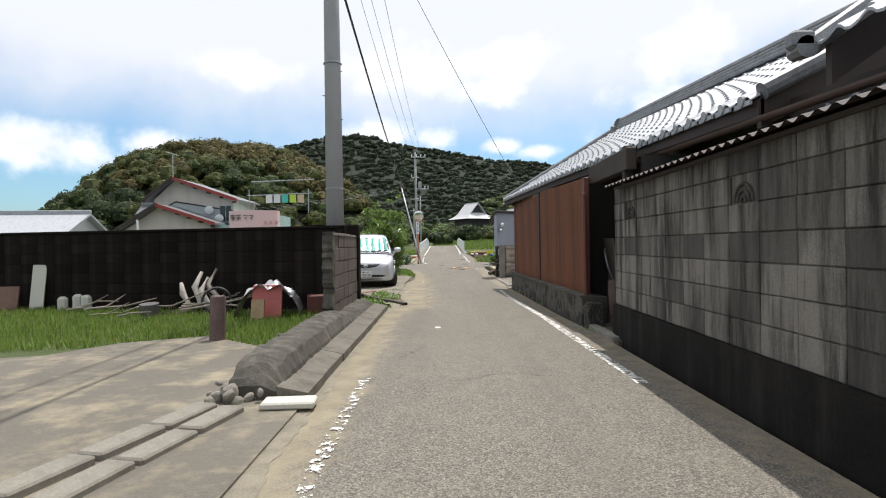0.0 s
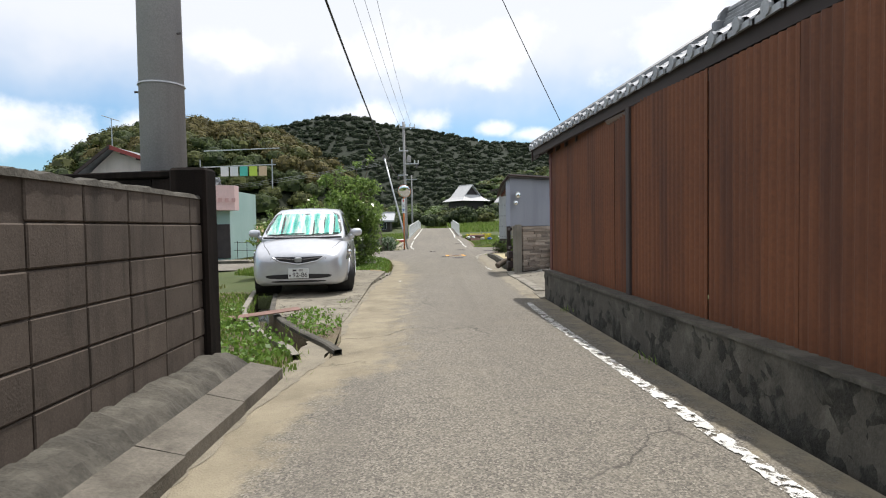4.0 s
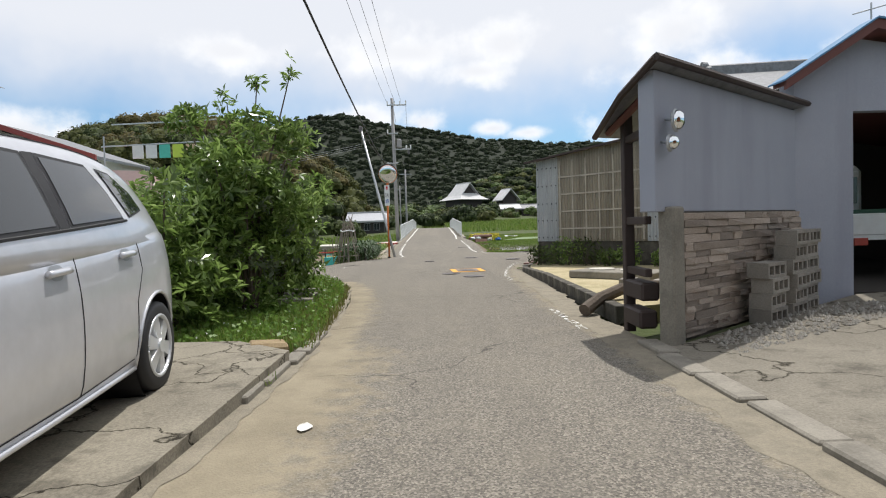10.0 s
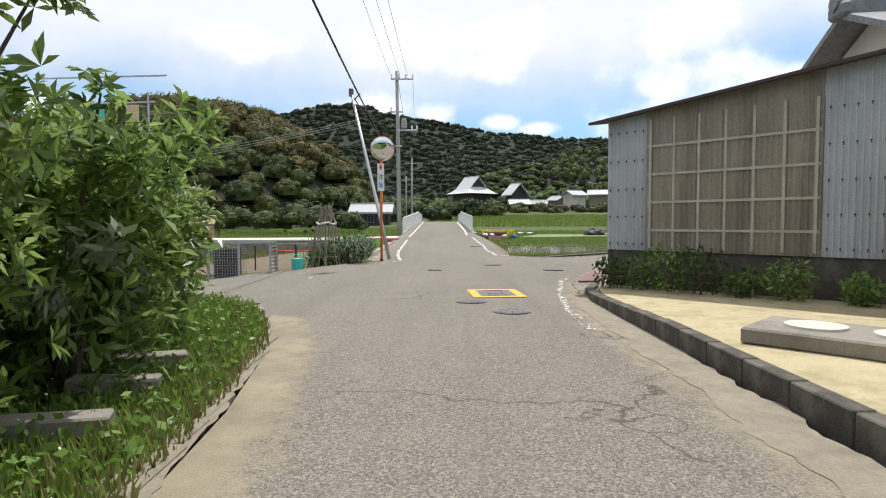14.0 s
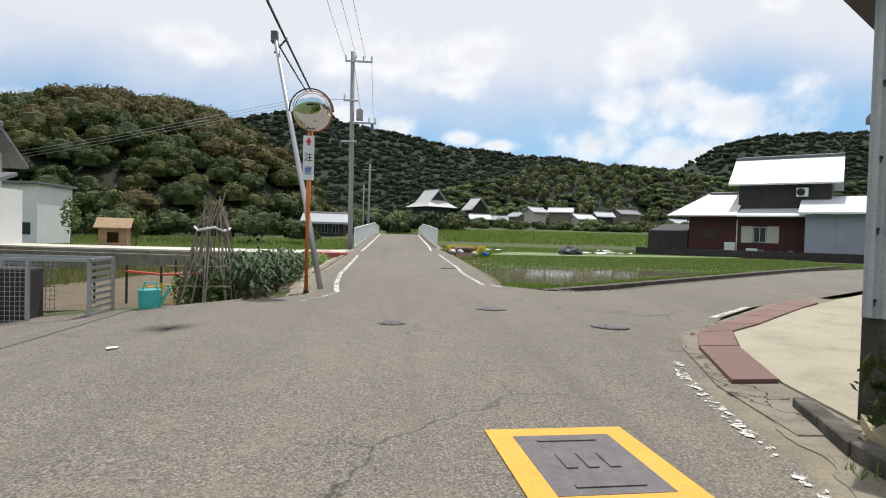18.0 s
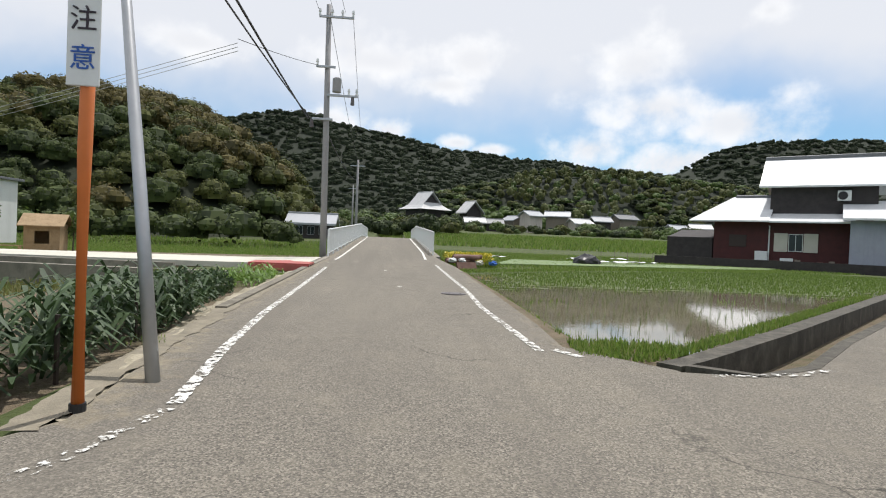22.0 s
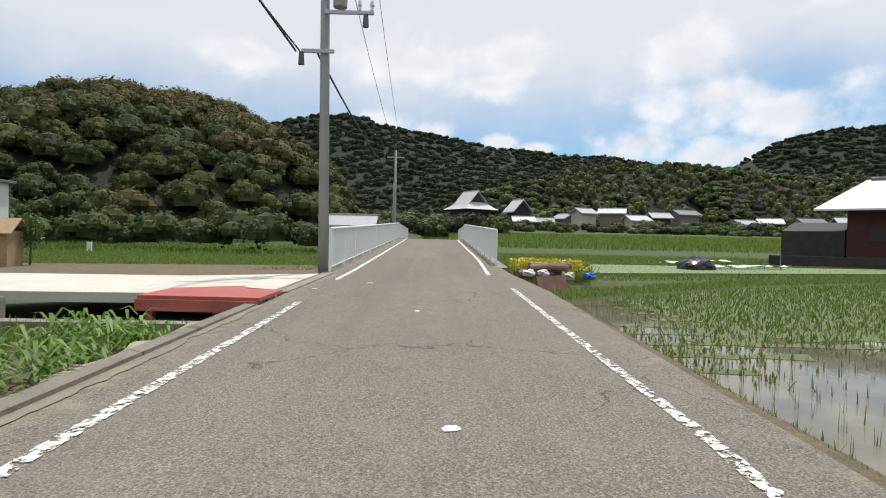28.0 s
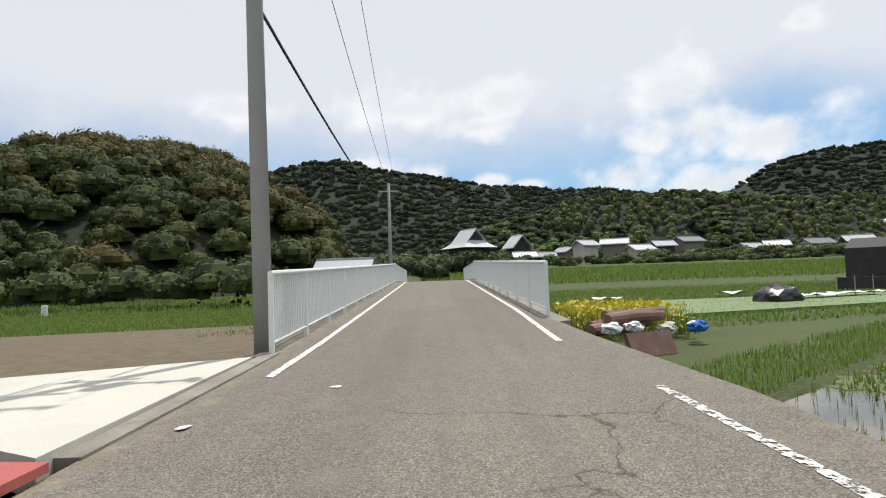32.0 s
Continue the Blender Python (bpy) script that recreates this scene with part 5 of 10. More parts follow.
part("slab", p, CONCRETE, well)
for xx in (0.5, 1.05):
    p = B()
    cyl(p, (xx, 0.38, 0.12), (xx, 0.38, 0.14), 0.21, 0.205, 20)
    part("lid", p, CONCRETE_WHITE, well, "pale round lid")
for (xx, yy, a) in ((2.75, 20.9, 50), (2.5, 21.25, 60), (2.9, 20.55, 130)):
    copy_thing(h0, pose(xx, yy, 0.2, 90, 0, a))
branch = thing("fallen_log", (2.06, 20.2, 0.07), 32, "dark fallen log lying on the plot edge", "log")
p = B()
tube(p, [(-0.42, 0.0, 0.0), (-0.15, 0.03, 0.1), (0.2, 0.02, 0.18), (0.6, -0.06, 0.2), (1.1, -0.2, 0.16)], [0.075, 0.07, 0.068, 0.065, 0.055], 10)
part("trunk", p, BARK, branch)


def lettering(name, text, size, m, mat, parent, depth=0.003):
    cu = bpy.data.curves.new(name, "FONT")
    cu.body, cu.size, cu.extrude, cu.align_x, cu.align_y = text, size, depth, "CENTER", "CENTER"
    tmp = bpy.data.objects.new(name, cu)
    scene.collection.objects.link(tmp)
    bpy.context.view_layer.update()
    me = bpy.data.meshes.new_from_object(tmp.evaluated_get(bpy.context.evaluated_depsgraph_get()))
    bpy.data.objects.remove(tmp)
    me.materials.clear()
    me.materials.append(mat)
    ob = new(name, me)
    ob.parent = parent
    ob.matrix_basis = m
    return ob


# ---- road markings, lids and edges ----
def worn_paint(name, keep):
    """Road paint that has come off in flakes where the wear is deepest."""
    m, n, l, b = material(name)
    v = mapped(n, l)
    c = ramp(n, l, noise_tex(n, l, v, 7, 5), [(0.3, (0.5, 0.49, 0.45)), (0.65, (0.76, 0.75, 0.71))])
    l.new(c, b.inputs["Base Color"])
    b.inputs["Roughness"].default_value = 0.8
    wear = noise_tex(n, l, v, 15, 7, 0.72)
    bare = n.new("ShaderNodeBsdfTransparent")
    mx = n.new("ShaderNodeMixShader")
    l.new(ramp(n, l, wear, [(keep - 0.015, (0, 0, 0)), (keep + 0.015, (1, 1, 1))]), mx.inputs[0])
    l.new(bare.outputs[0], mx.inputs[1])
    l.new(b.outputs[0], mx.inputs[2])
    l.new(mx.outputs[0], n["Material Output"].inputs["Surface"])
    return m


PAINT_GOOD, PAINT_WORN, PAINT_POOR = worn_paint("fresh_road_paint", 0.42), worn_paint("worn_road_paint", 0.485), worn_paint("flaking_road_paint", 0.54)


def lane_line(pts, width, seed, mat, label):
    """A painted line with crumbled edges along points (x, y)."""
    r = random.Random(seed)
    bm = B()
    prev = None
    for (x0, y0), (x1, y1) in zip(pts, pts[1:]):
        L = math.hypot(x1 - x0, y1 - y0)
        dx, dy = (x1 - x0) / L, (y1 - y0) / L
        for i in range(max(1, int(L / 0.04))):
            u = i * 0.04
            row = []
            for s in (-1, 1):
                v = s * width / 2 * r.uniform(0.82, 1.12)
                x, y = x0 + dx * u - dy * v, y0 + dy * u + dx * v
                row.append(bm.verts.new((x, y, (road_z(y) if x > -2.4 else left_z(x)) + 0.012)))
            if prev:
                bm.faces.new((prev[0], prev[1], row[1], row[0]))
            prev = row
    return tagged(part("lane_line", bm, mat, None, label), category="road marking", kind="structure")


def marking(name, bm, label):
    return tagged(part(name, bm, PAINT_WHITE, None, label), category="road marking", kind="structure")


lane_line([(-1.06, 34.3), (-1.25, 36), (-1.42, 38.5), (-1.66, 47.8)], 0.1, 1, PAINT_WORN, "worn white edge line")
lane_line([(-1.75, 51.3), (-1.72, 60), (-1.7, 78)], 0.1, 2, PAINT_GOOD, "white edge line on the bridge")
lane_line([(1.74, 36.2), (1.69, 39.5), (1.81, 42.5), (1.8, 50.3)], 0.095, 3, PAINT_WORN, "worn white edge line")
lane_line([(1.62, 53.2), (1.75, 58), (1.75, 78)], 0.1, 4, PAINT_GOOD, "white edge line on the bridge")
lane_line([(1.62, 3.6), (1.55, 7.9), (1.42, 11.5), (1.41, 13.2)], 0.1, 5, PAINT_WORN, "flaking white edge line")
lane_line([(-0.62, 0.6), (-0.69, 1.9), (-0.7, 4.0)], 0.09, 6, PAINT_POOR, "flaking white edge line")
lane_line([(1.49, 19.2), (1.47, 20.6)], 0.09, 7, PAINT_POOR, "flaking white edge line")
lane_line([(1.49, 24.3), (1.54, 25.5), (1.72, 26.8), (1.9, 27.7), (2.1, 28.6), (2.35, 29.2)], 0.085, 8, PAINT_POOR, "flaking white line round the corner")
lane_line([(4.2, 31.9), (5.6, 33.25)], 0.1, 9, PAINT_WORN, "flaking white line")
lane_line([(1.9, 36.3), (2.1, 35.9)], 0.1, 10, PAINT_WORN, "flaking white line")
lane_line([(3.0, 35.3), (3.3, 35.3), (3.9, 35.4), (4.4, 35.6)], 0.09, 11, PAINT_POOR, "flaking white line")
lane_line([(-1.06, 34.2), (-1.25, 33.4), (-1.5, 32.8)], 0.09, 12, PAINT_POOR, "flaking white line")
rs = random.Random(77)
for (x, y) in ((-0.1, 6.9), (-0.63, 16.73), (0.43, 42.5), (-0.97, 50.7), (-1.81, 49.5), (-2.4, 29.5), (0.1, 47.0)):
    sp = B()
    ring = [sp.verts.new((x + math.cos(k * 0.785) * rs.uniform(0.03, 0.065), y + math.sin(k * 0.785) * rs.uniform(0.04, 0.08), (road_z(y) if x > -2.4 else left_z(x)) + 0.016)) for k in range(8)]
    sp.faces.new(ring)
    marking("paint_spot", sp, "small white paint spot on the asphalt")
# orange frame round a hydrant lid
hyd = thing("hydrant_cover", (0.83, 27.05, 0.013), 4, "square dark hydrant lid in a broad orange painted border", "hydrant cover")
for (a, b, c, d_) in ((-0.37, 0.37, -0.44, -0.33), (-0.37, 0.37, 0.33, 0.44), (-0.37, -0.25, -0.33, 0.33), (0.25, 0.37, -0.33, 0.33)):
    p = B()
    bx(p, a, b, c, d_, 0, 0.006)
    part("painted_border", p, PAINT_YELLOW, hyd)
p = B()
bx(p, -0.25, 0.25, -0.33, 0.33, 0, 0.008)
hyd_lid = part("lid", p, IRON, hyd)
for (a, b, c, d_) in ((-0.15, 0.15, -0.27, -0.24), (-0.15, 0.15, 0.24, 0.27), (-0.12, -0.07, -0.08, 0.08), (-0.02, 0.03, -0.08, 0.08), (0.08, 0.13, -0.08, 0.08)):
    p = B()
    bx(p, a, b, c, d_, 0.009, 0.014)
    part("raised_bar", p, IRON, hyd_lid)
mh = None
for (x, y, r) in ((0.43, 26.22, 0.2), (0.86, 25.4, 0.22), (-0.09, 31.0, 0.16), (1.28, 32.42, 0.22), (2.45, 31.0, 0.22), (1.45, 41.5, 0.24)):
    t = thing("manhole_cover", (x, y, road_z(y) + 0.008), 15, "round cast-iron manhole cover flush with the asphalt", "manhole cover", "manhole covers")
    p = B()
    cyl(p, (0, 0, -0.01), (0, 0, 0.012), r, r, 28)
    part("rim", p, IRON, t)
    p = B()
    cyl(p, (0, 0, 0.0), (0, 0, 0.016), r * 0.86, r * 0.86, 28)
    lid = part("lid", p, IRON, t)
    stud = None
    for k in range(10):
        a = k * 0.628
        for q in (0.6, 0.3)[: 1 + k % 2]:
            m = pose(math.cos(a) * r * q, math.sin(a) * r * q, 0, 0, 0, k * 36)
            if stud is None:
                stud = part("stud", bx(B(), -0.016, 0.016, -0.016, 0.016, 0.015, 0.0185), IRON, lid)
                stud.matrix_basis = m
            else:
                share("stud", stud, m, lid)


# sandy dust along the asphalt edges
def ragged_strip(bm, pts, w0, w1, z, seed, step=0.25):
    """A strip with uneven edges along points (x, y)."""
    r = random.Random(seed)
    a = []
    for (x0, y0), (x1, y1) in zip(pts, pts[1:]):
        L = math.hypot(x1 - x0, y1 - y0)
        n = max(1, int(L / step))
        for i in range(n):
            t = i / n
            a.append((x0 + (x1 - x0) * t, y0 + (y1 - y0) * t, -(y1 - y0) / L, (x1 - x0) / L))
    prev = None
    for (x, y, nx, ny) in a:
        q = Vector((x * 2.3, y * 2.3, seed * 3.7))
        u = w0 + 0.07 * noise.noise(q) + 0.045 * noise.noise(q * 3.7)
        v = w1 + 0.07 * noise.noise(q + Vector((0, 0, 9))) + 0.045 * noise.noise(q * 3.7 + Vector((0, 0, 5)))
        pa = bm.verts.new((x + nx * u, y + ny * u, z(x + nx * u, y + ny * u)))
        pb = bm.verts.new((x + nx * v, y + ny * v, z(x + nx * v, y + ny * v)))
        if prev:
            bm.faces.new((prev[0], pa, pb, prev[1]))
        prev = (pa, pb)
    return bm


def verge_z(x, y):
    return max(road_z(y), ground_z(x, y) if x < -2.3 or x > 2.6 else road_z(y)) + 0.004


for k, (pts, w0, w1, mat) in enumerate((
        ([(-1.0, -8), (-1.0, 3), (-1.05, 8), (-0.9, 10), (-1.0, 13), (-1.15, 16), (-1.0, 18.5), (-1.12, 20.5), (-1.25, 22), (-1.45, 23.6), (-1.8, 24.8), (-2.3, 25.6)], -0.06, 0.22, DUST),
        ([(1.72, 14.2), (1.75, 18.4), (1.75, 20.5), (1.85, 22.8), (1.9, 25.0), (2.0, 26.4), (2.4, 27.8)], -0.12, 0.22, DUST),
        ([(-1.62, 33.8), (-1.8, 36), (-1.95, 38.7), (-2.1, 47.4)], -0.08, 0.18, DUST),)):
    st = ragged_strip(B(), pts, w0, w1, lambda x, y: verge_z(x, y) + 0.002 * k, 40 + k, 0.06)
    tagged(part("verge", st, mat, None, "strip of sandy dust and grit along the road edge", True), category="verge", kind="structure")

# ---- west side by the start: apron, low wall, yard ----
p = B()
prism(p, [(-1.06, -8), (-1.05, 3.15), (-1.6, 3.3), (-1.85, 5.3), (-2.3, 5.7), (-3.1, 6.4), (-4.0, 5.95), (-4.4, 5.2), (-6.5, 4.6), (-9, 3.4), (-9, -8)], -0.08, 0.02)
tagged(part("apron", p, APRON, None, "cracked sandy concrete apron beside the lane"), category="pavement", kind="structure")
chan = thing("drain_channel", (0, 0, 0), 0, "old concrete drain lids laid in a line across the apron", "drain lid", kind="structure")
rc_ = random.Random(8)
for (ax, ay, bx2, by2, off) in ((-2.6, -0.5, -1.72, 3.1, 0.0), (-2.25, -0.5, -1.5, 3.0, 0.0)):
    n = 7
    for i in range(n):
        x0, y0 = ax + (bx2 - ax) * i / n, ay + (by2 - ay) * i / n
        x1, y1 = ax + (bx2 - ax) * (i + 0.94) / n, ay + (by2 - ay) * (i + 0.94) / n
        L = math.hypot(x1 - x0, y1 - y0)
        p = B()
        bx(p, 0, L, -0.1 if off == 0 else -0.06, 0.08, 0.0, 0.05 + rc_.uniform(0, 0.02), 0.012)
        o = part("drain_lid", p, CONCRETE, chan)
        o.matrix_basis = pose(x0, y0, 0.005, 0, 0, math.degrees(math.atan2(y1 - y0, x1 - x0)) + rc_.uniform(-1.5, 1.5))
p = B()
bx(p, -0.19, 0.19, -0.1, 0.1, 0, 0.05, 0.012)
ws = part("white_slab", p, CONCRETE_WHITE, None, "pale concrete kerb slab lying by the low wall")
ws.matrix_world = pose(-1.13, 3.06, 0.022, 0, 0, 4)
tagged(ws, category="slab")

low = thing("low_wall", (0, 0, 0), 0, "low mossy concrete retaining wall with a crumbling end and a lower ledge", "wall", kind="structure")
p = B()
n = 150
prev = None
for i in range(n + 1):
    y = 3.25 + (9.3 - 3.25) * i / n
    x = lerp_table([(3.2, -1.2), (9.3, -1.24)], y)
    j = noise.noise(Vector((y * 2.1, 0, 0)))
    f = [noise.noise(Vector((y * 9, 3.1 * q, 0))) * 0.03 + noise.noise(Vector((y * 23, 3.1 * q, 4))) * 0.018 for q in range(6)]
    top = lerp_table([(3.25, 0.12), (3.4, 0.25), (3.7, 0.3), (6.6, 0.3), (7.1, 0.2), (9.3, 0.2)], y) + j * (0.05 if y < 4.2 else 0.02)
    row = [p.verts.new(q) for q in ((x, y, -0.05), (x - 0.05 + f[5] * 0.6, y, top * 0.55), (x - 0.11 + f[0], y, top - 0.03 + f[1]), (x - 0.19, y, top + f[2]), (x - 0.3, y, top + 0.01 + f[3]), (x - 0.42 + f[4], y, top + f[0]), (x - 0.5, y, -0.05))]
    if prev:
        for k in range(7):
            p.faces.new((prev[k], prev[(k + 1) % 7], row[(k + 1) % 7], row[k]))
    else:
        p.faces.new(row[::-1])
    prev = row
p.faces.new(prev)
part("body", p, CONCRETE_DARK, low)
rq_ = random.Random(14)
y = 3.2
while y < 9.2:
    L = rq_.uniform(0.55, 0.95)
    p = B()
    prism(p, [(-1.03 + rq_.uniform(-0.01, 0.01), y), (-1.03 + rq_.uniform(-0.01, 0.01), min(9.3, y + L - 0.012)), (-1.26, min(9.3, y + L - 0.012)), (-1.26, y)], -0.05, lambda x, y_: 0.08 + (0.05 if x < -1.2 else 0.0))
    part("ledge_piece", p, surface("worn_ledge", (0.1, 0.088, 0.07), (0.2, 0.178, 0.145), 2.2, 60, 0.92, stain=(0.045, 0.04, 0.03), stain_amount=0.6, bump_s=0.6, bump_d=0.01) if y < 3.3 else bpy.data.materials["worn_ledge"], low)
    y += L
p = B()
for k in range(26):
    bmesh.ops.create_icosphere(p, subdivisions=2, radius=rc_.uniform(0.02, 0.06), matrix=pose(-1.55 + rc_.uniform(-0.35, 0.25), 3.3 + rc_.uniform(-0.2, 0.35), 0.02 + rc_.uniform(0, 0.08)))
for q in p.verts:
    q.co += Vector((noise.noise(q.co * 9), noise.noise(q.co * 9 + Vector((5, 0, 0))), noise.noise(q.co * 9 + Vector((0, 5, 0))))) * 0.03
part("crumbled_end", p, CONCRETE, low, "pale crumbled mortar")

pillar = thing("wall_stub", (0, 0, 0), 0, "broken end of a brown concrete block wall", "wall", kind="structure")
b1 = B()
bx(b1, -0.05, 0.0, 0.003, 0.387, 0.004, 0.194, 0.006)
first_s = None
p = B()
bx(p, -0.15, -0.014, 7.04, 9.2, 0.1, 1.34)
o = part("core", p, BLOCK_BROWN, pillar)
o.matrix_basis = pose(-1.56, 0, 0)
for row in range(6):
    for i in range(6):
        if row == 5 and i == 0:
            continue
        m = pose(-1.56 + rs.uniform(-0.004, 0.004), 7.08 + 0.39 * i, 0.15 + 0.2 * row)
        if 7.08 + 0.39 * i > 9.1:
            continue
        if first_s is None:
            first_s = part("block", b1, BLOCK_BROWN, pillar)
            first_s.matrix_basis = m
        else:
            share("block", first_s, m, pillar)
# ragged broken end: a rough slab with a gnawed outline
p = B()
prev = None
for i in range(40):
    z_ = 0.1 + 1.28 * i / 39
    g1, g2 = noise.noise(Vector((z_ * 5, 1, 0))), noise.noise(Vector((z_ * 17, 5, 0)))
    yf = 7.0 + 0.07 * g1 + 0.05 * g2
    row = [p.verts.new(q) for q in ((-1.562 - 0.012 * g2, 7.14, z_), (-1.565 + 0.015 * g2, yf, z_), (-1.63, yf - 0.03 + 0.03 * g1, z_), (-1.72 + 0.03 * g1, yf + 0.03, z_), (-1.74 + 0.02 * g2, 7.14, z_))]
    if prev:
        for k in range(4):
            p.faces.new((prev[k], prev[k + 1], row[k + 1], row[k]))
    prev = row
p.faces.new(prev)
part("broken_edge", p, CONCRETE_DARK, pillar, "ragged broken mortar edge")
p = B()
prev = None
for i in range(60):
    y = 7.0 + 2.2 * i / 59
    g1, g2 = noise.noise(Vector((y * 4, 3, 0))), noise.noise(Vector((y * 15, 7, 0)))
    zt = 1.37 + 0.025 * g1 + 0.02 * g2
    row = [p.verts.new(q) for q in ((-1.55 + 0.01 * g2, y, 1.33), (-1.56 + 0.015 * g1, y, zt - 0.01), (-1.64, y, zt), (-1.71 + 0.015 * g2, y, zt - 0.01), (-1.72, y, 1.33))]
    if prev:
        for k in range(4):
            p.faces.new((prev[k], prev[k + 1], row[k + 1], row[k]))
    prev = row
part("rough_top", p, CONCRETE_DARK, pillar, "rough broken mortar along the top")
p = B()
bx(p, -1.78, -1.52, 9.2, 9.42, 0.0, 1.56, 0.02)
part("end_post", p, BLOCK_BLACK, pillar)

bw = thing("wall_yard", (0, 0, 0), 0, "tall black mouldy concrete block wall behind the yard", "wall", kind="structure")
A0, A1 = Vector((-1.6, 9.32, 0)), Vector((-14.0, 11.6, 0))
dd = A1 - A0
LB = dd.length
rotm = Matrix.Translation(A0) @ Matrix.Rotation(math.atan2(dd.y, dd.x), 4, "Z")
p = B()
bx(p, 0, LB, -0.12, -0.01, -0.1, 1.5)
o = part("core", p, BLOCK_BLACK, bw)
o.matrix_basis = rotm
p = B()
bx(p, 0, LB, -0.16, 0.03, 1.5, 1.555, 0.01)
o = part("coping", p, BLOCK_BLACK, bw)
o.matrix_basis = rotm
b2 = B()
bx(b2, 0.002, 0.397, -0.02, 0.004, 0.002, 0.197, 0.003)
fb_ = None
for row in range(8):
    for i in range(int(LB / 0.4)):
        m = rotm @ pose(0.4 * i, rs.uniform(-0.002, 0.002), -0.1 + 0.2 * row)
        if fb_ is None:
            fb_ = part("block", b2, BLOCK_BLACK, bw)
            fb_.matrix_basis = m
        else:
            share("block", fb_, m, bw)

# junk along the yard wall
foil = thing("tarpaulin_heap", (-3.0, 8.75, -0.03), 8, "crumpled silver foil sheet draped round a faded red board", "tarpaulin")
p = grid(B(), [-0.55 + 0.04 * i for i in range(28)], [-0.3 + 0.05 * i for i in range(13)], lambda x, y: 0.66 * max(0.03, 1 - (abs(x) / 0.56) ** 4) * (0.8 + 0.2 * noise.noise(Vector((x * 5, y * 5, 0)))) + 0.07 * noise.noise(Vector((x * 11, y * 11, 2))) + 0.03 * noise.noise(Vector((x * 31, y * 31, 2))))
part("foil_sheet", p, plain("silver_foil", (0.62, 0.62, 0.62), 0.3, 0.6), foil)
p = B()
slab_yz(p, [(-0.42, 0.0), (-0.34, 0.0), (-0.14, 0.56), (-0.22, 0.56)], -0.24, 0.24)
part("red_board", p, RED_PLATE, foil, "faded red board leaning on the heap")
p = B()
slab_yz(p, [(-0.7, 0.0), (-0.62, 0.0), (-0.52, 0.34), (-0.58, 0.36)], -0.2, 0.0)
part("wood_offcut", p, WOOD, foil, "yellowish wood offcut")
rbx = part("red_crate", bx(B(), -0.2, 0.2, -0.15, 0.15, 0, 0.36, 0.02), RED_TRIM, None, "dark red crate at the foot of the black wall")
rbx.matrix_world = pose(-2.2, 8.95, -0.03, 0, 0, 12)
tagged(rbx, category="crate")
old = thing("old_tyre", (-4.1, 9.2, 0.22), 20, "old black bicycle wheel leaning on the wall", "wheel", rx=-14)
part("ring", tube(B(), [(0.24 * math.cos(k * math.pi / 12), 0, 0.24 * math.sin(k * math.pi / 12)) for k in range(25)], 0.026, 6), BLACK, old)
part("spokes", [tube(q, [(0, 0, 0), (0.23 * math.cos(k * 0.785), 0, 0.23 * math.sin(k * 0.785))], 0.004, 4) for q in (B(),) for k in range(8)][-1], STEEL, old)
DRIFT = surface("bleached_driftwood", (0.34, 0.3, 0.25), (0.52, 0.48, 0.42), 5, 50, 0.85, stain=(0.16, 0.13, 0.1), stain_amount=0.5)
rdw = random.Random(52)
for (x, y, h) in ((-4.2, 9.35, 0.85), (-4.55, 9.3, 0.8), (-4.75, 9.3, 0.6), (-4.3, 9.2, 0.7)):
    o = part("driftwood_stump", tube(B(), [(0, 0, 0), (rdw.uniform(-0.1, 0.1), 0.02, h * 0.3), (rdw.uniform(-0.14, 0.14), 0.06, h * 0.65), (rdw.uniform(-0.1, 0.1), 0.1, h)], [0.07, 0.05, 0.06, 0.03], 8), DRIFT, None, "bleached twisted driftwood leaning on the dark wall", True)
    o.matrix_world = pose(x, y, -0.04, -8, 0, rdw.uniform(0, 40))
    tagged(o, category="driftwood", group="driftwood")
pp = thing("branch_pile", (0, 0, 0), 0, "tangled pile of thin grey branches on the grass", "branch pile")
for k in range(16):
    x0, y0 = rdw.uniform(-6.6, -4.4), rdw.uniform(8.5, 9.4)
    a_, L = rdw.uniform(-0.5, 0.5), rdw.uniform(0.5, 1.5)
    z0 = rdw.uniform(0.0, 0.2)
    part("branch", tube(B(), [(x0, y0, z0), (x0 + L * 0.5 * math.cos(a_), y0 + L * 0.5 * math.sin(a_), z0 + rdw.uniform(0, 0.12)), (x0 + L * math.cos(a_ + 0.15), y0 + L * math.sin(a_ + 0.15), z0 + rdw.uniform(0.0, 0.3))], [0.02, 0.016, 0.008], 5), GREY_WOOD, pp)
bk_ = part("grey_bucket", cyl(B(), (0, 0, 0), (0, 0, 0.26), 0.13, 0.16, 14), IRON, None, "dull grey bucket among the branches")
bk_.matrix_world = pose(-5.1, 8.8, -0.03, 6, 0, 0)
tagged(bk_, category="bucket")
for (x, y, s_) in ((-7.55, 10.2, 1.0), (-7.25, 10.2, 1.15), (-7.05, 10.15, 1.1)):
    o = part("white_stone", bx(B(), -0.09, 0.09, -0.07, 0.07, 0, 0.3 * s_, 0.05), CONCRETE_WHITE, None, "small pale upright stone by the wall")
    o.matrix_world = pose(x, y, -0.04, 0, 0, 20 * s_)
    tagged(o, category="stone", group="upright stones")
lb = thing("scrap_boards", (-8.2, 10.3, -0.04), 8, "mottled white and brown boards leaning on the wall", "board", rx=-12)
part("white_board", bx(B(), -0.1, 0.16, 0, 0.03, 0, 0.95, 0.006), CONCRETE_WHITE, lb)
part("brown_board", bx(B(), -0.75, -0.25, -0.12, -0.08, 0, 0.5, 0.006), RUST, lb)

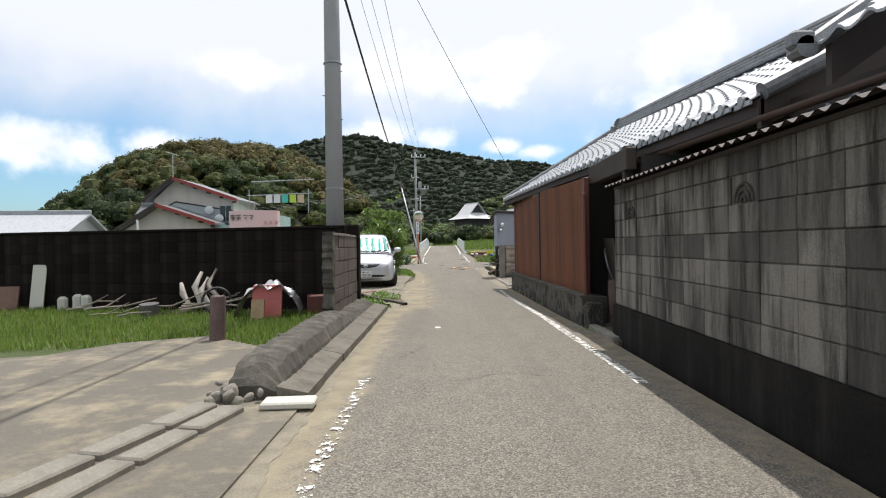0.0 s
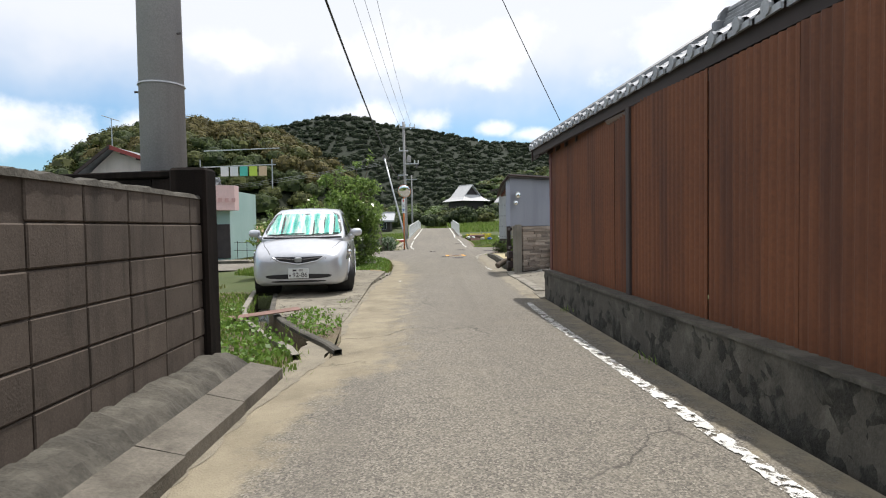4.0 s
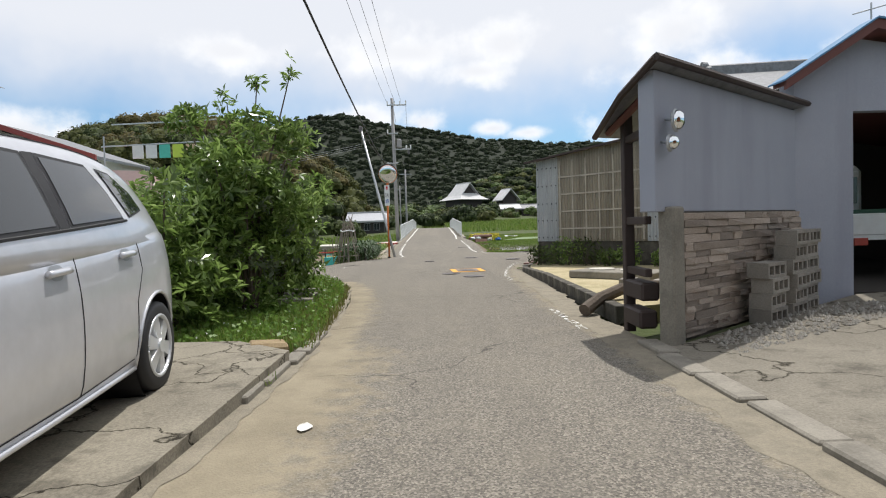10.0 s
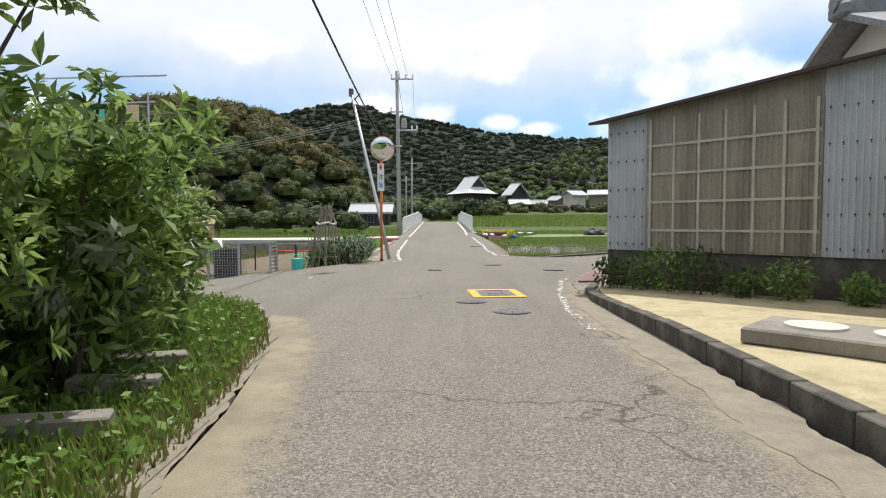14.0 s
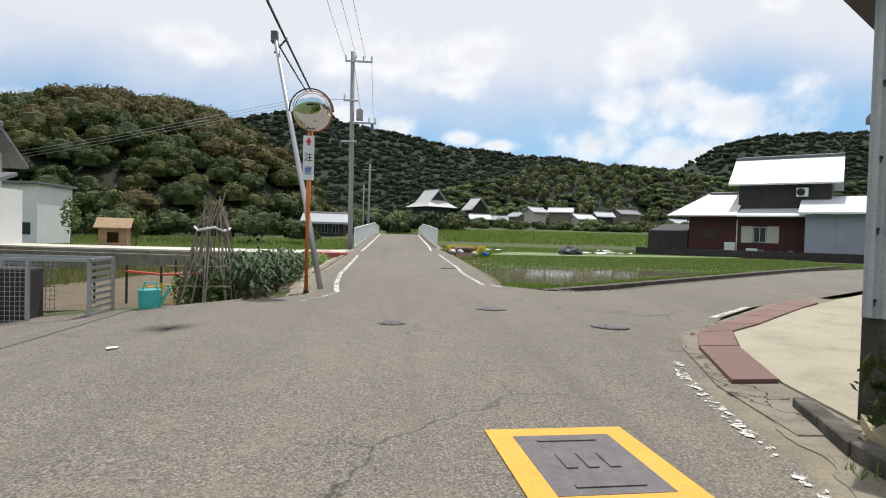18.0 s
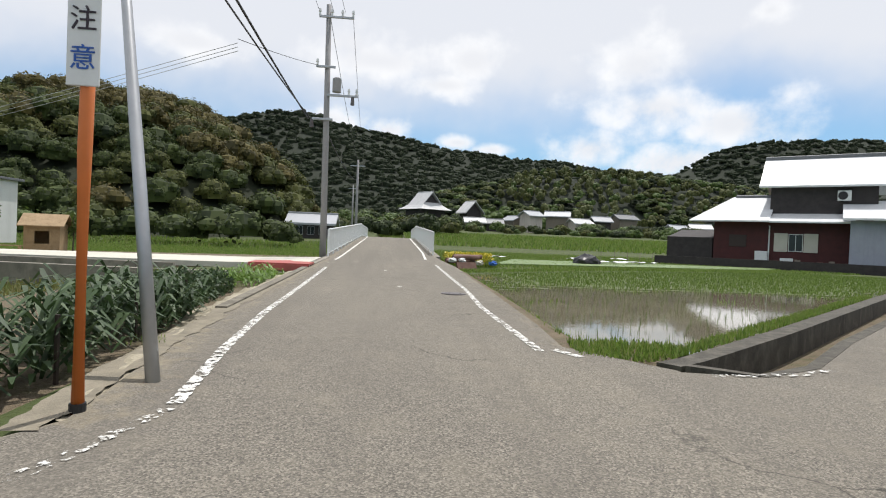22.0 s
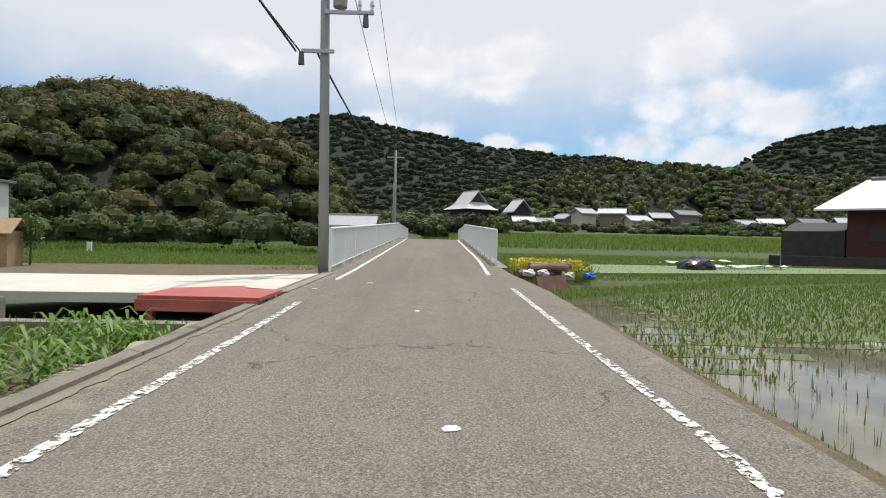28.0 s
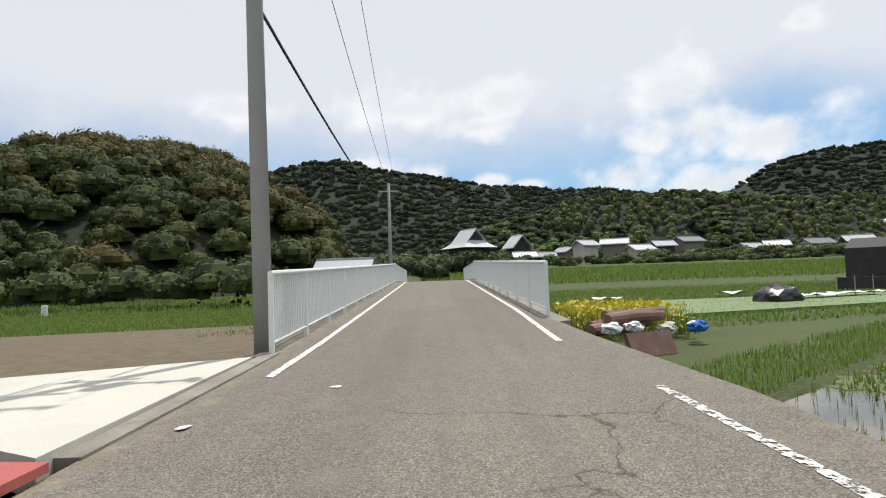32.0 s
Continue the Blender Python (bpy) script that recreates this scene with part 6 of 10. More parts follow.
# utility pole beside the yard wall
def utility_pole(loc, h, r0, r1, label, lean=(0, 0)):
    t = thing("utility_pole", loc, 0, label, "utility pole", "utility poles")
    p = B()
    tube(p, [(0, 0, -0.3), (lean[0] * 0.5, lean[1] * 0.5, h / 2), (lean[0], lean[1], h)], [r0, (r0 + r1) / 2, r1], 16)
    part("shaft", p, POLE_CONC, t, smooth=True)
    return t
up = utility_pole((-2.03, 9.68, 0), 9.5, 0.178, 0.125, "tall grey concrete utility pole behind the block wall")
for z_ in (2.25, 4.6):
    p = B()
    cyl(p, (0, 0, z_), (0, 0, z_ + 0.012), 0.176, 0.174, 16)
    part("band", p, STEEL, up)
for k in range(6):
    p = B()
    s = 1 if k % 2 else -1
    tube(p, [(0, 0, 2.2 + 0.45 * k), (s * 0.19, -0.05, 2.2 + 0.45 * k)], 0.009, 5)
    part("step_bolt", p, IRON, up)

# ditch, rusted plate and cracked pad
DITCH = [(-0.9, 9.95), (-1.05, 10.27), (-1.4, 10.85), (-1.72, 11.4), (-2.0, 12.0), (-2.3, 12.8), (-2.76, 14.6), (-2.95, 15.3)]
dt = thing("ditch", (0, 0, 0), 0, "narrow sunken concrete drainage ditch with a little muddy water", "ditch", kind="structure")
left_lip, right_lip = [], []
for i, (x, y) in enumerate(DITCH):
    a, b = DITCH[max(0, i - 1)], DITCH[min(len(DITCH) - 1, i + 1)]
    L = math.hypot(b[0] - a[0], b[1] - a[1])
    nx, ny = (b[1] - a[1]) / L, -(b[0] - a[0]) / L
    left_lip.append((x - nx * 0.15, y - ny * 0.15))
    right_lip.append((x + nx * 0.13, y + ny * 0.13))
for lip, s in ((left_lip, -1), (right_lip, 1)):
    bm = B()
    prev = None
    for i, (x, y) in enumerate(lip):
        a, b = lip[max(0, i - 1)], lip[min(len(lip) - 1, i + 1)]
        L = math.hypot(b[0] - a[0], b[1] - a[1])
        nx, ny = s * (b[1] - a[1]) / L, -s * (b[0] - a[0]) / L
        zt = 0.05 + noise.noise(Vector((x * 3, y, s))) * 0.03
        row = [bm.verts.new((x + nx * u, y + ny * u, z)) for u, z in ((0, -0.55), (0.005, zt - 0.01), (0.02, zt), (0.075, zt), (0.08, -0.4))]
        if prev:
            for k in range(4):
                bm.faces.new((prev[k], prev[k + 1], row[k + 1], row[k]))
        prev = row
    part("ditch_lip", bm, CONCRETE if s < 0 else CONCRETE_DARK, dt, "worn concrete ditch wall")
bm = B()
bm.faces.new([bm.verts.new((x, y, -0.3)) for x, y in left_lip + right_lip[::-1]])
part("ditch_bed", bm, surface("ditch_mud", (0.09, 0.078, 0.055), (0.17, 0.15, 0.11), 4, 40, 0.25), dt, "muddy ditch bed")
bm = B()
prism(bm, left_lip + [(-5.2, 15.4), (-5.2, 9.4), (-0.92, 9.4)], -0.55, lambda x, y: 0.0)
tagged(part("ditch_bank", bm, SOIL, None, "earthy bank west of the ditch"), category="bank", kind="structure")
bm = B()
prism(bm, right_lip[:6] + [(-1.9, 12.75), (-1.2, 12.0), (-0.95, 11.4), (-0.82, 10.6), (-0.8, 9.9)], -0.55, lambda x, y: 0.01)
tagged(part("ditch_bank", bm, SOIL, None, "sandy weedy bank between ditch and lane"), category="bank", kind="structure")
rp = part("rusted_plate", bx(B(), -0.42, 0.42, -0.13, 0.13, 0, 0.012, 0.003), RUST, None, "rusted steel plate laid across the ditch")
rp.matrix_world = pose(-1.98, 12.02, 0.085, 0, -4, 24)
tagged(rp, category="steel plate")
pad = B()
prism(pad, [(-0.98, 11.5), (-1.02, 13), (-1.15, 16), (-1.08, 18.2), (-1.6, 18.6), (-3.2, 18.7), (-3.6, 17.0), (-2.74, 15.3), (-2.58, 14.6), (-2.14, 12.85), (-1.86, 12.1), (-1.5, 11.75)], -0.5, lambda x, y: 0.012 + max(0.0, y - 14.0) * 0.024)
tagged(part("parking_pad", pad, PAD, None, "cracked grey concrete parking pad"), category="parking pad", kind="structure")
kb = thing("pad_edge", (0, 0, 0), 0, "broken pale kerb stones along the parking pad", "kerb", kind="structure")
yy = 17.2
while yy < 24.0:
    L = rs.uniform(0.35, 0.6)
    p = B()
    xx = lerp_table([(17, -1.12), (18.5, -1.02), (20.5, -1.14), (22, -1.26), (24, -1.55)], yy)
    bx(p, xx - 0.1 - (0.08 if yy > 19 else 0), xx + 0.03, yy, yy + L - (0.03 if yy < 19 else 0), -0.05, (0.04 if yy < 19 else 0.016) + rs.uniform(-0.01, 0.02) * (1 if yy < 19 else 0.4), 0.01)
    part("kerb_piece", p, CONCRETE if yy < 19 else DUST, kb)
    yy += L
fs = part("flat_stone", bx(B(), -0.16, 0.16, -0.12, 0.12, 0, 0.09, 0.03), surface("ochre_stone", (0.2, 0.14, 0.07), (0.34, 0.26, 0.15), 6, 50, 0.9), None, "flat ochre stone lying on the pad edge")
fs.matrix_world = pose(-1.35, 18.55, 0.03, 0, 4, 20)
tagged(fs, category="stone")
blk_soil = B()
prism(blk_soil, [(-4.6, 11.9), (-3.5, 12.6), (-4.4, 15.2), (-8, 15.6), (-9, 12.6)], -0.12, 0.015)
tagged(part("mulched_bed", blk_soil, plain("black_mulch_film", (0.035, 0.036, 0.04), 0.4), None, "vegetable bed covered with black mulch film"), category="garden bed", kind="structure")

# ---- silver hatchback ----
def loft(bm, sections):
    prev = None
    for y, pts in sections:
        ring = [bm.verts.new((x, y, z)) for x, z in pts] + [bm.verts.new((-x, y, z)) for x, z in reversed(pts) if x > 1e-6]
        if prev:
            n = len(ring)
            for i in range(n):
                bm.faces.new((prev[i], prev[(i + 1) % n], ring[(i + 1) % n], ring[i]))
        else:
            bm.faces.new(ring[::-1])
        prev = ring
    bm.faces.new(prev)
    return bm


def spline(rows, n):
    """Rows of equal length, run through smoothly (Catmull-Rom) in n steps between each two."""
    a = np.array(rows, float)
    out = []
    for i in range(len(a) - 1):
        p0, p1, p2, p3 = a[max(0, i - 1)], a[i], a[i + 1], a[min(len(a) - 1, i + 2)]
        for k in range(n):
            t = k / n
            out.append(0.5 * (2 * p1 + (p2 - p0) * t + (2 * p0 - 5 * p1 + 4 * p2 - p3) * t * t + (3 * p1 - p0 - 3 * p2 + p3) * t ** 3))
    out.append(a[-1])
    return out


def pressed(tree, outline, origin, across, way, lift, fine=2):
    """A skin laid on a body: the outline (u, z) in the upright plane through origin along across, thrown along way."""
    bm = B()
    across, way = Vector(across).normalized(), Vector(way).normalized()
    vs = [bm.verts.new(Vector(origin) + across * u + Vector((0, 0, z))) for u, z in outline]
    es = [bm.edges.new((vs[i], vs[(i + 1) % len(vs)])) for i in range(len(vs))]
    bmesh.ops.triangle_fill(bm, use_beauty=True, edges=es)
    for _ in range(fine):
        bmesh.ops.subdivide_edges(bm, edges=bm.edges[:], cuts=1, use_grid_fill=True)
    lost = []
    for v in bm.verts:
        hit, nor, _, _ = tree.ray_cast(v.co - way * 3, way)
        if hit is None:
            lost.append(v)
        else:
            v.co = hit - way * lift
    if lost:
        bmesh.ops.delete(bm, geom=lost, context="VERTS")
    return bm


def drawn(tree, pts, way, r, lift=0.0, seg=5):
    """A thin bar that follows a body along points thrown along way."""
    way = Vector(way).normalized()
    line = []
    for a, b in zip(pts, pts[1:]):
        for k in range(6):
            line.append(Vector(a).lerp(Vector(b), k / 6))
    line.append(Vector(pts[-1]))
    out = []
    for p in line:
        hit = tree.ray_cast(p - way * 3, way)[0]
        if hit is not None:
            out.append(hit - way * lift)
    return tube(B(), out, r, seg)


def smooth_outline(pts, n=5):
    """A closed outline with its corners rounded."""
    q = [tuple(p) for p in pts]
    for _ in range(2):
        q = [tuple(a + (b - a) * f for a, b in zip(q[i], q[(i + 1) % len(q)])) for i in range(len(q)) for f in (0.22, 0.78)]
    return q


def hatchback(loc, rz, pitch):
    car = thing("hatchback_car", loc, rz, "parked silver hatchback with a teal foil sunshade behind the windscreen", "car", rx=pitch)
    # y, half width, underside, side top, centre top
    keys = [(-1.915, 0.40, 0.33, 0.58, 0.615), (-1.905, 0.53, 0.27, 0.63, 0.675), (-1.87, 0.63, 0.235, 0.685, 0.735), (-1.80, 0.70, 0.21, 0.73, 0.79), (-1.68, 0.755, 0.2, 0.785, 0.85),
            (-1.5, 0.795, 0.195, 0.845, 0.915), (-1.25, 0.82, 0.19, 0.905, 0.97), (-1.0, 0.832, 0.185, 0.925, 0.985), (-0.7, 0.837, 0.18, 0.955, 1.0), (-0.2, 0.8375, 0.18, 0.98, 1.0),
            (0.4, 0.8375, 0.18, 1.01, 1.0), (0.9, 0.8375, 0.18, 1.035, 1.02), (1.3, 0.832, 0.19, 1.055, 1.04), (1.6, 0.81, 0.21, 1.06, 1.05), (1.78, 0.765, 0.25, 1.04, 1.04), (1.87, 0.7, 0.3, 0.98, 1.0), (1.91, 0.6, 0.36, 0.86, 0.9)]
    secs = []
    for y, hw, z0, zs, zc in spline(keys, 6):
        h = zs - z0
        secs.append((y, [(0, z0), (hw * 0.5, z0), (hw * 0.86, z0 + 0.004), (hw * 0.95, z0 + 0.04), (hw * 0.982, z0 + h * 0.16), (hw * 0.996, z0 + h * 0.28), (hw, z0 + h * 0.4), (hw, z0 + h * 0.5), (hw * 0.995, z0 + h * 0.6),
                         (hw * 0.988, z0 + h * 0.7), (hw * 0.972, z0 + h * 0.8), (hw * 0.962, z0 + h * 0.86), (hw * 0.94, z0 + h * 0.93), (hw * 0.9, z0 + h * 0.98), (hw * 0.85, zs), (hw * 0.74, zs + (zc - zs) * 0.45), (hw * 0.5, zs + (zc - zs) * 0.8), (hw * 0.25, zs + (zc - zs) * 0.95), (0, zc)]))
    bm = loft(B(), secs)
    bmesh.ops.recalc_face_normals(bm, faces=bm.faces)
    whole = BVHTree.FromBMesh(bm)
    axles, arch = (-1.125, 1.325), 0.335
    bmesh.ops.delete(bm, geom=[f for f in bm.faces if abs(f.calc_center_median().x) > 0.45 and any(math.hypot(f.calc_center_median().y - a, f.calc_center_median().z - 0.3) < arch for a in axles)], context="FACES")
    for e in bm.edges:
        if e.is_boundary:
            for v in e.verts:
                a = min(axles, key=lambda q: abs(q - v.co.y))
                d = Vector((v.co.y - a, v.co.z - 0.3))
                if abs(v.co.x) > 0.6 and 0.2 < d.length < 0.5:
                    d = d.normalized() * arch
                    v.co.y, v.co.z = a + d.x, 0.3 + d.y
    part("body", bm, CAR_PAINT, car, smooth=True)
    # y, roof height, half width at the belt, half width at the roof
    ck = [(-1.2, 0.975, 0.70, 0.70), (-1.05, 1.045, 0.745, 0.71), (-0.8, 1.175, 0.775, 0.685), (-0.55, 1.30, 0.79, 0.65), (-0.3, 1.41, 0.797, 0.62), (-0.05, 1.475, 0.80, 0.605), (0.3, 1.51, 0.80, 0.60), (0.8, 1.515, 0.80, 0.595),
          (1.2, 1.49, 0.795, 0.585), (1.5, 1.43, 0.78, 0.575), (1.68, 1.33, 0.76, 0.585), (1.8, 1.17, 0.72, 0.61), (1.87, 1.0, 0.66, 0.62)]
    cs = []
    for y, zt, hb, ht in spline(ck, 5):
        u = max(0.02, zt - 0.9)
        cs.append((y, [(0, 0.88), (hb, 0.88), (hb, 0.9 + u * 0.12), (ht + (hb - ht) * 0.72, 0.9 + u * 0.4), (ht + (hb - ht) * 0.38, 0.9 + u * 0.68), (ht + (hb - ht) * 0.12, 0.9 + u * 0.86), (ht * 0.985, 0.9 + u * 0.935), (ht * 0.93, 0.9 + u * 0.972), (ht * 0.75, zt - 0.006), (ht * 0.4, zt + 0.006), (0, zt + 0.01)]))
    bm = loft(B(), cs)
    bmesh.ops.recalc_face_normals(bm, faces=bm.faces)
    cabin = BVHTree.FromBMesh(bm)
    part("cabin_shell", bm, CAR_PAINT, car, smooth=True)
    front = ((0, 0, 0), (1, 0, 0), (0, 1, 0))
    ws = smooth_outline([(-0.70, 1.01), (0, 0.995), (0.70, 1.01), (0.645, 1.25), (0.575, 1.435), (0, 1.46), (-0.575, 1.435), (-0.645, 1.25)])
    part("windscreen_surround", pressed(cabin, ws, *front, 0.004, 3), BLACK, car, "black windscreen edge", True)
    SH, n_, l_, b_ = material("teal_foil")
    l_.new(ramp(n_, l_, noise_tex(n_, l_, mapped(n_, l_, (9, 1.0, 1.0)), 1.5, 5, 0.6), [(0.36, (0.03, 0.3, 0.25)), (0.47, (0.1, 0.4, 0.34)), (0.56, (0.36, 0.5, 0.46)), (0.7, (0.5, 0.55, 0.53))]), b_.inputs["Base Color"])
    b_.inputs["Roughness"].default_value, b_.inputs["Metallic"].default_value = 0.3, 0.25
    bm = pressed(cabin, [(-0.64, 1.045), (-0.3, 1.03), (0.3, 1.03), (0.65, 1.05), (0.61, 1.2), (0.555, 1.39), (0.2, 1.415), (0.06, 1.4), (0, 1.375), (-0.07, 1.405), (-0.3, 1.415), (-0.54, 1.385), (-0.6, 1.2)], *front, 0.012, 4)
    for v in bm.verts:
        v.co.y += 0.007 * math.sin(v.co.x * 34 + 2 * v.co.z) + 0.006 * noise.noise(Vector((v.co.x * 9, v.co.z * 2, 0)))
    part("sunshade", bm, SH, car, "folded teal and silver foil sunshade")
    gl, gn, gll, gb_ = material("windscreen_glass")
    gb_.inputs["Transmission Weight"].default_value, gb_.inputs["Roughness"].default_value, gb_.inputs["IOR"].default_value = 1.0, 0.0, 1.2
    gb_.inputs["Base Color"].default_value = (0.93, 0.97, 0.95, 1)
    o = part("windscreen", pressed(cabin, [(u * 0.985, z) for u, z in ws], *front, 0.03, 3), gl, car, "clear windscreen glass", True)
    o.visible_shadow = False
    for a, b in (((-0.62, 1.02), (0.02, 1.055)), ((0.0, 1.02), (0.62, 1.06))):
        part("wiper", drawn(cabin, [(a[0], 0, a[1]), ((a[0] + b[0]) / 2, 0, (a[1] + b[1]) / 2 + 0.012), (b[0], 0, b[1])], (0, 1, 0), 0.008, 0.045), BLACK, car)
    part("cowl", drawn(cabin, [(-0.68, 0, 0.985), (-0.3, 0, 0.978), (0.3, 0, 0.978), (0.68, 0, 0.985)], (0, 1, 0), 0.02, 0.015), BLACK, car)
    # nose
    part("grille", pressed(whole, smooth_outline([(-0.43, 0.7), (-0.2, 0.69), (0.2, 0.69), (0.43, 0.7), (0.33, 0.63), (0.12, 0.585), (-0.12, 0.585), (-0.33, 0.63)]), *front, 0.004, 2), BLACK, car, "black smile-shaped grille", True)
    part("grille_bar", drawn(whole, [(-0.36, 0, 0.672), (0, 0, 0.638), (0.36, 0, 0.672)], (0, 1, 0), 0.008, 0.01), IRON, car)
    part("grille_lip", drawn(whole, [(-0.43, 0, 0.69), (-0.3, 0, 0.615), (0, 0, 0.565), (0.3, 0, 0.615), (0.43, 0, 0.69)], (0, 1, 0), 0.014, 0.0, 8), CAR_PAINT, car, smooth=True)
    p = B()
    bx(p, -0.062, 0.062, -1.94, -1.9, 0.6, 0.69, 0.022)
    part("badge", p, STEEL, car, "plain chrome badge")
    part("air_intake", pressed(whole, smooth_outline([(-0.56, 0.405), (0.56, 0.405), (0.5, 0.325), (-0.5, 0.325)]), *front, 0.004, 2), BLACK, car, "black lower air intake", True)
    part("lower_slot", pressed(whole, smooth_outline([(-0.46, 0.3), (0.46, 0.3), (0.43, 0.268), (-0.43, 0.268)]), *front, 0.004, 2), BLACK, car)
    p = B()
    bx(p, -0.165, 0.165, -1.945, -1.93, 0.335, 0.5, 0.005)
    plate = part("number_plate", p, WHITE_PAINT, car, "white number plate")
    lettering("plate_number", "92-86", 0.105, pose(0.025, -1.9465, 0.392, 90, 0, 0), TEXT_DARK, plate)
    lettering("plate_class", "500", 0.045, pose(0.04, -1.9465, 0.47, 90, 0, 0), TEXT_DARK, plate)
    for x0, x1, z0, z1 in ((-0.09, -0.03, 0.455, 0.485), (-0.148, -0.125, 0.372, 0.4)):
        p = B()
        bx(p, x0, x1, -1.948, -1.945, z0, z1)
        part("plate_mark", p, TEXT_DARK, plate)
    lens = plain("headlight_glass", (0.13, 0.125, 0.11), 0.06, 0.0, 1.0)
    for s in (1, -1):
        side = ((0, 0, 0), (0, 1, 0), (-s, 0, 0))
        hl_way, hl_u = Vector((-s * 0.6, 0.8, 0)), Vector((s * 0.8, 0.6, 0))
        out = [(-0.62, 0.615), (-0.5, 0.62), (-0.35, 0.655), (-0.26, 0.72), (-0.23, 0.79), (-0.26, 0.85), (-0.33, 0.88), (-0.43, 0.81), (-0.55, 0.705)]
        hl_o = (s * 1.1, -1.0, 0)
        lamp = part("headlight", pressed(whole, smooth_outline(out), hl_o, hl_u, hl_way, 0.008, 3), lens, car, "clear teardrop headlight", True)
        for u, z, r in ((-0.47, 0.66, 0.036), (-0.37, 0.72, 0.046), (-0.3, 0.79, 0.03)):
            o_ = Vector(hl_o) + hl_u * u + Vector((0, 0, z))
            hit = whole.ray_cast(o_ - hl_way * 3, hl_way)[0]
            p = B()
            bmesh.ops.create_uvsphere(p, u_segments=14, v_segments=8, radius=1, matrix=Matrix.Translation(hit) @ Matrix.Diagonal((r, r * 0.55, r, 1)))
            part("reflector", p, MIRROR if r > 0.04 else lens, lamp, smooth=True)
        part("headlight_gap", drawn(whole, [Vector(hl_o) + hl_u * u + Vector((0, 0, z)) for u, z in out + out[:1]], hl_way, 0.006, 0.003), BLACK, lamp)
        part("bonnet_gap", drawn(whole, [(s * 0.44, -1.9, 3), (s * 0.6, -1.55, 3), (s * 0.69, -1.15, 3)], (0, 0, -1), 0.005), BLACK, car)
        for k, ol in enumerate(([(-0.98, 0.985), (-0.63, 1.0), (-0.58, 1.2), (-0.6, 1.215)], [(-0.57, 1.0), (0.33, 1.055), (0.31, 1.42), (0.1, 1.425), (-0.15, 1.385), (-0.53, 1.215)],
                                [(0.43, 1.06), (1.08, 1.1), (1.02, 1.25), (0.9, 1.41), (0.42, 1.425)], [(1.17, 1.11), (1.46, 1.16), (1.4, 1.27), (1.2, 1.385), (1.02, 1.4)])):
            part("window_seal", pressed(cabin, [(u, z) for u, z in ol], *side, 0.003, 2), BLACK, car)
            c_ = (sum(u for u, z in ol) / len(ol), sum(z for u, z in ol) / len(ol))
            part(("quarter_light", "front_window", "rear_window", "rear_quarter_window")[k], pressed(cabin, [(c_[0] + (u - c_[0]) * 0.93, c_[1] + (z - c_[1]) * 0.9) for u, z in ol], *side, 0.007, 2), CAR_GLASS, car, "dark tinted side window", True)
        part("centre_pillar", pressed(cabin, [(0.335, 1.05), (0.425, 1.055), (0.415, 1.425), (0.315, 1.42)], *side, 0.004, 1), BLACK, car)
        part("waist_strip", drawn(cabin, [(0, -0.98, 0.985), (0, -0.5, 1.002), (0, 0.4, 1.052), (0, 1.1, 1.095)], (-s, 0, 0), 0.009, 0.004), BLACK, car)
        for pts in ([(0, -0.72, 0.3), (0, -0.74, 0.6), (0, -0.7, 0.93)], [(0, 0.34, 0.26), (0, 0.36, 0.6), (0, 0.38, 0.98)], [(0, 0.98, 0.3), (0, 1.0, 0.62), (0, 1.12, 0.8), (0, 1.13, 1.02)], [(0, -0.7, 0.27), (0, 0.3, 0.26), (0, 0.95, 0.29)]):
            part("door_gap", drawn(whole, pts, (-s, 0, 0), 0.004), BLACK, car)
        part("sill", drawn(whole, [(0, -0.78, 0.225), (0, 0.1, 0.22), (0, 0.98, 0.23)], (-s, 0, 0), 0.018, 0.0, 8), CAR_PAINT, car, smooth=True)
        for a in axles:
            part("arch_lip", tube(B(), [whole.ray_cast(Vector((s * 3, a + arch * math.cos(q), 0.3 + arch * math.sin(q))), Vector((-s, 0, 0)))[0] or Vector((s * 0.82, a + arch * math.cos(q), 0.3 + arch * math.sin(q))) for q in [math.pi * (k / 18 * 1.12 - 0.06) for k in range(19)]], 0.012, 6), CAR_PAINT, car, smooth=True)
            p = B()
            cyl(p, (s * 0.45, a, 0.3), (s * 0.8, a, 0.3), 0.345, 0.345, 28, False)
            cyl(p, (s * 0.44, a, 0.3), (s * 0.45, a, 0.3), 0.345, 0.345, 28)
            part("wheel_well", p, BLACK, car)
            wheel = new("wheel")
            wheel.parent = car
            wheel.matrix_basis = pose(s * 0.745, a, 0.288, 0, 0, 16 if a < 0 else 0) @ pose(0, 0, 0, 0, 0, 0 if s > 0 else 180)
            p = B()
            prof = [(-0.085, 0.2), (-0.088, 0.25), (-0.075, 0.28), (-0.04, 0.288), (0.04, 0.288), (0.075, 0.28), (0.088, 0.25), (0.085, 0.2)]
            prev = None
            for k in range(33):
                q = 2 * math.pi * k / 32
                ring = [p.verts.new((u, r * math.cos(q), r * math.sin(q))) for u, r in prof]
                if prev:
                    for i in range(len(prof) - 1):
                        p.faces.new((prev[i], prev[i + 1], ring[i + 1], ring[i]))
                prev = ring
            bmesh.ops.remove_doubles(p, verts=p.verts, dist=1e-4)
            part("tyre", p, BLACK, wheel, "black tyre", True)
            # added dark disc that stands for the shade in the gaps between spokes
            p = B()
            cyl(p, (0.0, 0, 0), (0.03, 0, 0), 0.2, 0.2, 28)
            part("spoke_gap_shade", p, IRON, wheel)
            p = B()
            tube(p, [(0.078, 0.193 * math.cos(k * math.pi / 16), 0.193 * math.sin(k * math.pi / 16)) for k in range(33)], 0.014, 8)
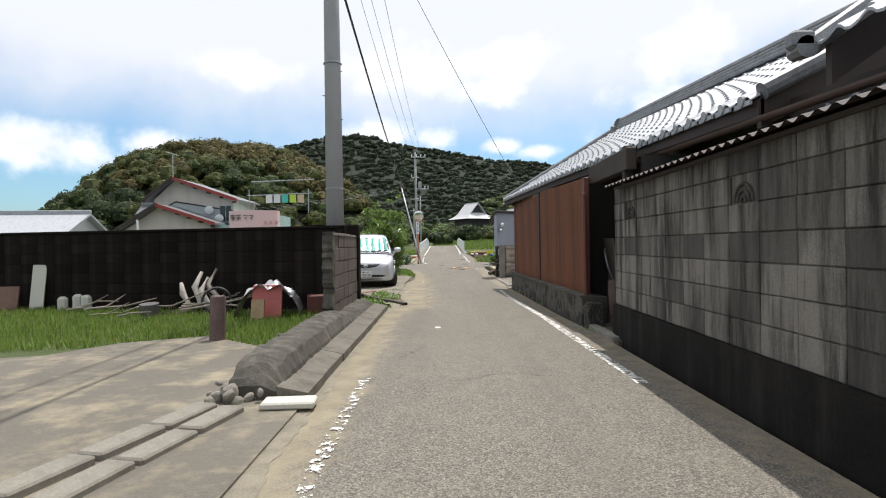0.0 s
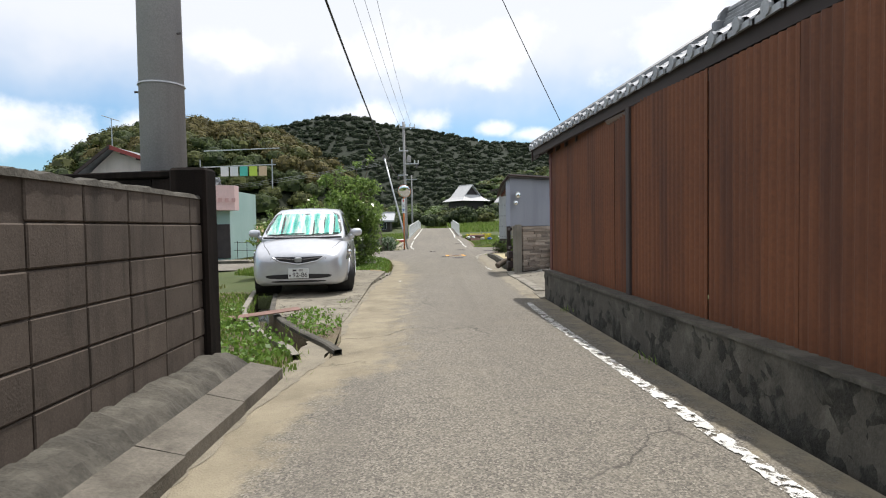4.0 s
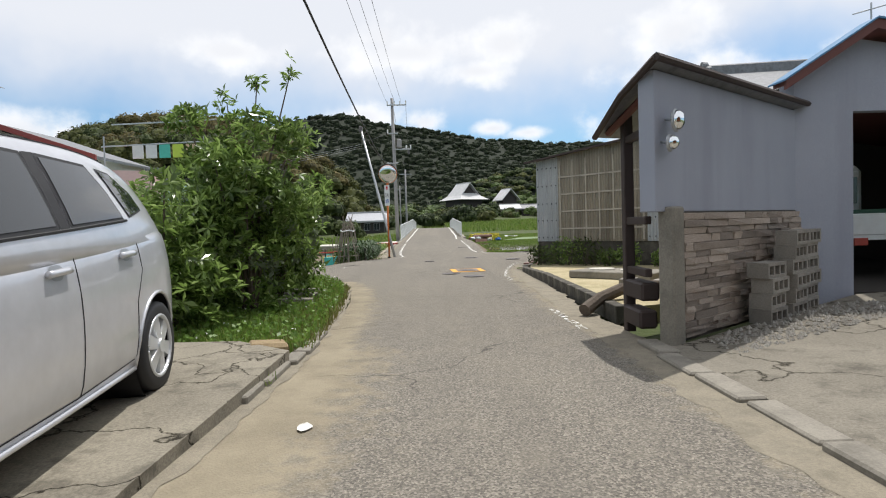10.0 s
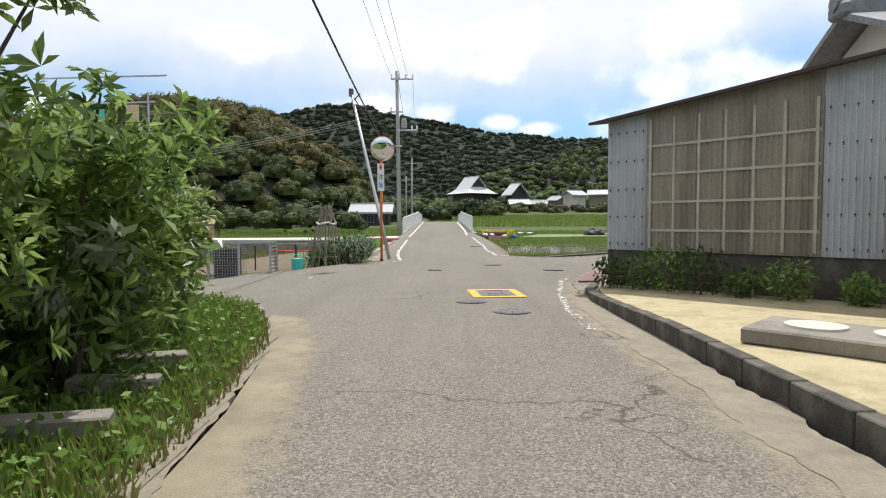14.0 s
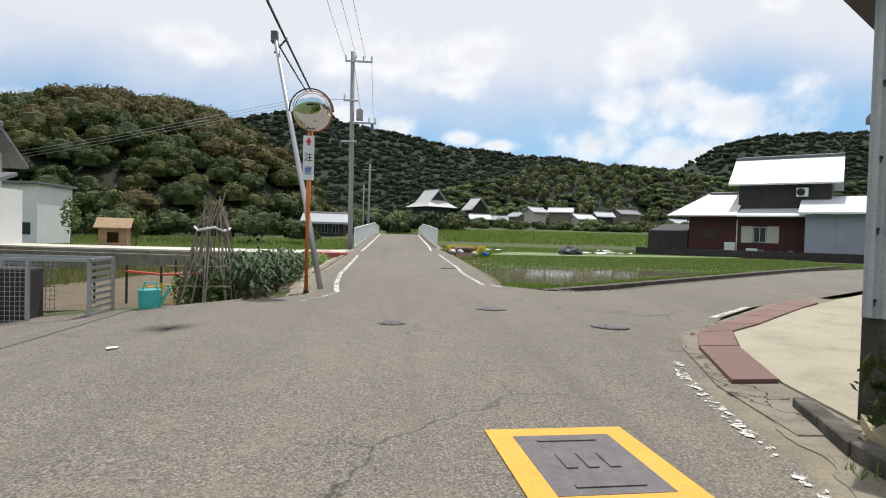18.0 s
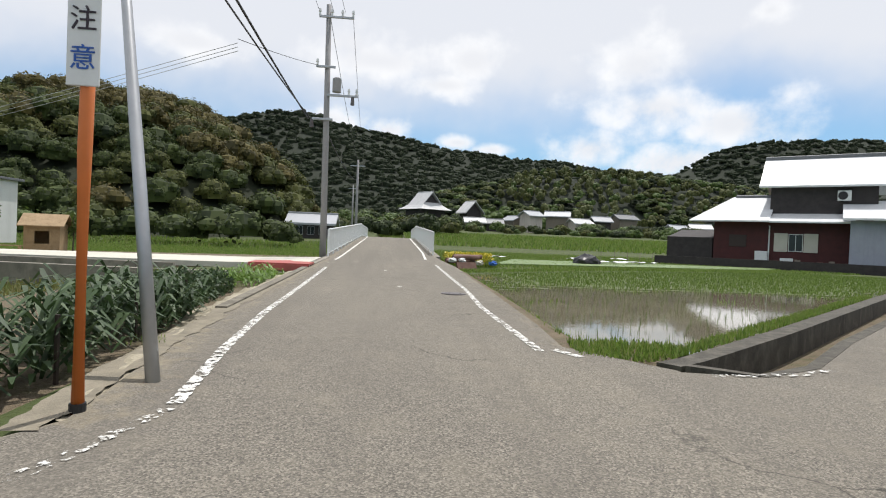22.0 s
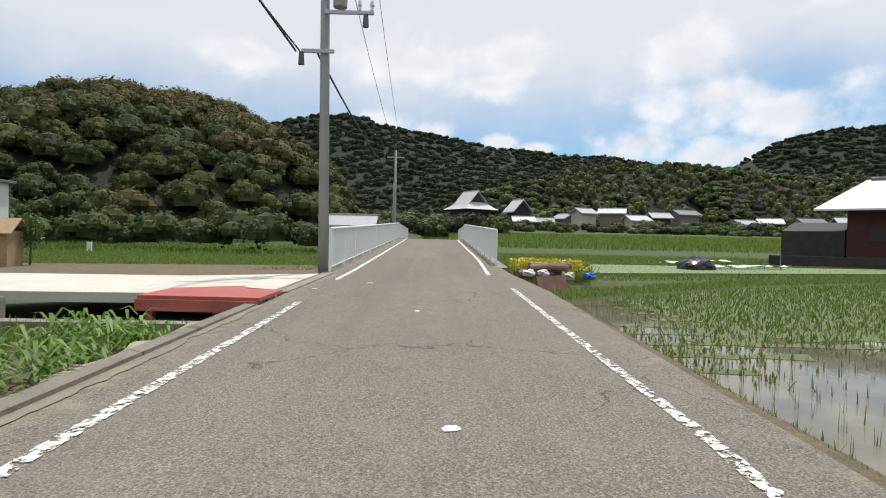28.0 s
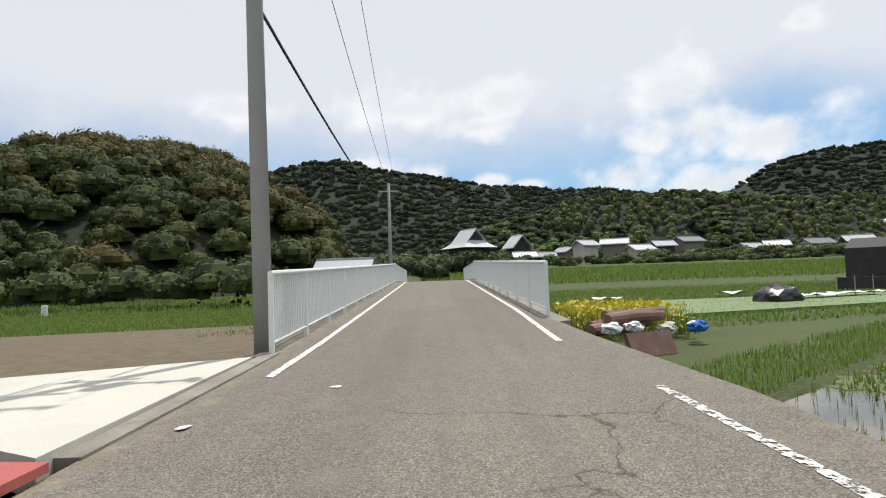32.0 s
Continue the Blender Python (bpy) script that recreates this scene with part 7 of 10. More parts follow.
            for k in range(6):
                m = Matrix.Rotation(k * math.pi / 3 + 0.2, 4, "X")
                vs = [p.verts.new(m @ Vector(c)) for c in ((0.09, -0.028, 0.03), (0.09, 0.028, 0.03), (0.078, 0.05, 0.19), (0.078, -0.05, 0.19), (0.05, -0.035, 0.03), (0.05, 0.035, 0.03), (0.05, 0.058, 0.19), (0.05, -0.058, 0.19))]
                for f in ((0, 1, 2, 3), (1, 5, 6, 2), (4, 0, 3, 7), (5, 4, 7, 6)):
                    p.faces.new([vs[i] for i in f])
            cyl(p, (0.05, 0, 0), (0.1, 0, 0), 0.06, 0.045, 16)
            part("rim", p, plain("silver_wheel_cover", (0.62, 0.63, 0.64), 0.35, 0.4), wheel, "silver six-spoked wheel cover")
        for y_, z_ in ((0.2, 0.865), (0.93, 0.9)):
            p = drawn(whole, [(0, y_ - 0.09, z_), (0, y_ + 0.09, z_ + 0.006)], (-s, 0, 0), 0.017, 0.018, 8)
            handle = part("door_handle", p, CAR_PAINT, car, smooth=True)
            part("handle_recess", pressed(whole, smooth_outline([(y_ - 0.06, z_ + 0.035), (y_ + 0.06, z_ + 0.035), (y_ + 0.05, z_ - 0.035), (y_ - 0.05, z_ - 0.035)]), *side, 0.003, 1), STEEL, handle)
        m_ = B()
        bmesh.ops.create_uvsphere(m_, u_segments=18, v_segments=12, radius=1)
        for q in m_.verts:
            c = q.co
            q.co = Vector((s * 0.93, -0.66, 1.055)) + Vector((math.copysign(abs(c.x) ** 0.75, c.x) * 0.105, (c.y if c.y < 0 else c.y * 0.35) * 0.085, math.copysign(abs(c.z) ** 0.75, c.z) * 0.072))
        tube(m_, [(s * 0.79, -0.66, 0.95), (s * 0.84, -0.67, 0.985), (s * 0.88, -0.66, 1.02)], [0.045, 0.035, 0.03], 8)
        dm = part("door_mirror", m_, CAR_PAINT, car, "silver door mirror", True)
        p = B()
        bx(p, s * 0.93 - 0.085, s * 0.93 + 0.085, -0.632, -0.626, 1.0, 1.11, 0.002)
        part("mirror_glass", p, MIRROR, dm)
        part("tail_light", pressed(whole, smooth_outline([(s * 0.56, 0.72), (s * 0.69, 0.74), (s * 0.68, 0.98), (s * 0.6, 0.98)]), (0, 0, 0), (1, 0, 0), (0, -1, 0), 0.006, 2), plain("red_lens", (0.5, 0.02, 0.02), 0.15, 0, 0.6), car, "red tail light", True)
        part("roof_gutter", drawn(cabin, [(s * 0.555, -0.1, 3), (s * 0.56, 0.5, 3), (s * 0.545, 1.3, 3)], (0, 0, -1), 0.006), BLACK, car)
    part("rear_screen", pressed(cabin, smooth_outline([(-0.55, 1.1), (0.55, 1.1), (0.48, 1.4), (-0.48, 1.4)]), (0, 0, 0), (1, 0, 0), (0, -1, 0), 0.006, 2), CAR_GLASS, car, "dark rear window", True)
    return car


hatch = hatchback((-2.29, 15.98, 0.05), 6.5, 1.3)
hatch.scale = (0.96, 0.96, 0.96)

# ---- junction: mirror post, leaning pole, garden ----
mp = thing("traffic_mirror", (-1.55, 34.15, 0), 0, "orange mirror post with round convex mirror and caution sign", "traffic mirror")
p = B()
tube(p, [(0, 0, -0.1), (0.0, 0, 1.5), (0.03, 0, 3.3)], 0.038, 12)
part("post", p, ORANGE, mp, smooth=True)
p = B()
cyl(p, (0, 0, 0), (0, 0, 0.05), 0.045, 0.045, 12)
part("base_band", p, BLACK, mp)
hd = thing("mirror_head", (0.06, -0.14, 2.98), -6, rx=16)
hd.parent = mp
rim = convex_mirror(hd, 0.32, 0.09)
part("rim", rim, ORANGE, hd)
p = B()
tube(p, [(0.36 * math.cos(a * math.pi / 16), -0.06, 0.36 * math.sin(a * math.pi / 16)) for a in range(17)], 0.012, 6)
part("visor", p, BLACK, hd)
p = B()
bx(p, -0.09, 0.09, -0.05, -0.035, 1.87, 2.6, 0.004)
sign = part("caution_sign", p, WHITE_PAINT, mp, "white caution sign with a red arrow")
p = B()
prism(p, [(-0.05, 0), (0.05, 0), (0.0, 0.09)], 0, 0.002)
prism(p, [(-0.022, -0.05), (0.022, -0.05), (0.022, 0.0), (-0.022, 0.0)], 0, 0.002)
o = part("arrow", p, TEXT_RED, sign)
o.matrix_basis = pose(0, -0.052, 2.49, 90)
lettering("sign_character", "注", 0.15, pose(0, -0.053, 2.24, 90), TEXT_DARK, sign)
lettering("sign_character", "意", 0.15, pose(0, -0.053, 2.02, 90), TEXT_BLUE, sign)
lp = thing("guy_pole", (-1.38, 34.8, 0), 0, "leaning galvanised steel pole with wires", "steel pole")
p = B()
tube(p, [(0, 0, -0.1), (-0.4, 0.6, 1.5), (-0.8, 1.2, 3.0), (-1.35, 2.0, 5.1)], [0.05, 0.05, 0.045, 0.04], 12)
part("pole_shaft", p, STEEL, lp, smooth=True)
p = B()
tube(p, [(-1.35, 2.0, 4.75), (-1.05, 1.8, 5.0)], 0.02, 6)
bx(p, -1.42, -1.28, 1.93, 2.07, 4.95, 5.2, 0.02)
part("top_bracket", p, IRON, lp)

box_ = thing("mesh_compost_box", (-5.35, 31.95, -0.3), 4, "grey steel mesh cage standing at the garden edge", "mesh cage")
for (x0, x1, y0, y1, z0, z1) in ((0, 1.45, 0, 0.04, 0.0, 0.04), (0, 1.45, 0, 0.04, 0.86, 0.9), (0, 0.04, 0, 0.04, 0, 0.9), (1.41, 1.45, 0, 0.04, 0, 0.9), (0.7, 0.74, 0, 0.04, 0, 0.9),
                                 (0, 1.45, 0.7, 0.74, 0.0, 0.04), (0, 1.45, 0.7, 0.74, 0.86, 0.9), (0, 0.04, 0.7, 0.74, 0, 0.9), (1.41, 1.45, 0.7, 0.74, 0, 0.9), (0, 0.04, 0.04, 0.7, 0.86, 0.9), (1.41, 1.45, 0.04, 0.7, 0.86, 0.9), (1.41, 1.45, 0.04, 0.7, 0, 0.04)):
    part("frame_bar", bx(B(), x0, x1, y0, y1, z0, z1), STEEL, box_)
for y0 in (0.02, 0.72):
    p = B()
    for k in range(14):
        bx(p, 0.04, 0.72, y0 - 0.002, y0 + 0.002, 0.05 + 0.06 * k, 0.056 + 0.06 * k)
    for k in range(12):
        bx(p, 0.05 + 0.058 * k, 0.056 + 0.058 * k, y0 - 0.002, y0 + 0.002, 0.04, 0.86)
    part("mesh_panel", p, STEEL, box_)
p = B()
bx(p, 0.1, 0.62, 0.15, 0.6, 0.04, 0.75, 0.02)
part("dark_bin", p, DARK_WALL, box_, "dark bin inside the cage")
for k in range(9):
    p = B()
    bx(p, 1.43, 1.445, 0.06, 0.68, 0.08 + 0.085 * k, 0.12 + 0.085 * k)
    part("slat", p, STEEL, box_)
bk = thing("watering_can", (-3.45, 32.7, -0.2), 0, "turquoise plastic watering can on the soil", "watering can")
p = B()
cyl(p, (0, 0, 0), (0, 0, 0.36), 0.13, 0.15, 14)
part("can_body", p, TEAL, bk)
p = B()
tube(p, [(-0.1, 0, 0.34), (-0.06, 0, 0.46), (0.08, 0, 0.46), (0.12, 0, 0.32)], 0.012, 6)
part("handle", p, TEAL, bk)
p = B()
tube(p, [(0.13, 0, 0.12), (0.24, 0, 0.34), (0.28, 0, 0.4)], 0.02, 6)
part("spout", p, TEAL, bk)

veg = B()
prism(veg, [(-1.75, 33.6), (-2.1, 38.7), (-2.2, 46.2), (-6.5, 46.0), (-9.5, 34.0), (-3.1, 33.15)], -0.5, lambda x, y: -0.12 + noise.noise(Vector((x, y, 0))) * 0.05 + 0.05 * (x + 2.2) * (1 if x < -2.2 else 0))
tagged(part("vegetable_plot", veg, SOIL, None, "bare brown soil of a vegetable plot"), category="garden bed", kind="structure")
trel = thing("bean_trellis", (0, 0, 0), 0, "rickety bean trellis of grey bamboo poles", "trellis")
rt = random.Random(31)
for i in range(22):
    u = i / 22 * 2 * math.pi
    x, y = -2.95 + 0.5 * math.cos(u) + rt.uniform(-0.08, 0.08), 33.75 + 0.75 * math.sin(u) + rt.uniform(-0.1, 0.1)
    p = B()
    tube(p, [(x, y, -0.3), (-2.95 + 0.22 * math.cos(u) + rt.uniform(-0.05, 0.05), 33.75 + 0.3 * math.sin(u), 1.05), (-2.95 + 0.16 * math.cos(u + 0.5) + rt.uniform(-0.1, 0.1), 33.75 + 0.22 * math.sin(u + 0.5), rt.uniform(1.25, 1.6))], 0.012, 5)
    part("pole", p, GREY_WOOD, trel)
p = B()
tube(p, [(-2.95 + 0.25 * math.cos(k * 0.524), 33.75 + 0.34 * math.sin(k * 0.524), 1.02 + 0.03 * math.sin(k * 2.1)) for k in range(13)], 0.02, 5)
part("tie_band", p, WHITE_PAINT, trel, "white tape tying the poles")
for i in range(16):
    x, y = -3.7 + rt.uniform(-0.1, 0.1) + 0.16 * (i % 4), 34.6 + 0.32 * (i // 4) + rt.uniform(-0.1, 0.1)
    p = B()
    tube(p, [(x, y, -0.3), (x + rt.uniform(-0.06, 0.06), y + rt.uniform(-0.06, 0.06), rt.uniform(0.5, 0.95))], 0.01, 5)
    part("pole", p, GREY_WOOD, trel)
for z_ in (0.15, 0.45):
    p = B()
    tube(p, [(-3.45, 33.3, z_), (-2.5, 33.2, z_ + 0.02)], 0.009, 5)
    part("crossbar", p, GREY_WOOD, trel)
yf = thing("yellow_net_frame", (-3.75, 33.3, -0.25), 6, "low yellow plastic net fence in the garden", "net fence")
YNET = plain("yellow_plastic", (0.62, 0.52, 0.04), 0.5)
for k in range(6):
    part("net_stake", tube(B(), [(0.13 * k, 0.25 * k, 0), (0.13 * k, 0.25 * k, 0.42)], 0.012, 5), YNET, yf)
for k in range(7):
    part("net_cord", tube(B(), [(0, 0, 0.05 + 0.055 * k), (0.65, 1.25, 0.05 + 0.055 * k)], 0.008, 4), YNET, yf)
rbar = part("red_tape", tube(B(), [(-4.4, 34.1, 0.3), (-3.8, 33.95, 0.27), (-3.2, 33.9, 0.3)], 0.02, 5), plain("red_white_tape", (0.6, 0.08, 0.05), 0.5), None, "red warning tape strung between garden stakes")
tagged(rbar, category="tape")
for (x, y) in ((-4.4, 34.1), (-3.8, 33.95), (-5.0, 34.3), (-4.35, 36.0), (-3.9, 36.2), (-2.35, 33.6), (-2.25, 35.2), (-2.45, 37.0), (-2.5, 38.6)):
    o = part("garden_stake", tube(B(), [(x, y, -0.5), (x, y, 0.4)], 0.02, 6), DARK_WOOD, None, "dark wooden garden stake")
    tagged(o, category="stake", group="garden stakes")


def corn_patch(n, xr, yr, h, z):
    """Long arching leaves in rosettes up each stalk."""
    out = []
    for _ in range(n):
        x, y = RNG.uniform(*xr), RNG.uniform(*yr)
        hh = h * RNG.uniform(0.75, 1.15)
        for k in range(9):
            a = RNG.uniform(0, 6.28)
            L = hh * RNG.uniform(0.35, 0.6)
            z0 = z + hh * (0.12 + 0.085 * k)
            d = np.array([math.cos(a), math.sin(a), 0])
            w = np.array([-math.sin(a), math.cos(a), 0]) * (0.024 if h > 0.6 else 0.018)
            p0 = np.array([x, y, z0])
            p1 = p0 + d * L * 0.45 + np.array([0, 0, L * 0.42])
            p2 = p0 + d * L * 0.95 + np.array([0, 0, L * RNG.uniform(0.05, 0.4)])
            out.append([p0 - w * 0.5, p0 + w * 0.5, p1 + w, p1 - w])
            out.append([p1 - w, p1 + w, p2 + w * 0.2, p2 - w * 0.2])
    return np.array(out)


quads("corn_crop", corn_patch(170, (-3.3, -2.2), (33.5, 39.0), 0.72, -0.16), LEAF_CORN, None, "dark green young maize plants in a row", "maize")
quads("bean_crop", leaves(np.concatenate([ball_points(800, (x - 0.55, y, -0.05), (0.36, 0.45, 0.4), 0.3) for x, y in ((-2.5, 39.3), (-2.55, 40.1), (-2.6, 40.9), (-2.65, 41.7), (-2.7, 42.4), (-3.2, 39.8), (-3.25, 41), (-3.3, 42), (-2.35, 38.8))]), 0.1, 0.5, 0.4), LEAF_CORN, None, "dark green bushy bean plants", "bean plants")
quads("ginger_crop", corn_patch(60, (-3.6, -2.5), (43.4, 45.6), 0.5, -0.25), LEAF_WEED, None, "bright green leafy ginger plants", "ginger plants")
quads("trellis_beans", leaves(np.concatenate([ball_points(160, (x, 33.4 + 0.3 * k, 0.05), (0.2, 0.22, 0.32), 0.2) for k in range(4) for x in (-3.25, -2.75)]), 0.075, 0.6, 0.3), LEAF_FRESH, None, "sparse bean vines on the trellis", "bean vines")

bank_ = B()
bank_rows = []
for k in range(100):
    y = 34.0 + 0.12 * k
    e = lerp_table([(33.7, -1.52), (35, -1.68), (38, -2.0), (39, -2.16), (48, -2.3)], y)
    bank_rows.append([bank_.verts.new((e - u + 0.05 * noise.noise(Vector((y * 1.7, u, 0))), y, road_z(y) + (0.014 - 0.26 * (u / 0.55) ** 1.4 if u >= 0 else -0.02) + (0.1 * noise.noise(Vector((y * 2.6, u * 4, 1))) + 0.05 * noise.noise(Vector((y * 8, u * 9, 4)))) * max(0, min(1, u * 4)))) for u in (-0.15, -0.02, 0.06, 0.13, 0.2, 0.28, 0.37, 0.46, 0.58)])
for ra, rb in zip(bank_rows, bank_rows[1:]):
    for i in range(8):
        bank_.faces.new((ra[i], rb[i], rb[i + 1], ra[i + 1]))
tagged(part("sandy_bank", bank_, surface("pale_sandy_soil", (0.26, 0.23, 0.165), (0.46, 0.41, 0.31), 3.2, 45, 0.95, stain=(0.12, 0.11, 0.06), stain_amount=0.5, bump_s=0.8, bump_d=0.015), None, "pale crumbly soil bank between road and crops", True), category="bank", kind="structure")

# ---- slab crossing, red deck, culvert ----
sl = B()
prism(sl, [(-2.3, 48.75), (-2.44, 52.95), (-5.2, 52.3), (-14, 51.6), (-30, 54), (-30, 51.5), (-14, 48.6), (-6, 48.3), (-3.9, 48.45), (-2.95, 49.1)], -0.02, lambda x, y: 0.2 if x > -3 else 0.14)
tagged(part("slab_crossing", sl, CONCRETE_WHITE, None, "pale new concrete slab leading off the road"), category="concrete slab", kind="structure")
cw = B()
prism(cw, [(-6.0, 47.85), (-14, 48.55), (-30, 51.4), (-30, 51.2), (-14, 48.35), (-6.0, 47.65)], -0.8, 0.1)
tagged(part("channel_wall", cw, CONCRETE, None, "grey concrete wall of the irrigation channel"), category="channel wall", kind="structure")
cw = B()
prism(cw, [(-2.2, 46.4), (-6, 46.3), (-30, 49.6), (-30, 49.3), (-6, 46.05), (-2.15, 46.15)], -0.8, 0.02)
tagged(part("channel_wall", cw, CONCRETE, None, "grey concrete wall of the irrigation channel"), category="channel wall", kind="structure")
rd = thing("red_deck", (0, 0, 0), 0, "faded red steel deck plate over the channel", "steel deck")
p = B()
prism(p, [(-2.12, 47.35), (-2.14, 48.62), (-2.75, 48.72), (-2.95, 49.25), (-3.9, 48.6), (-3.85, 47.42)], 0.16, lambda x, y: 0.212)
part("deck_plate", p, RED_PLATE, rd)
p = B()
prism(p, [(-2.14, 47.3), (-3.86, 47.37), (-3.86, 47.47), (-2.14, 47.4)], 0.0, 0.16)
part("edge_beam", p, RED_PLATE, rd, "dark red edge beam")
for (x, y) in ((-2.75, 47.5), (-3.7, 47.5)):
    p = B()
    bx(p, x - 0.05, x + 0.05, y - 0.05, y + 0.05, -0.8, 0.0)
    part("leg", p, RED_PLATE, rd)
wb = thing("white_bag", (-3.2, 47.1, -0.4), 20, "crumpled white plastic bag in the channel", "bag")
p = B()
bmesh.ops.create_icosphere(p, subdivisions=3, radius=0.2)
for q in p.verts:
    q.co = Vector((q.co.x * 1.2, q.co.y, max(-0.12, q.co.z * 0.8))) + q.co * (0.5 * noise.noise(q.co * 9) + 0.3 * noise.noise(q.co * 21)) + Vector((0, 0, 0.12))
part("bag_skin", p, WHITE_PAINT, wb)
st = B()
prism(st, [(-1.98, 38.7), (-2.14, 47.3), (-2.2, 48.0), (-2.34, 48.0), (-2.3, 47.3), (-2.14, 38.7)], -0.35, lambda x, y: road_z(y) + 0.03)
tagged(part("kerb_strip", st, DRIVE, None, "rough gritty concrete kerb strip along the road"), category="kerb", kind="structure")
st = B()
prism(st, [(-2.14, 48.9), (-2.1, 53.0), (-2.3, 53.0), (-2.32, 48.9)], -0.1, lambda x, y: road_z(y) + 0.02)
tagged(part("kerb_strip", st, CONCRETE, None, "rough gravelly concrete strip by the slab"), category="kerb", kind="structure")

# ---- bridge with white railings ----
def railing(name, x, y0, y1, label):
    t = thing(name, (0, 0, 0), 0, label, "railing", "bridge railings")
    n = int((y1 - y0) / 2.0)
    for i in range(n + 1):
        y = y0 + (y1 - y0) * i / n
        p = B()
        bx(p, x - 0.03, x + 0.03, y - 0.035, y + 0.035, road_z(y) - 0.1, road_z(y) + 1.06, 0.005)
        part("post", p, WHITE_PAINT, t)
    for (h, w) in ((1.06, 0.035), (0.14, 0.02)):
        p = B()
        tube(p, [(x, y0 - 0.02, road_z(y0) + h), (x, (y0 + y1) / 2, road_z((y0 + y1) / 2) + h), (x, y1, road_z(y1) + h)], w, 8)
        part("rail", p, WHITE_PAINT, t)
    k = 0
    first_o = None
    y = y0 + 0.11
    while y < y1 - 0.05:
        m = pose(x, y, road_z(y) + 0.14)
        if first_o is None:
            p = B()
            bx(p, -0.011, 0.011, -0.011, 0.011, 0, 0.92)
            first_o = part("baluster", p, WHITE_PAINT, t)
            first_o.matrix_basis = m
        else:
            share("baluster", first_o, m, t)
        y += 0.11
    return t


railing("bridge_railing", -2.2, 53.0, 77.0, "white steel bridge railing with upright bars")
railing("bridge_railing", 2.15, 56.6, 77.0, "white steel bridge railing with upright bars")
for (x, y0) in ((-2.35, 80), (2.35, 80)):
    railing("bridge_railing", x, y0, 92.0, "low white railing beyond the bridge")
br = B()
prism(br, [(-2.45, 53.0), (2.45, 56.0), (2.45, 78), (-2.45, 78)], lambda x, y: road_z(y) - 0.6, lambda x, y: road_z(y) - 0.02)
tagged(part("bridge_deck", br, CONCRETE, None, "grey concrete bridge deck edge"), category="bridge", kind="structure")

# pole by the bridge with arms and transformer
p2 = utility_pole((-2.45, 53.5, 0), 10.1, 0.135, 0.1, "grey concrete utility pole with cross-arms at the bridge", (-0.1, 0.0))
for (z_, x0, x1) in ((9.55, -0.6, 0.75), (6.5, -0.2, 1.0), (7.6, -0.65, 0.1), (5.55, -0.75, 0.05)):
    p = B()
    bx(p, x0 + 0.15, x1 + 0.15, -0.18, -0.1, z_, z_ + 0.09, 0.01)
    part("cross_arm", p, STEEL, p2)
for (x, z_) in ((-0.42, 9.64), (0.05, 9.64), (0.45, 9.64), (0.86, 9.64), (1.1, 6.59), (0.8, 6.59), (-0.45, 7.69)):
    p = B()
    cyl(p, (x, -0.14, z_), (x, -0.14, z_ + 0.12), 0.05, 0.03, 8)
    cyl(p, (x, -0.14, z_ + 0.12), (x, -0.14, z_ + 0.24), 0.06, 0.04, 8)
    part("insulator", p, WHITE_PAINT, p2)
p = B()
cyl(p, (0.32, -0.1, 6.68), (0.32, -0.1, 7.2), 0.17, 0.17, 14)
cyl(p, (0.32, -0.1, 7.2), (0.32, -0.1, 7.26), 0.14, 0.09, 14)
part("transformer", p, POLE_CONC, p2, "grey transformer can")
for (x, z_) in ((0.95, 6.2), (-0.6, 5.26)):
    p = B()
    cyl(p, (x, -0.14, z_), (x, -0.14, z_ + 0.3), 0.08, 0.06, 8)
    part("cable_box", p, IRON, p2)
for (x, y, h) in ((-3.6, 92.0, 9.5), (-6.5, 128.0, 9.0)):
    q = utility_pole((x, y, ground_z(x, y)), h, 0.16, 0.1, "distant grey utility pole")
    p = B()
    bx(p, -0.8, 0.8, -0.06, 0.06, h - 0.7, h - 0.6)
    part("cross_arm", p, STEEL, q)


def wire(name, a, b, sag, r, label, mat=CABLE):
    p = B()
    a, b = Vector(a), Vector(b)
    tube(p, [a.lerp(b, i / 14) - Vector((0, 0, sag * 4 * (i / 14) * (1 - i / 14))) for i in range(15)], r, 5)
    o = part(name, p, mat, None, label)
    return tagged(o, category="cable", group="overhead cables")


for (a, b, s, r) in (((-1.7, 10.0, 9.2), (-1.9, 53.4, 9.8), 0.6, 0.008), ((-2.4, 10.0, 9.2), (-2.9, 53.4, 9.8), 0.6, 0.008), ((-2.05, 10.0, 8.9), (-2.35, 53.4, 9.8), 0.5, 0.008),
                     ((-2.0, 10.0, 6.6), (-3.2, 53.4, 5.6), 0.5, 0.028), ((-2.73, 36.8, 5.05), (-3.1, 53.4, 5.6), 0.1, 0.02), ((-2.9, 53.4, 7.7), (-3.75, 45.3, 5.85), 0.05, 0.01),
                     ((-2.05, 10.0, 8.9), (-1.6, -30, 9.0), 0.5, 0.02), ((-2.0, 10.0, 6.6), (-1.4, -30, 7.0), 0.5, 0.03), ((-1.7, 10.0, 9.2), (-1.0, -30, 9.2), 0.5, 0.01),
                     ((-2.5, 53.6, 9.7), (-3.6, 92, 9.0), 0.5, 0.012), ((-2.7, 53.6, 5.6), (-3.6, 92, 7.0), 0.6, 0.03), ((-1.6, 53.6, 9.7), (-3.0, 92, 9.0), 0.6, 0.01),
                     ((-2.0, 9.7, 9.0), (1.95, 13.4, 2.62), 0.12, 0.006)):
    wire("overhead_cable", a, b, s, r, "black overhead cable sagging between poles")
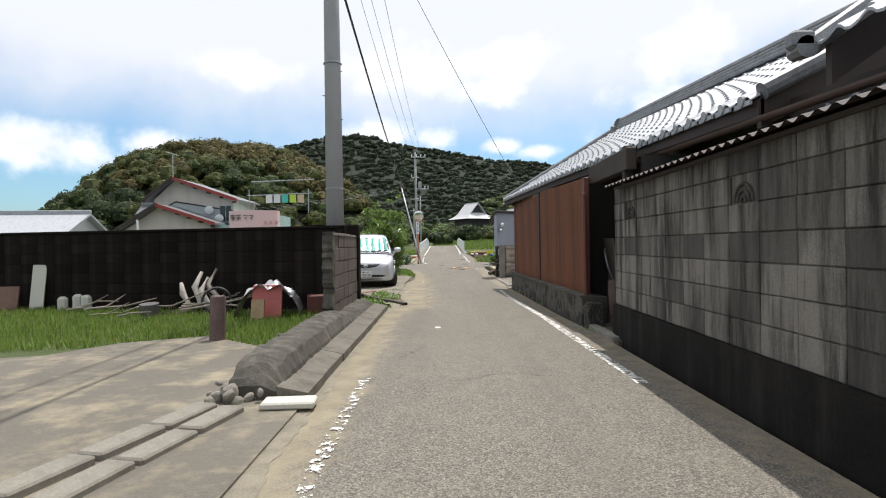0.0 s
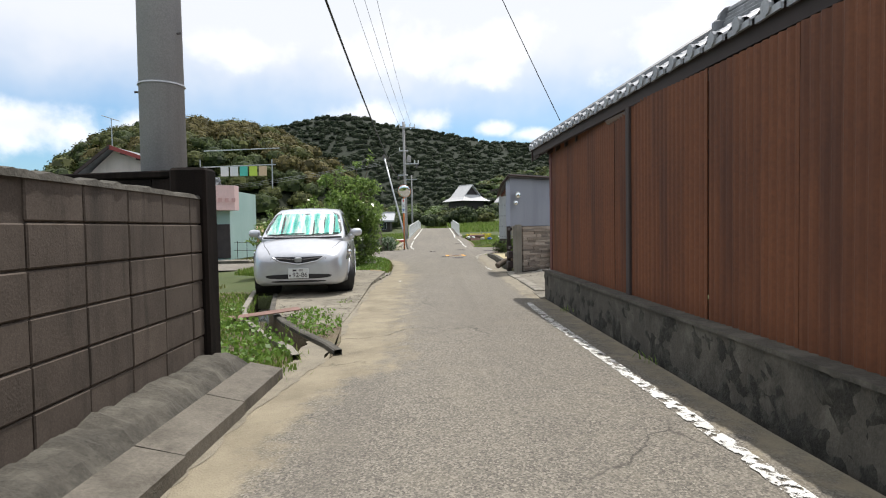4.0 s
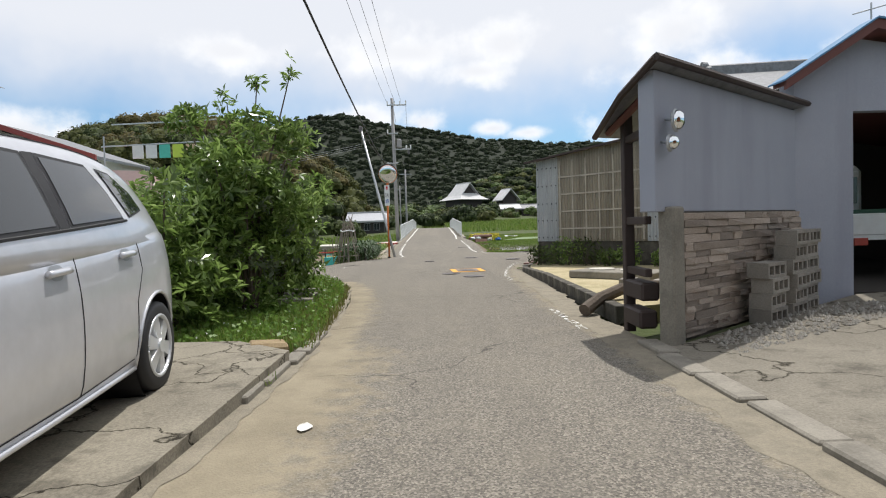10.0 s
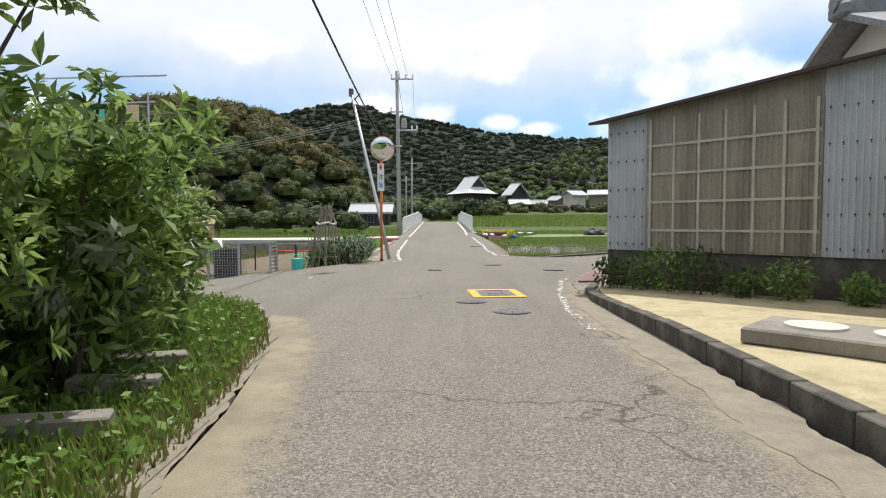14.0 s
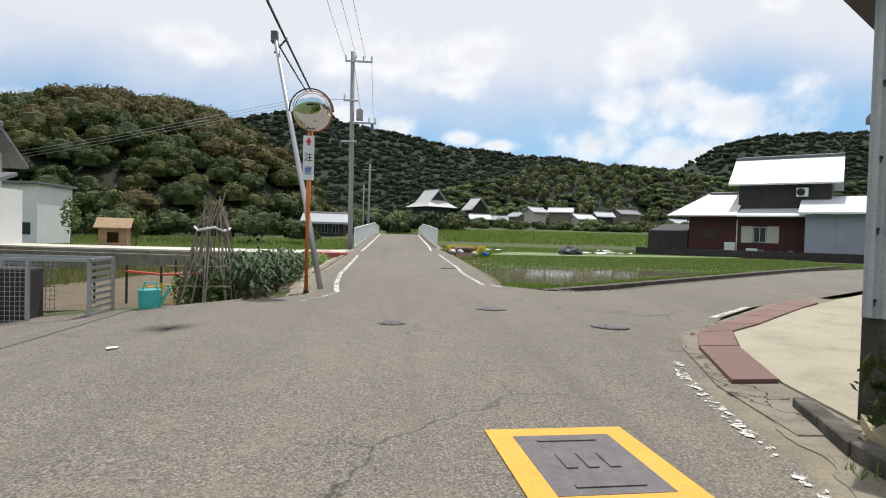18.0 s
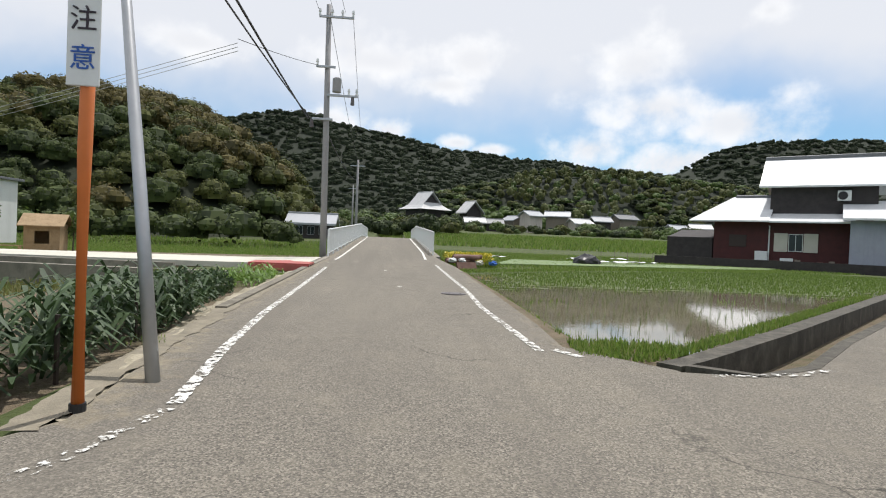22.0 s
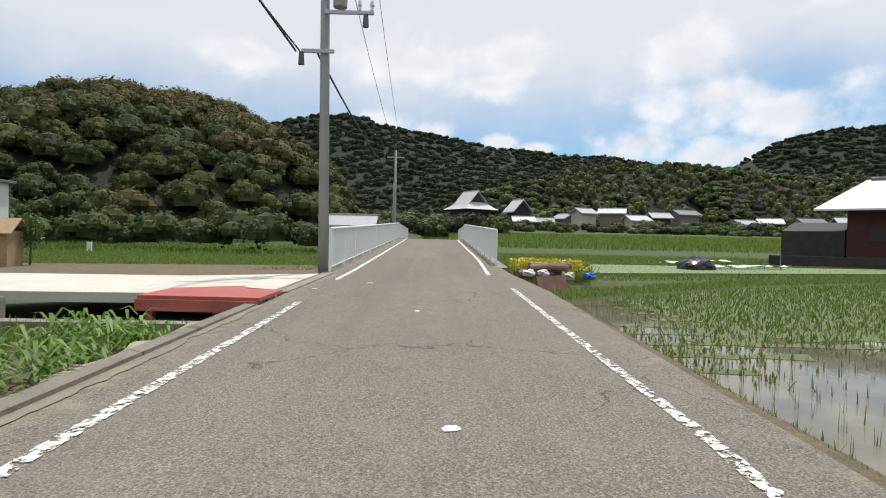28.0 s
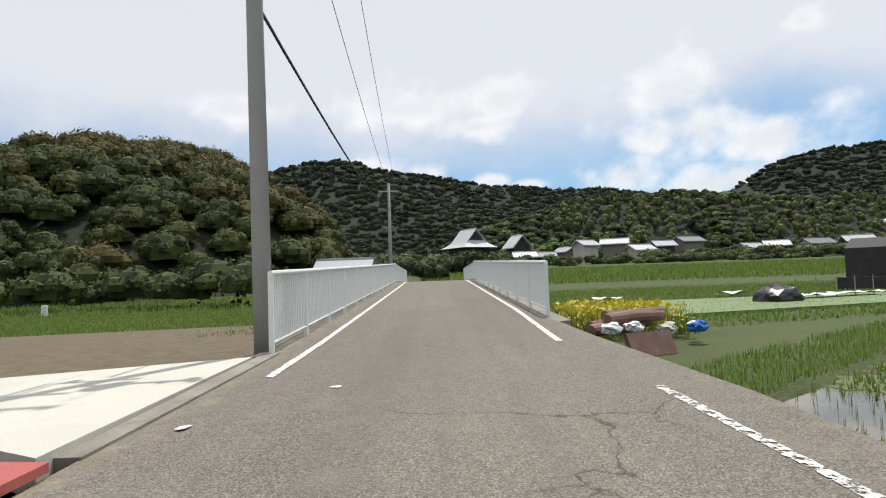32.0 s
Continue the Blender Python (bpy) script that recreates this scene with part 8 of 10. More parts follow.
for k in range(3):
    wire("overhead_cable", (-3.75, 45.3, 5.75 - 0.1 * k), (-40, 72 + 0.3 * k, 5.0 - 0.2 * k), 0.3, 0.008, "thin pale grey overhead cable crossing the fields", STEEL)


# ---- distance: hills, forest, village ----
def dome(c, r, around, up, seed):
    """The closed, lumpy body of one puff, as separate facets."""
    rows_ = []
    for j in range(up + 1):
        ph = -0.5 + (math.pi / 2 + 0.5) * j / up
        ring = []
        for i in range(around + 1):
            th = 2 * math.pi * (i % around) / around
            d = np.array([math.cos(th) * math.cos(ph), math.sin(th) * math.cos(ph), math.sin(ph)])
            ring.append(c + d * r * (1 + 0.16 * noise.noise(Vector(d * 2.1) + Vector((seed, 0, 0)))))
        rows_.append(ring)
    return np.array([[rows_[j][i], rows_[j][i + 1], rows_[j + 1][i + 1], rows_[j + 1][i]] for j in range(up) for i in range(around)])


def crown(n, radii, leaf, puffs=7, flat=0.3, facets=(8, 4)):
    """A rounded crown of puffs whose base is at z = 0: closed bodies under small leaf sprays."""
    out = []
    radii = np.asarray(radii)
    for k in range(puffs + 1):
        if k == 0:
            c, r = np.array([0, 0, radii[2] * 0.9]), radii * 0.86
        else:
            a = 2 * math.pi * k / puffs * 1.62 + RNG.uniform(-0.3, 0.3)
            q = RNG.uniform(0.4, 0.82)
            c = np.array([math.cos(a) * q, math.sin(a) * q, 1.75 - 1.2 * q + RNG.uniform(-0.2, 0.2)]) * radii
            r = radii * RNG.uniform(0.27, 0.44)
        out.append(dome(c, r * 0.86, facets[0], facets[1], k * 3.1 + n))
        m = n // 4 if k == 0 else (n - n // 4) // puffs
        d = RNG.normal(size=(m, 3))
        d[:, 2] = np.abs(d[:, 2]) * 1.1 - 0.35
        d /= np.linalg.norm(d, axis=1)[:, None]
        p = c + d * r * RNG.uniform(0.9, 1.06, (m, 1))
        nn = d + RNG.normal(size=(m, 3)) * flat
        nn /= np.linalg.norm(nn, axis=1)[:, None]
        a_ = np.cross(nn, RNG.normal(size=(m, 3)))
        a_ /= np.linalg.norm(a_, axis=1)[:, None] + 1e-9
        b_ = np.cross(nn, a_)
        s = leaf * RNG.uniform(0.6, 1.3, (m, 1)) * 0.5
        out.append(np.stack([p - a_ * s, p + b_ * s * 0.75, p + a_ * s, p - b_ * s * 0.75], 1))
    return np.concatenate(out)


def forest(name, spots, kinds, mats, label, choose=None):
    """A wood: copies of a few crowns set on the spots (x, y, z, size), joined by leaf tone."""
    groups = {i: [] for i in range(len(mats))}
    for (x, y, z, s) in spots:
        i = choose(x, y, z) if choose else int(RNG.integers(len(mats)))
        c = kinds[int(RNG.integers(len(kinds)))]
        a = RNG.uniform(0, 6.28)
        ca, sa = math.cos(a), math.sin(a)
        r = c @ np.array([[ca, sa, 0], [-sa, ca, 0], [0, 0, 1]]) * s
        groups[i].append(r + np.array([x, y, z]))
    for i, g in groups.items():
        if g:
            quads(name, np.concatenate(g), mats[i], None, label, "forest")


def hill_height(x, y):
    """The near wooded hill west of the lane."""
    u, v = (x + 61) / 43.0, (y - 166) / 62.0
    r = math.sqrt(u * u + v * v)
    h = 25 * max(0.0, 1 - r ** 2.6)
    u2, v2 = (x + 40) / 26.0, (y - 152) / 42.0
    h2 = 17.5 * max(0.0, 1 - (u2 * u2 + v2 * v2) ** 1.2)
    return max(h, h2)


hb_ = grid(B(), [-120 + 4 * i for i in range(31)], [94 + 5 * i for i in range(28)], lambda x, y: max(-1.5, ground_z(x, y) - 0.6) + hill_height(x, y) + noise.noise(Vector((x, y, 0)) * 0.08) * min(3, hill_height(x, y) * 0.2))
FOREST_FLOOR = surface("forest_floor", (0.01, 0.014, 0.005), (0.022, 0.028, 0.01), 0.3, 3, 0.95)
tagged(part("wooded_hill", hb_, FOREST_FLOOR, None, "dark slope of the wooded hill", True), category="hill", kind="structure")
kinds_near = [crown(560, (2.8, 2.8, 2.9), 0.4, 11 + k % 3, 0.5, (6, 3)) for k in range(6)]
spots = []
for yy in np.arange(96, 190, 3.5):
    for xx in np.arange(-114, -8, 3.7):
        x, y = xx + RNG.uniform(-1.6, 1.6), yy + RNG.uniform(-1.6, 1.6)
        h = hill_height(x, y)
        if h > 0.8 and (y < 150 or h > 19):
            spots.append((x, y, max(-1, ground_z(x, y)) + h - 1.2, RNG.uniform(0.65, 1.3)))


def hill_tone(x, y, z):
    """Golden new growth high up and towards the lane; the lower slope's shade is put into deep green leaves."""
    g = (z - 8) / 22 + (x + 62) / 70 + 0.9 * noise.noise(Vector((x * 0.06, y * 0.06, 2))) + RNG.uniform(-0.45, 0.45)
    return 0 if g < -0.3 else (1 if g < 0.25 else (3 if g < 0.62 else 2))


forest("hill_wood", spots, kinds_near, [LEAF_DEEP, LEAF_HILL, LEAF_GOLD, LEAF_OLIVE], "dense evergreen wood with golden new growth on the hill", hill_tone)

RIDGE = [(-420, 14), (-260, 24), (-200, 46), (-150, 78), (-85, 93), (-60, 92), (-28, 84), (0, 78), (50, 70), (100, 65), (150, 62), (190, 62), (225, 62), (260, 78), (300, 88), (340, 94), (420, 96), (600, 80)]


def mountain(x, y):
    k = max(0.0, min(1.0, (y - 300) / 165))
    return lerp_table(RIDGE, x) * (k ** 1.15) + 3 * (1 - k) + noise.noise(Vector((x, y, 3)) * 0.02) * 5 * k


mt_ = grid(B(), [-460 + 20 * i for i in range(54)], [296 + 12 * i for i in range(17)], lambda x, y: mountain(x, min(y, 466)) - (max(0, y - 466) * 0.5) - 1)
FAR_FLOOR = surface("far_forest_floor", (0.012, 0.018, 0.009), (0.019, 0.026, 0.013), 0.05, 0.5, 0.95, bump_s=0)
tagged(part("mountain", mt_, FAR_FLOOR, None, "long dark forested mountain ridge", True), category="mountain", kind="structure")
kinds_far = [crown(60, (3.7, 3.7, 2.4), 1.3, 5, 0.12, (6, 3)) for _ in range(6)]
spots = []
for yy in np.arange(302, 470, 6.2):
    for xx in np.arange(-170, 400, 4.7):
        x, y = xx + RNG.uniform(-3.6, 3.6), yy + RNG.uniform(-4, 4)
        if abs(x / y) < 0.92:
            spots.append((x, y, mountain(x, y) - 3.6, RNG.uniform(1.0, 1.3)))
kinds_ridge = [crown(24, (3.7, 3.7, 2.4), 1.3, 3, 0.12, (6, 2)) for _ in range(6)]
forest("mountain_forest", spots, kinds_ridge, [LEAF_FAR], "dark cedar forest covering the mountain")


def foothill(x, y):
    """The low bamboo and mixed wood behind the village."""
    k = max(0.0, min(1.0, (y - 296) / 70))
    return 3 + 6 * k + lerp_table([(-60, 10), (0, 12), (40, 22), (90, 34), (140, 36), (190, 32), (260, 30), (340, 36)], x) * k


spots_b, spots_m = [], []
for yy in np.arange(286, 372, 5.6):
    for xx in np.arange(-50, 300, 5.2):
        x, y = xx + RNG.uniform(-3, 3), yy + RNG.uniform(-3, 3)
        if 60 < x < 260 and noise.noise(Vector((x * 0.03, y * 0.05, 1))) > -0.12:
            spots_b.append((x, y, foothill(x, y) - 2, RNG.uniform(0.7, 1.2)))
        else:
            spots_m.append((x, y, foothill(x, y) - 2, RNG.uniform(0.7, 1.25)))
fh_ = grid(B(), [-60 + 12 * i for i in range(34)], [282 + 10 * i for i in range(11)], lambda x, y: foothill(x, y) - 2.5)
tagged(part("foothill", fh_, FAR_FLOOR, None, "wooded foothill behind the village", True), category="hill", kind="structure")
kinds_cane = [crown(80, (2.3, 2.3, 3.6), 0.9, 6, 0.3, (6, 3)) for _ in range(5)]
forest("bamboo_grove", spots_b, kinds_cane, [LEAF_BAMBOO, LEAF_BAMBOO, LEAF_FRESH, LEAF_BAMBOO, LEAF_OLIVE], "yellow-green bamboo grove on the foothill")
forest("mixed_wood", spots_m, kinds_far, [LEAF_OLIVE, LEAF_HILL, LEAF_FRESH, LEAF_FAR], "mixed green wood on the foothill")


# grey roof tile with the full sun put into a paler base colour
SUNLIT_TILE = surface("sunlit_pale_tile", (0.46, 0.46, 0.46), (0.58, 0.58, 0.58), 0.6, 8, 0.5, stain=(0.3, 0.3, 0.3), stain_amount=0.4)


# ---- houses ----
def window(parent, x0, x1, z0, z1, y, panes=2, frame_mat=STEEL):
    w = part("window", bx(B(), x0, x1, y - 0.03, y + 0.02, z0, z1), frame_mat, parent)
    for k in range(panes):
        a = x0 + 0.05 + (x1 - x0 - 0.05) * k / panes
        b = x0 + (x1 - x0 - 0.05) * (k + 1) / panes
        part("pane", bx(B(), a, b, y - 0.045, y - 0.025, z0 + 0.05, z1 - 0.05), GLASS_DARK, w)
    return w


def gable_roof(parent, x0, x1, y0, y1, ze, zr, mat, over=0.5, along="x", thick=0.14, ridge=True):
    """Two sloping slabs; along: the axis the ridge runs on."""
    for s in (0, 1):
        p = B()
        if along == "x":
            ym = (y0 + y1) / 2
            a, b = (y0 - over, ym) if s == 0 else (ym, y1 + over)
            f = (lambda x, y: ze - over * (zr - ze) / (ym - y0) + (y - a) * (zr - ze) / (ym - y0)) if s == 0 else (lambda x, y: zr - (y - ym) * (zr - ze) / (ym - y0))
            prism(p, [(x0 - over, a), (x1 + over, a), (x1 + over, b), (x0 - over, b)], f, lambda x, y: f(x, y) + thick)
        else:
            xm = (x0 + x1) / 2
            a, b = (x0 - over, xm) if s == 0 else (xm, x1 + over)
            f = (lambda x, y: ze - over * (zr - ze) / (xm - x0) + (x - a) * (zr - ze) / (xm - x0)) if s == 0 else (lambda x, y: zr - (x - xm) * (zr - ze) / (xm - x0))
            prism(p, [(a, y0 - over), (b, y0 - over), (b, y1 + over), (a, y1 + over)], f, lambda x, y: f(x, y) + thick)
        part("roof", p, mat, parent)
    if ridge:
        p = B()
        if along == "x":
            bx(p, x0 - over, x1 + over, (y0 + y1) / 2 - 0.15, (y0 + y1) / 2 + 0.15, zr + 0.02, zr + thick + 0.22, 0.04)
        else:
            bx(p, (x0 + x1) / 2 - 0.15, (x0 + x1) / 2 + 0.15, y0 - over, y1 + over, zr + 0.02, zr + thick + 0.22, 0.04)
        part("ridge", p, mat if mat is not BRIGHT_ROOF else TILE_DARK, parent)


def walls(parent, x0, x1, y0, y1, z0, z1, mat, zr=None, along="x"):
    p = B()
    bx(p, x0, x1, y0, y1, z0, z1)
    if zr:
        if along == "x":
            slab_yz(p, [(y0, z1), (y1, z1), ((y0 + y1) / 2, zr)], x0, x1)
        else:
            prism(p, [(x0, y0), ((x0 + x1) / 2, y0), (x1, y0), (x1, y1), ((x0 + x1) / 2, y1), (x0, y1)], z1 - 0.01, lambda x, y: zr if abs(x - (x0 + x1) / 2) < 1e-4 else z1)
    part("wall", p, mat, parent)


# cafe house on the west
cafe = thing("cafe_house", (-15.0, 36.5, -0.5), 0, "old two-storey house in pale mint and cream with red roof edges", "house")
def slab_xz(bm, outline, y0, y1):
    """An outline (x, z) drawn along y."""
    a = [bm.verts.new((x, y0, z)) for x, z in outline]
    b = [bm.verts.new((x, y1, z)) for x, z in outline]
    n = len(outline)
    bm.faces.new(a[::-1])
    bm.faces.new(b)
    for i in range(n):
        bm.faces.new((a[i], a[(i + 1) % n], b[(i + 1) % n], b[i]))
    return bm


def lopsided_gable(name, left, apex, right, y0, y1, belt, low_mat, base):
    """A gabled front with unequal eaves; each end is (x, z); belt: the dark trim line between two wall paints."""
    (xl, zl), (xa, za), (xr, zr) = left, apex, right
    bl, bm_, br_ = belt
    part("lower_wall", slab_xz(B(), [(xl + 0.45, base), (xr - 0.45, base), (xr - 0.45, br_), (xa, bm_), (xl + 0.45, bl)], y0, y1), low_mat, cafe)
    part("upper_wall", slab_xz(B(), [(xl + 0.45, bl), (xa, bm_), (xr - 0.45, br_), (xr - 0.45, zr + 0.1), (xa, za - 0.12), (xl + 0.45, zl + 0.15)], y0 + 0.02, y1), CREAM_WALL, cafe, "cream upper wall")
    part("belt_trim", tube(B(), [(xl + 0.45, y0 - 0.02, bl), (xa, y0 - 0.02, bm_), (xr - 0.45, y0 - 0.02, br_)], 0.05, 6), BROWN_TRIM, cafe, "dark belt trim")
    part("roof", slab_xz(B(), [(xl, zl), (xa, za - 0.1), (xa, za + 0.02), (xl, zl + 0.12)], y0 - 0.6, y1), TILE_DARK, cafe, "dark tiled roof slope")
    part("roof", slab_xz(B(), [(xa, za - 0.1), (xr, zr), (xr, zr + 0.12), (xa, za + 0.02)], y0 - 0.55, y1), TILE_DARK, cafe, "dark tiled roof slope")
    part("barge_board", slab_xz(B(), [(xa - 0.05, za - 0.16), (xr + 0.05, zr - 0.06), (xr + 0.05, zr + 0.16), (xa - 0.05, za + 0.08)], y0 - 0.66, y0 - 0.55), RED_ROOF, cafe, "red barge board")
    part("barge_board", slab_xz(B(), [(xl - 0.05, zl - 0.06), (xa + 0.05, za - 0.12), (xa + 0.05, za + 0.08), (xl - 0.05, zl + 0.14)], y0 - 0.7, y0 - 0.6), BROWN_TRIM, cafe, "dark barge board")
    for k in range(5):
        f = (k + 0.7) / 5
        x_, z_ = xa + (xr - xa) * f, za + (zr - za) * f
        part("rafter_end", bx(B(), x_ - 0.06, x_ + 0.06, y0 - 0.5, y0 - 0.02, z_ - 0.22, z_ - 0.1), BROWN_TRIM, cafe)


lopsided_gable("front", (-7.2, 2.35), (-3.7, 4.62), (0.1, 3.22), 0.0, 7.0, (1.75, 2.85, 2.4), MINT_WALL, 0.0)
lopsided_gable("upper", (-5.8, 5.0), (-3.8, 6.66), (0.7, 4.95), 2.5, 7.0, (4.1, 5.0, 4.3), surface("grey_mint_wall", (0.33, 0.37, 0.37), (0.42, 0.46, 0.45), 0.6, 60, 0.85, stain=(0.28, 0.3, 0.3), stain_amount=0.4, streak=True), 1.8)
walls(cafe, -0.3, 3.6, 0.4, 1.8, 0, 3.2, MINT_WALL)
walls(cafe, 0.2, 3.6, 1.8, 5.0, 0, 3.9, MINT_WALL)
p = B()
bx(p, -0.35, 0.9, 0.0, 0.45, 2.72, 2.82, 0.01)
part("porch_eave", p, TILE_DARK, cafe)
for z_ in (0.75, 1.0, 1.25, 1.5, 1.75):
    part("shutter_slat", bx(B(), -5.8, -4.4, -0.075, -0.05, z_, z_ + 0.05), DARK_WALL, cafe)
window(cafe, -2.5, -1.5, 1.05, 1.95, 0.0)
window(cafe, -0.95, -0.4, 1.3, 2.05, 0.0, 1)
window(cafe, -0.7, 0.15, 3.5, 4.7, 2.48)
p = B()
bx(p, -5.8, -3.0, -0.05, 0.0, 0.1, 2.1)
part("shutter", p, BROWN_TRIM, cafe, "dark brown slatted shutter")
p = B()
bx(p, -3.3, -2.9, -0.08, -0.02, 0.7, 2.2)
part("side_window", p, GLASS_DARK, cafe)
p = B()
bx(p, 2.6, 3.6, 0.3, 0.42, 0.1, 2.0, 0.01)
part("entrance", p, DARK_WALL, cafe, "dark cafe entrance")
p = B()
bx(p, 0.9, 1.7, -0.05, 0.4, 0.1, 0.9, 0.03)
part("outdoor_unit", p, DARK_WALL, cafe, "dark outdoor unit")
p = B()
bx(p, -0.15, 0.35, 0.34, 0.4, 1.0, 1.7)
part("poster", p, WHITE_PAINT, cafe, "white and blue poster")
p = B()
bx(p, -0.08, 0.28, 0.33, 0.345, 1.25, 1.6)
part("poster_print", p, TEXT_BLUE, cafe)
p = B()
bx(p, 0.1, 0.45, 0.2, 0.42, 2.3, 2.6, 0.02)
part("meter_box", p, CONCRETE, cafe)
p = B()
tube(p, [(-4.0, 2.6, 6.5), (-4.0, 2.6, 8.4)], 0.03, 5)
tube(p, [(-4.5, 2.6, 8.55), (-3.6, 2.6, 8.25)], 0.025, 5)
for k in range(5):
    tube(p, [(-4.4 + 0.18 * k, 2.3, 8.52 - 0.06 * k), (-4.4 + 0.18 * k, 2.9, 8.52 - 0.06 * k)], 0.014, 4)
part("antenna", p, STEEL, cafe)
for (x, z) in ((-1.3, 4.35), (-0.6, 3.75)):
    p = B()
    bmesh.ops.create_uvsphere(p, u_segments=14, v_segments=8, radius=1, matrix=pose(x, 2.1, z, 20, 0, 20) @ Matrix.Diagonal((0.3, 0.06, 0.3, 1)))
    part("satellite_dish", p, WHITE_PAINT, cafe, smooth=True)
sgn = B()
prism(sgn, [(1.0, -0.3), (2.9, -0.9), (4.1, -0.2), (4.1, 0.5), (1.0, 0.5)], 2.75, 4.1)
so = part("sign_box", sgn, PINK, cafe, "pink boxed cafe sign")
a_ = math.degrees(math.atan2(-0.6, 1.9))
lettering("sign_lettering", "喫茶 ママ", 0.42, Matrix.Translation((1.95, -0.63, 3.62)) @ Matrix.Rotation(radians(a_), 4, "Z") @ pose(0, 0, 0, 90), TEXT_DARK, so)
for k in range(3):
    p = B()
    bx(p, 3.4 + 0.3 * k, 3.6 + 0.3 * k, -0.02, 0.0, 3.2, 3.4)
    o = part("sign_mark", p, plain("faded_pink_letter", (0.6, 0.36, 0.34), 0.6), so)
    o.matrix_basis = pose(0, -0.68 + 0.17 * k, 0)
rack = thing("laundry_rack", (-13.0, 36.3, 3.7), 0, "laundry on poles above the cafe sign", "laundry")
p = B()
tube(p, [(0.2, 0, 0.9), (4.4, 0, 1.0)], 0.03, 5)
tube(p, [(0.2, 0.8, 1.9), (4.4, 0.8, 2.0)], 0.03, 5)
tube(p, [(0.3, 0, -0.1), (0.3, 0, 1.3)], 0.03, 5)
tube(p, [(4.2, 0, -0.3), (4.2, 0, 1.3)], 0.03, 5)
part("rack_frame", p, STEEL, rack)
for k, c in enumerate(((0.7, 0.7, 0.7), (0.68, 0.7, 0.72), (0.1, 0.5, 0.42), (0.5, 0.65, 0.1), (0.6, 0.45, 0.3))):
    p = grid(B(), [1.4 + 0.52 * k + 0.1 * i for i in range(5)], [0, 0.01], lambda x, y: 0)
    p = B()
    bx(p, 1.4 + 0.52 * k, 1.82 + 0.52 * k, -0.02, 0.02, 0.4, 0.92, 0.008)
    part("garment", p, plain("cloth", c, 0.9), rack)
kw = B()
bx(kw, -30, -9.5, 34.0, 34.25, -1.0, -0.42)
tagged(part("road_edge_wall", kw, CONCRETE_DARK, None, "dark concrete edge of the cafe road"), category="kerb", kind="structure")
kw = B()
bx(kw, -30, -9.5, 34.26, 36.4, -0.9, -0.46)
tagged(part("cafe_forecourt", kw, CONCRETE, None, "grey concrete forecourt of the cafe"), category="pavement", kind="structure")
wp = part("white_post", tube(B(), [(-18.6, 33.8, -0.9), (-18.75, 33.8, 3.0)], 0.07, 8), WHITE_PAINT, None, "slanted white steel post by the forecourt")
tagged(wp, category="post")
for k, x in enumerate((-16.6, -16.1, -15.6, -15.2, -14.7)):
    t = thing("flower_pot", (x, 36.0, -0.46), 0, "small potted plant in front of the cafe", "potted plant", "cafe pots")
    part("pot", cyl(B(), (0, 0, 0), (0, 0, 0.28), 0.12, 0.16, 10), TERRACOTTA, t)
    quads("plant", leaves(ball_points(60, (0, 0, 0.5), (0.2, 0.2, 0.25)), 0.12), LEAF_FRESH, t, kind="")
for x in (-17.55, -17.2):
    t = thing("gas_cylinder", (x, 36.2, -0.46), 0, "grey gas cylinder against the cafe wall", "gas cylinder", "gas cylinders")
    part("tank", cyl(B(), (0, 0, 0), (0, 0, 1.1), 0.16, 0.16, 12), POLE_CONC, t)
    part("collar", cyl(B(), (0, 0, 1.1), (0, 0, 1.28), 0.1, 0.09, 10), STEEL, t)
# far-left house seen over the yard wall
lh = thing("grey_roofed_house", (-26.8, 33.5, -0.5), 8, "low house with a pale grey tiled roof", "house")
walls(lh, -5, 3.2, 0, 6, 0, 2.7, WHITE_WALL, 4.0, "x")
gable_roof(lh, -5, 3.2, 0, 6, 2.7, 4.0, TILE, 0.5, "x")

# white house and garage by the junction
wh_ = thing("white_house", (-18.4, 48.0, -0.5), 0, "white two-storey house with dark tiled eaves", "house")
walls(wh_, -8, 1.8, 0, 3, 0, 3.0, WHITE_WALL)
walls(wh_, -8, 0.8, 1, 3.2, 3.0, 4.6, CREAM_WALL, 5.4, "x")
gable_roof(wh_, -8, 0.8, 1, 3.2, 4.6, 5.5, TILE_DARK, 0.7, "x")
p = B()
prism(p, [(-8.4, -0.9), (2.6, -0.9), (2.6, 1.4), (-8.4, 1.4)], lambda x, y: 2.8 + (y + 0.9) * 0.3, lambda x, y: 2.95 + (y + 0.9) * 0.3)
part("porch_roof", p, TILE_DARK, wh_)
window(wh_, -1.4, 0.4, 0.4, 2.2, 0.0)
window(wh_, -2.6, -1.0, 3.4, 4.4, 1.0)
wg = thing("white_garage", (-35.4, 76.4, -0.7), 0, "plain white flat-roofed garage building", "garage")
walls(wg, 0, 4.1, 0, 5.3, 0, 5.2, WHITE_WALL)
p = B()
bx(p, -0.5, 4.4, -0.4, 5.7, 5.2, 5.4, 0.02)
part("roof", p, TILE_DARK, wg)
window(wg, 2.6, 3.6, 0.8, 1.9, 0.0, 1)
p = B()
bx(p, 0.2, 1.6, -0.04, 0.0, 0.1, 2.4)
part("door", p, BROWN_TRIM, wg)
van = thing("black_van", (-24.2, 60.0, -0.6), 12, "black minivan parked by the white house", "van")
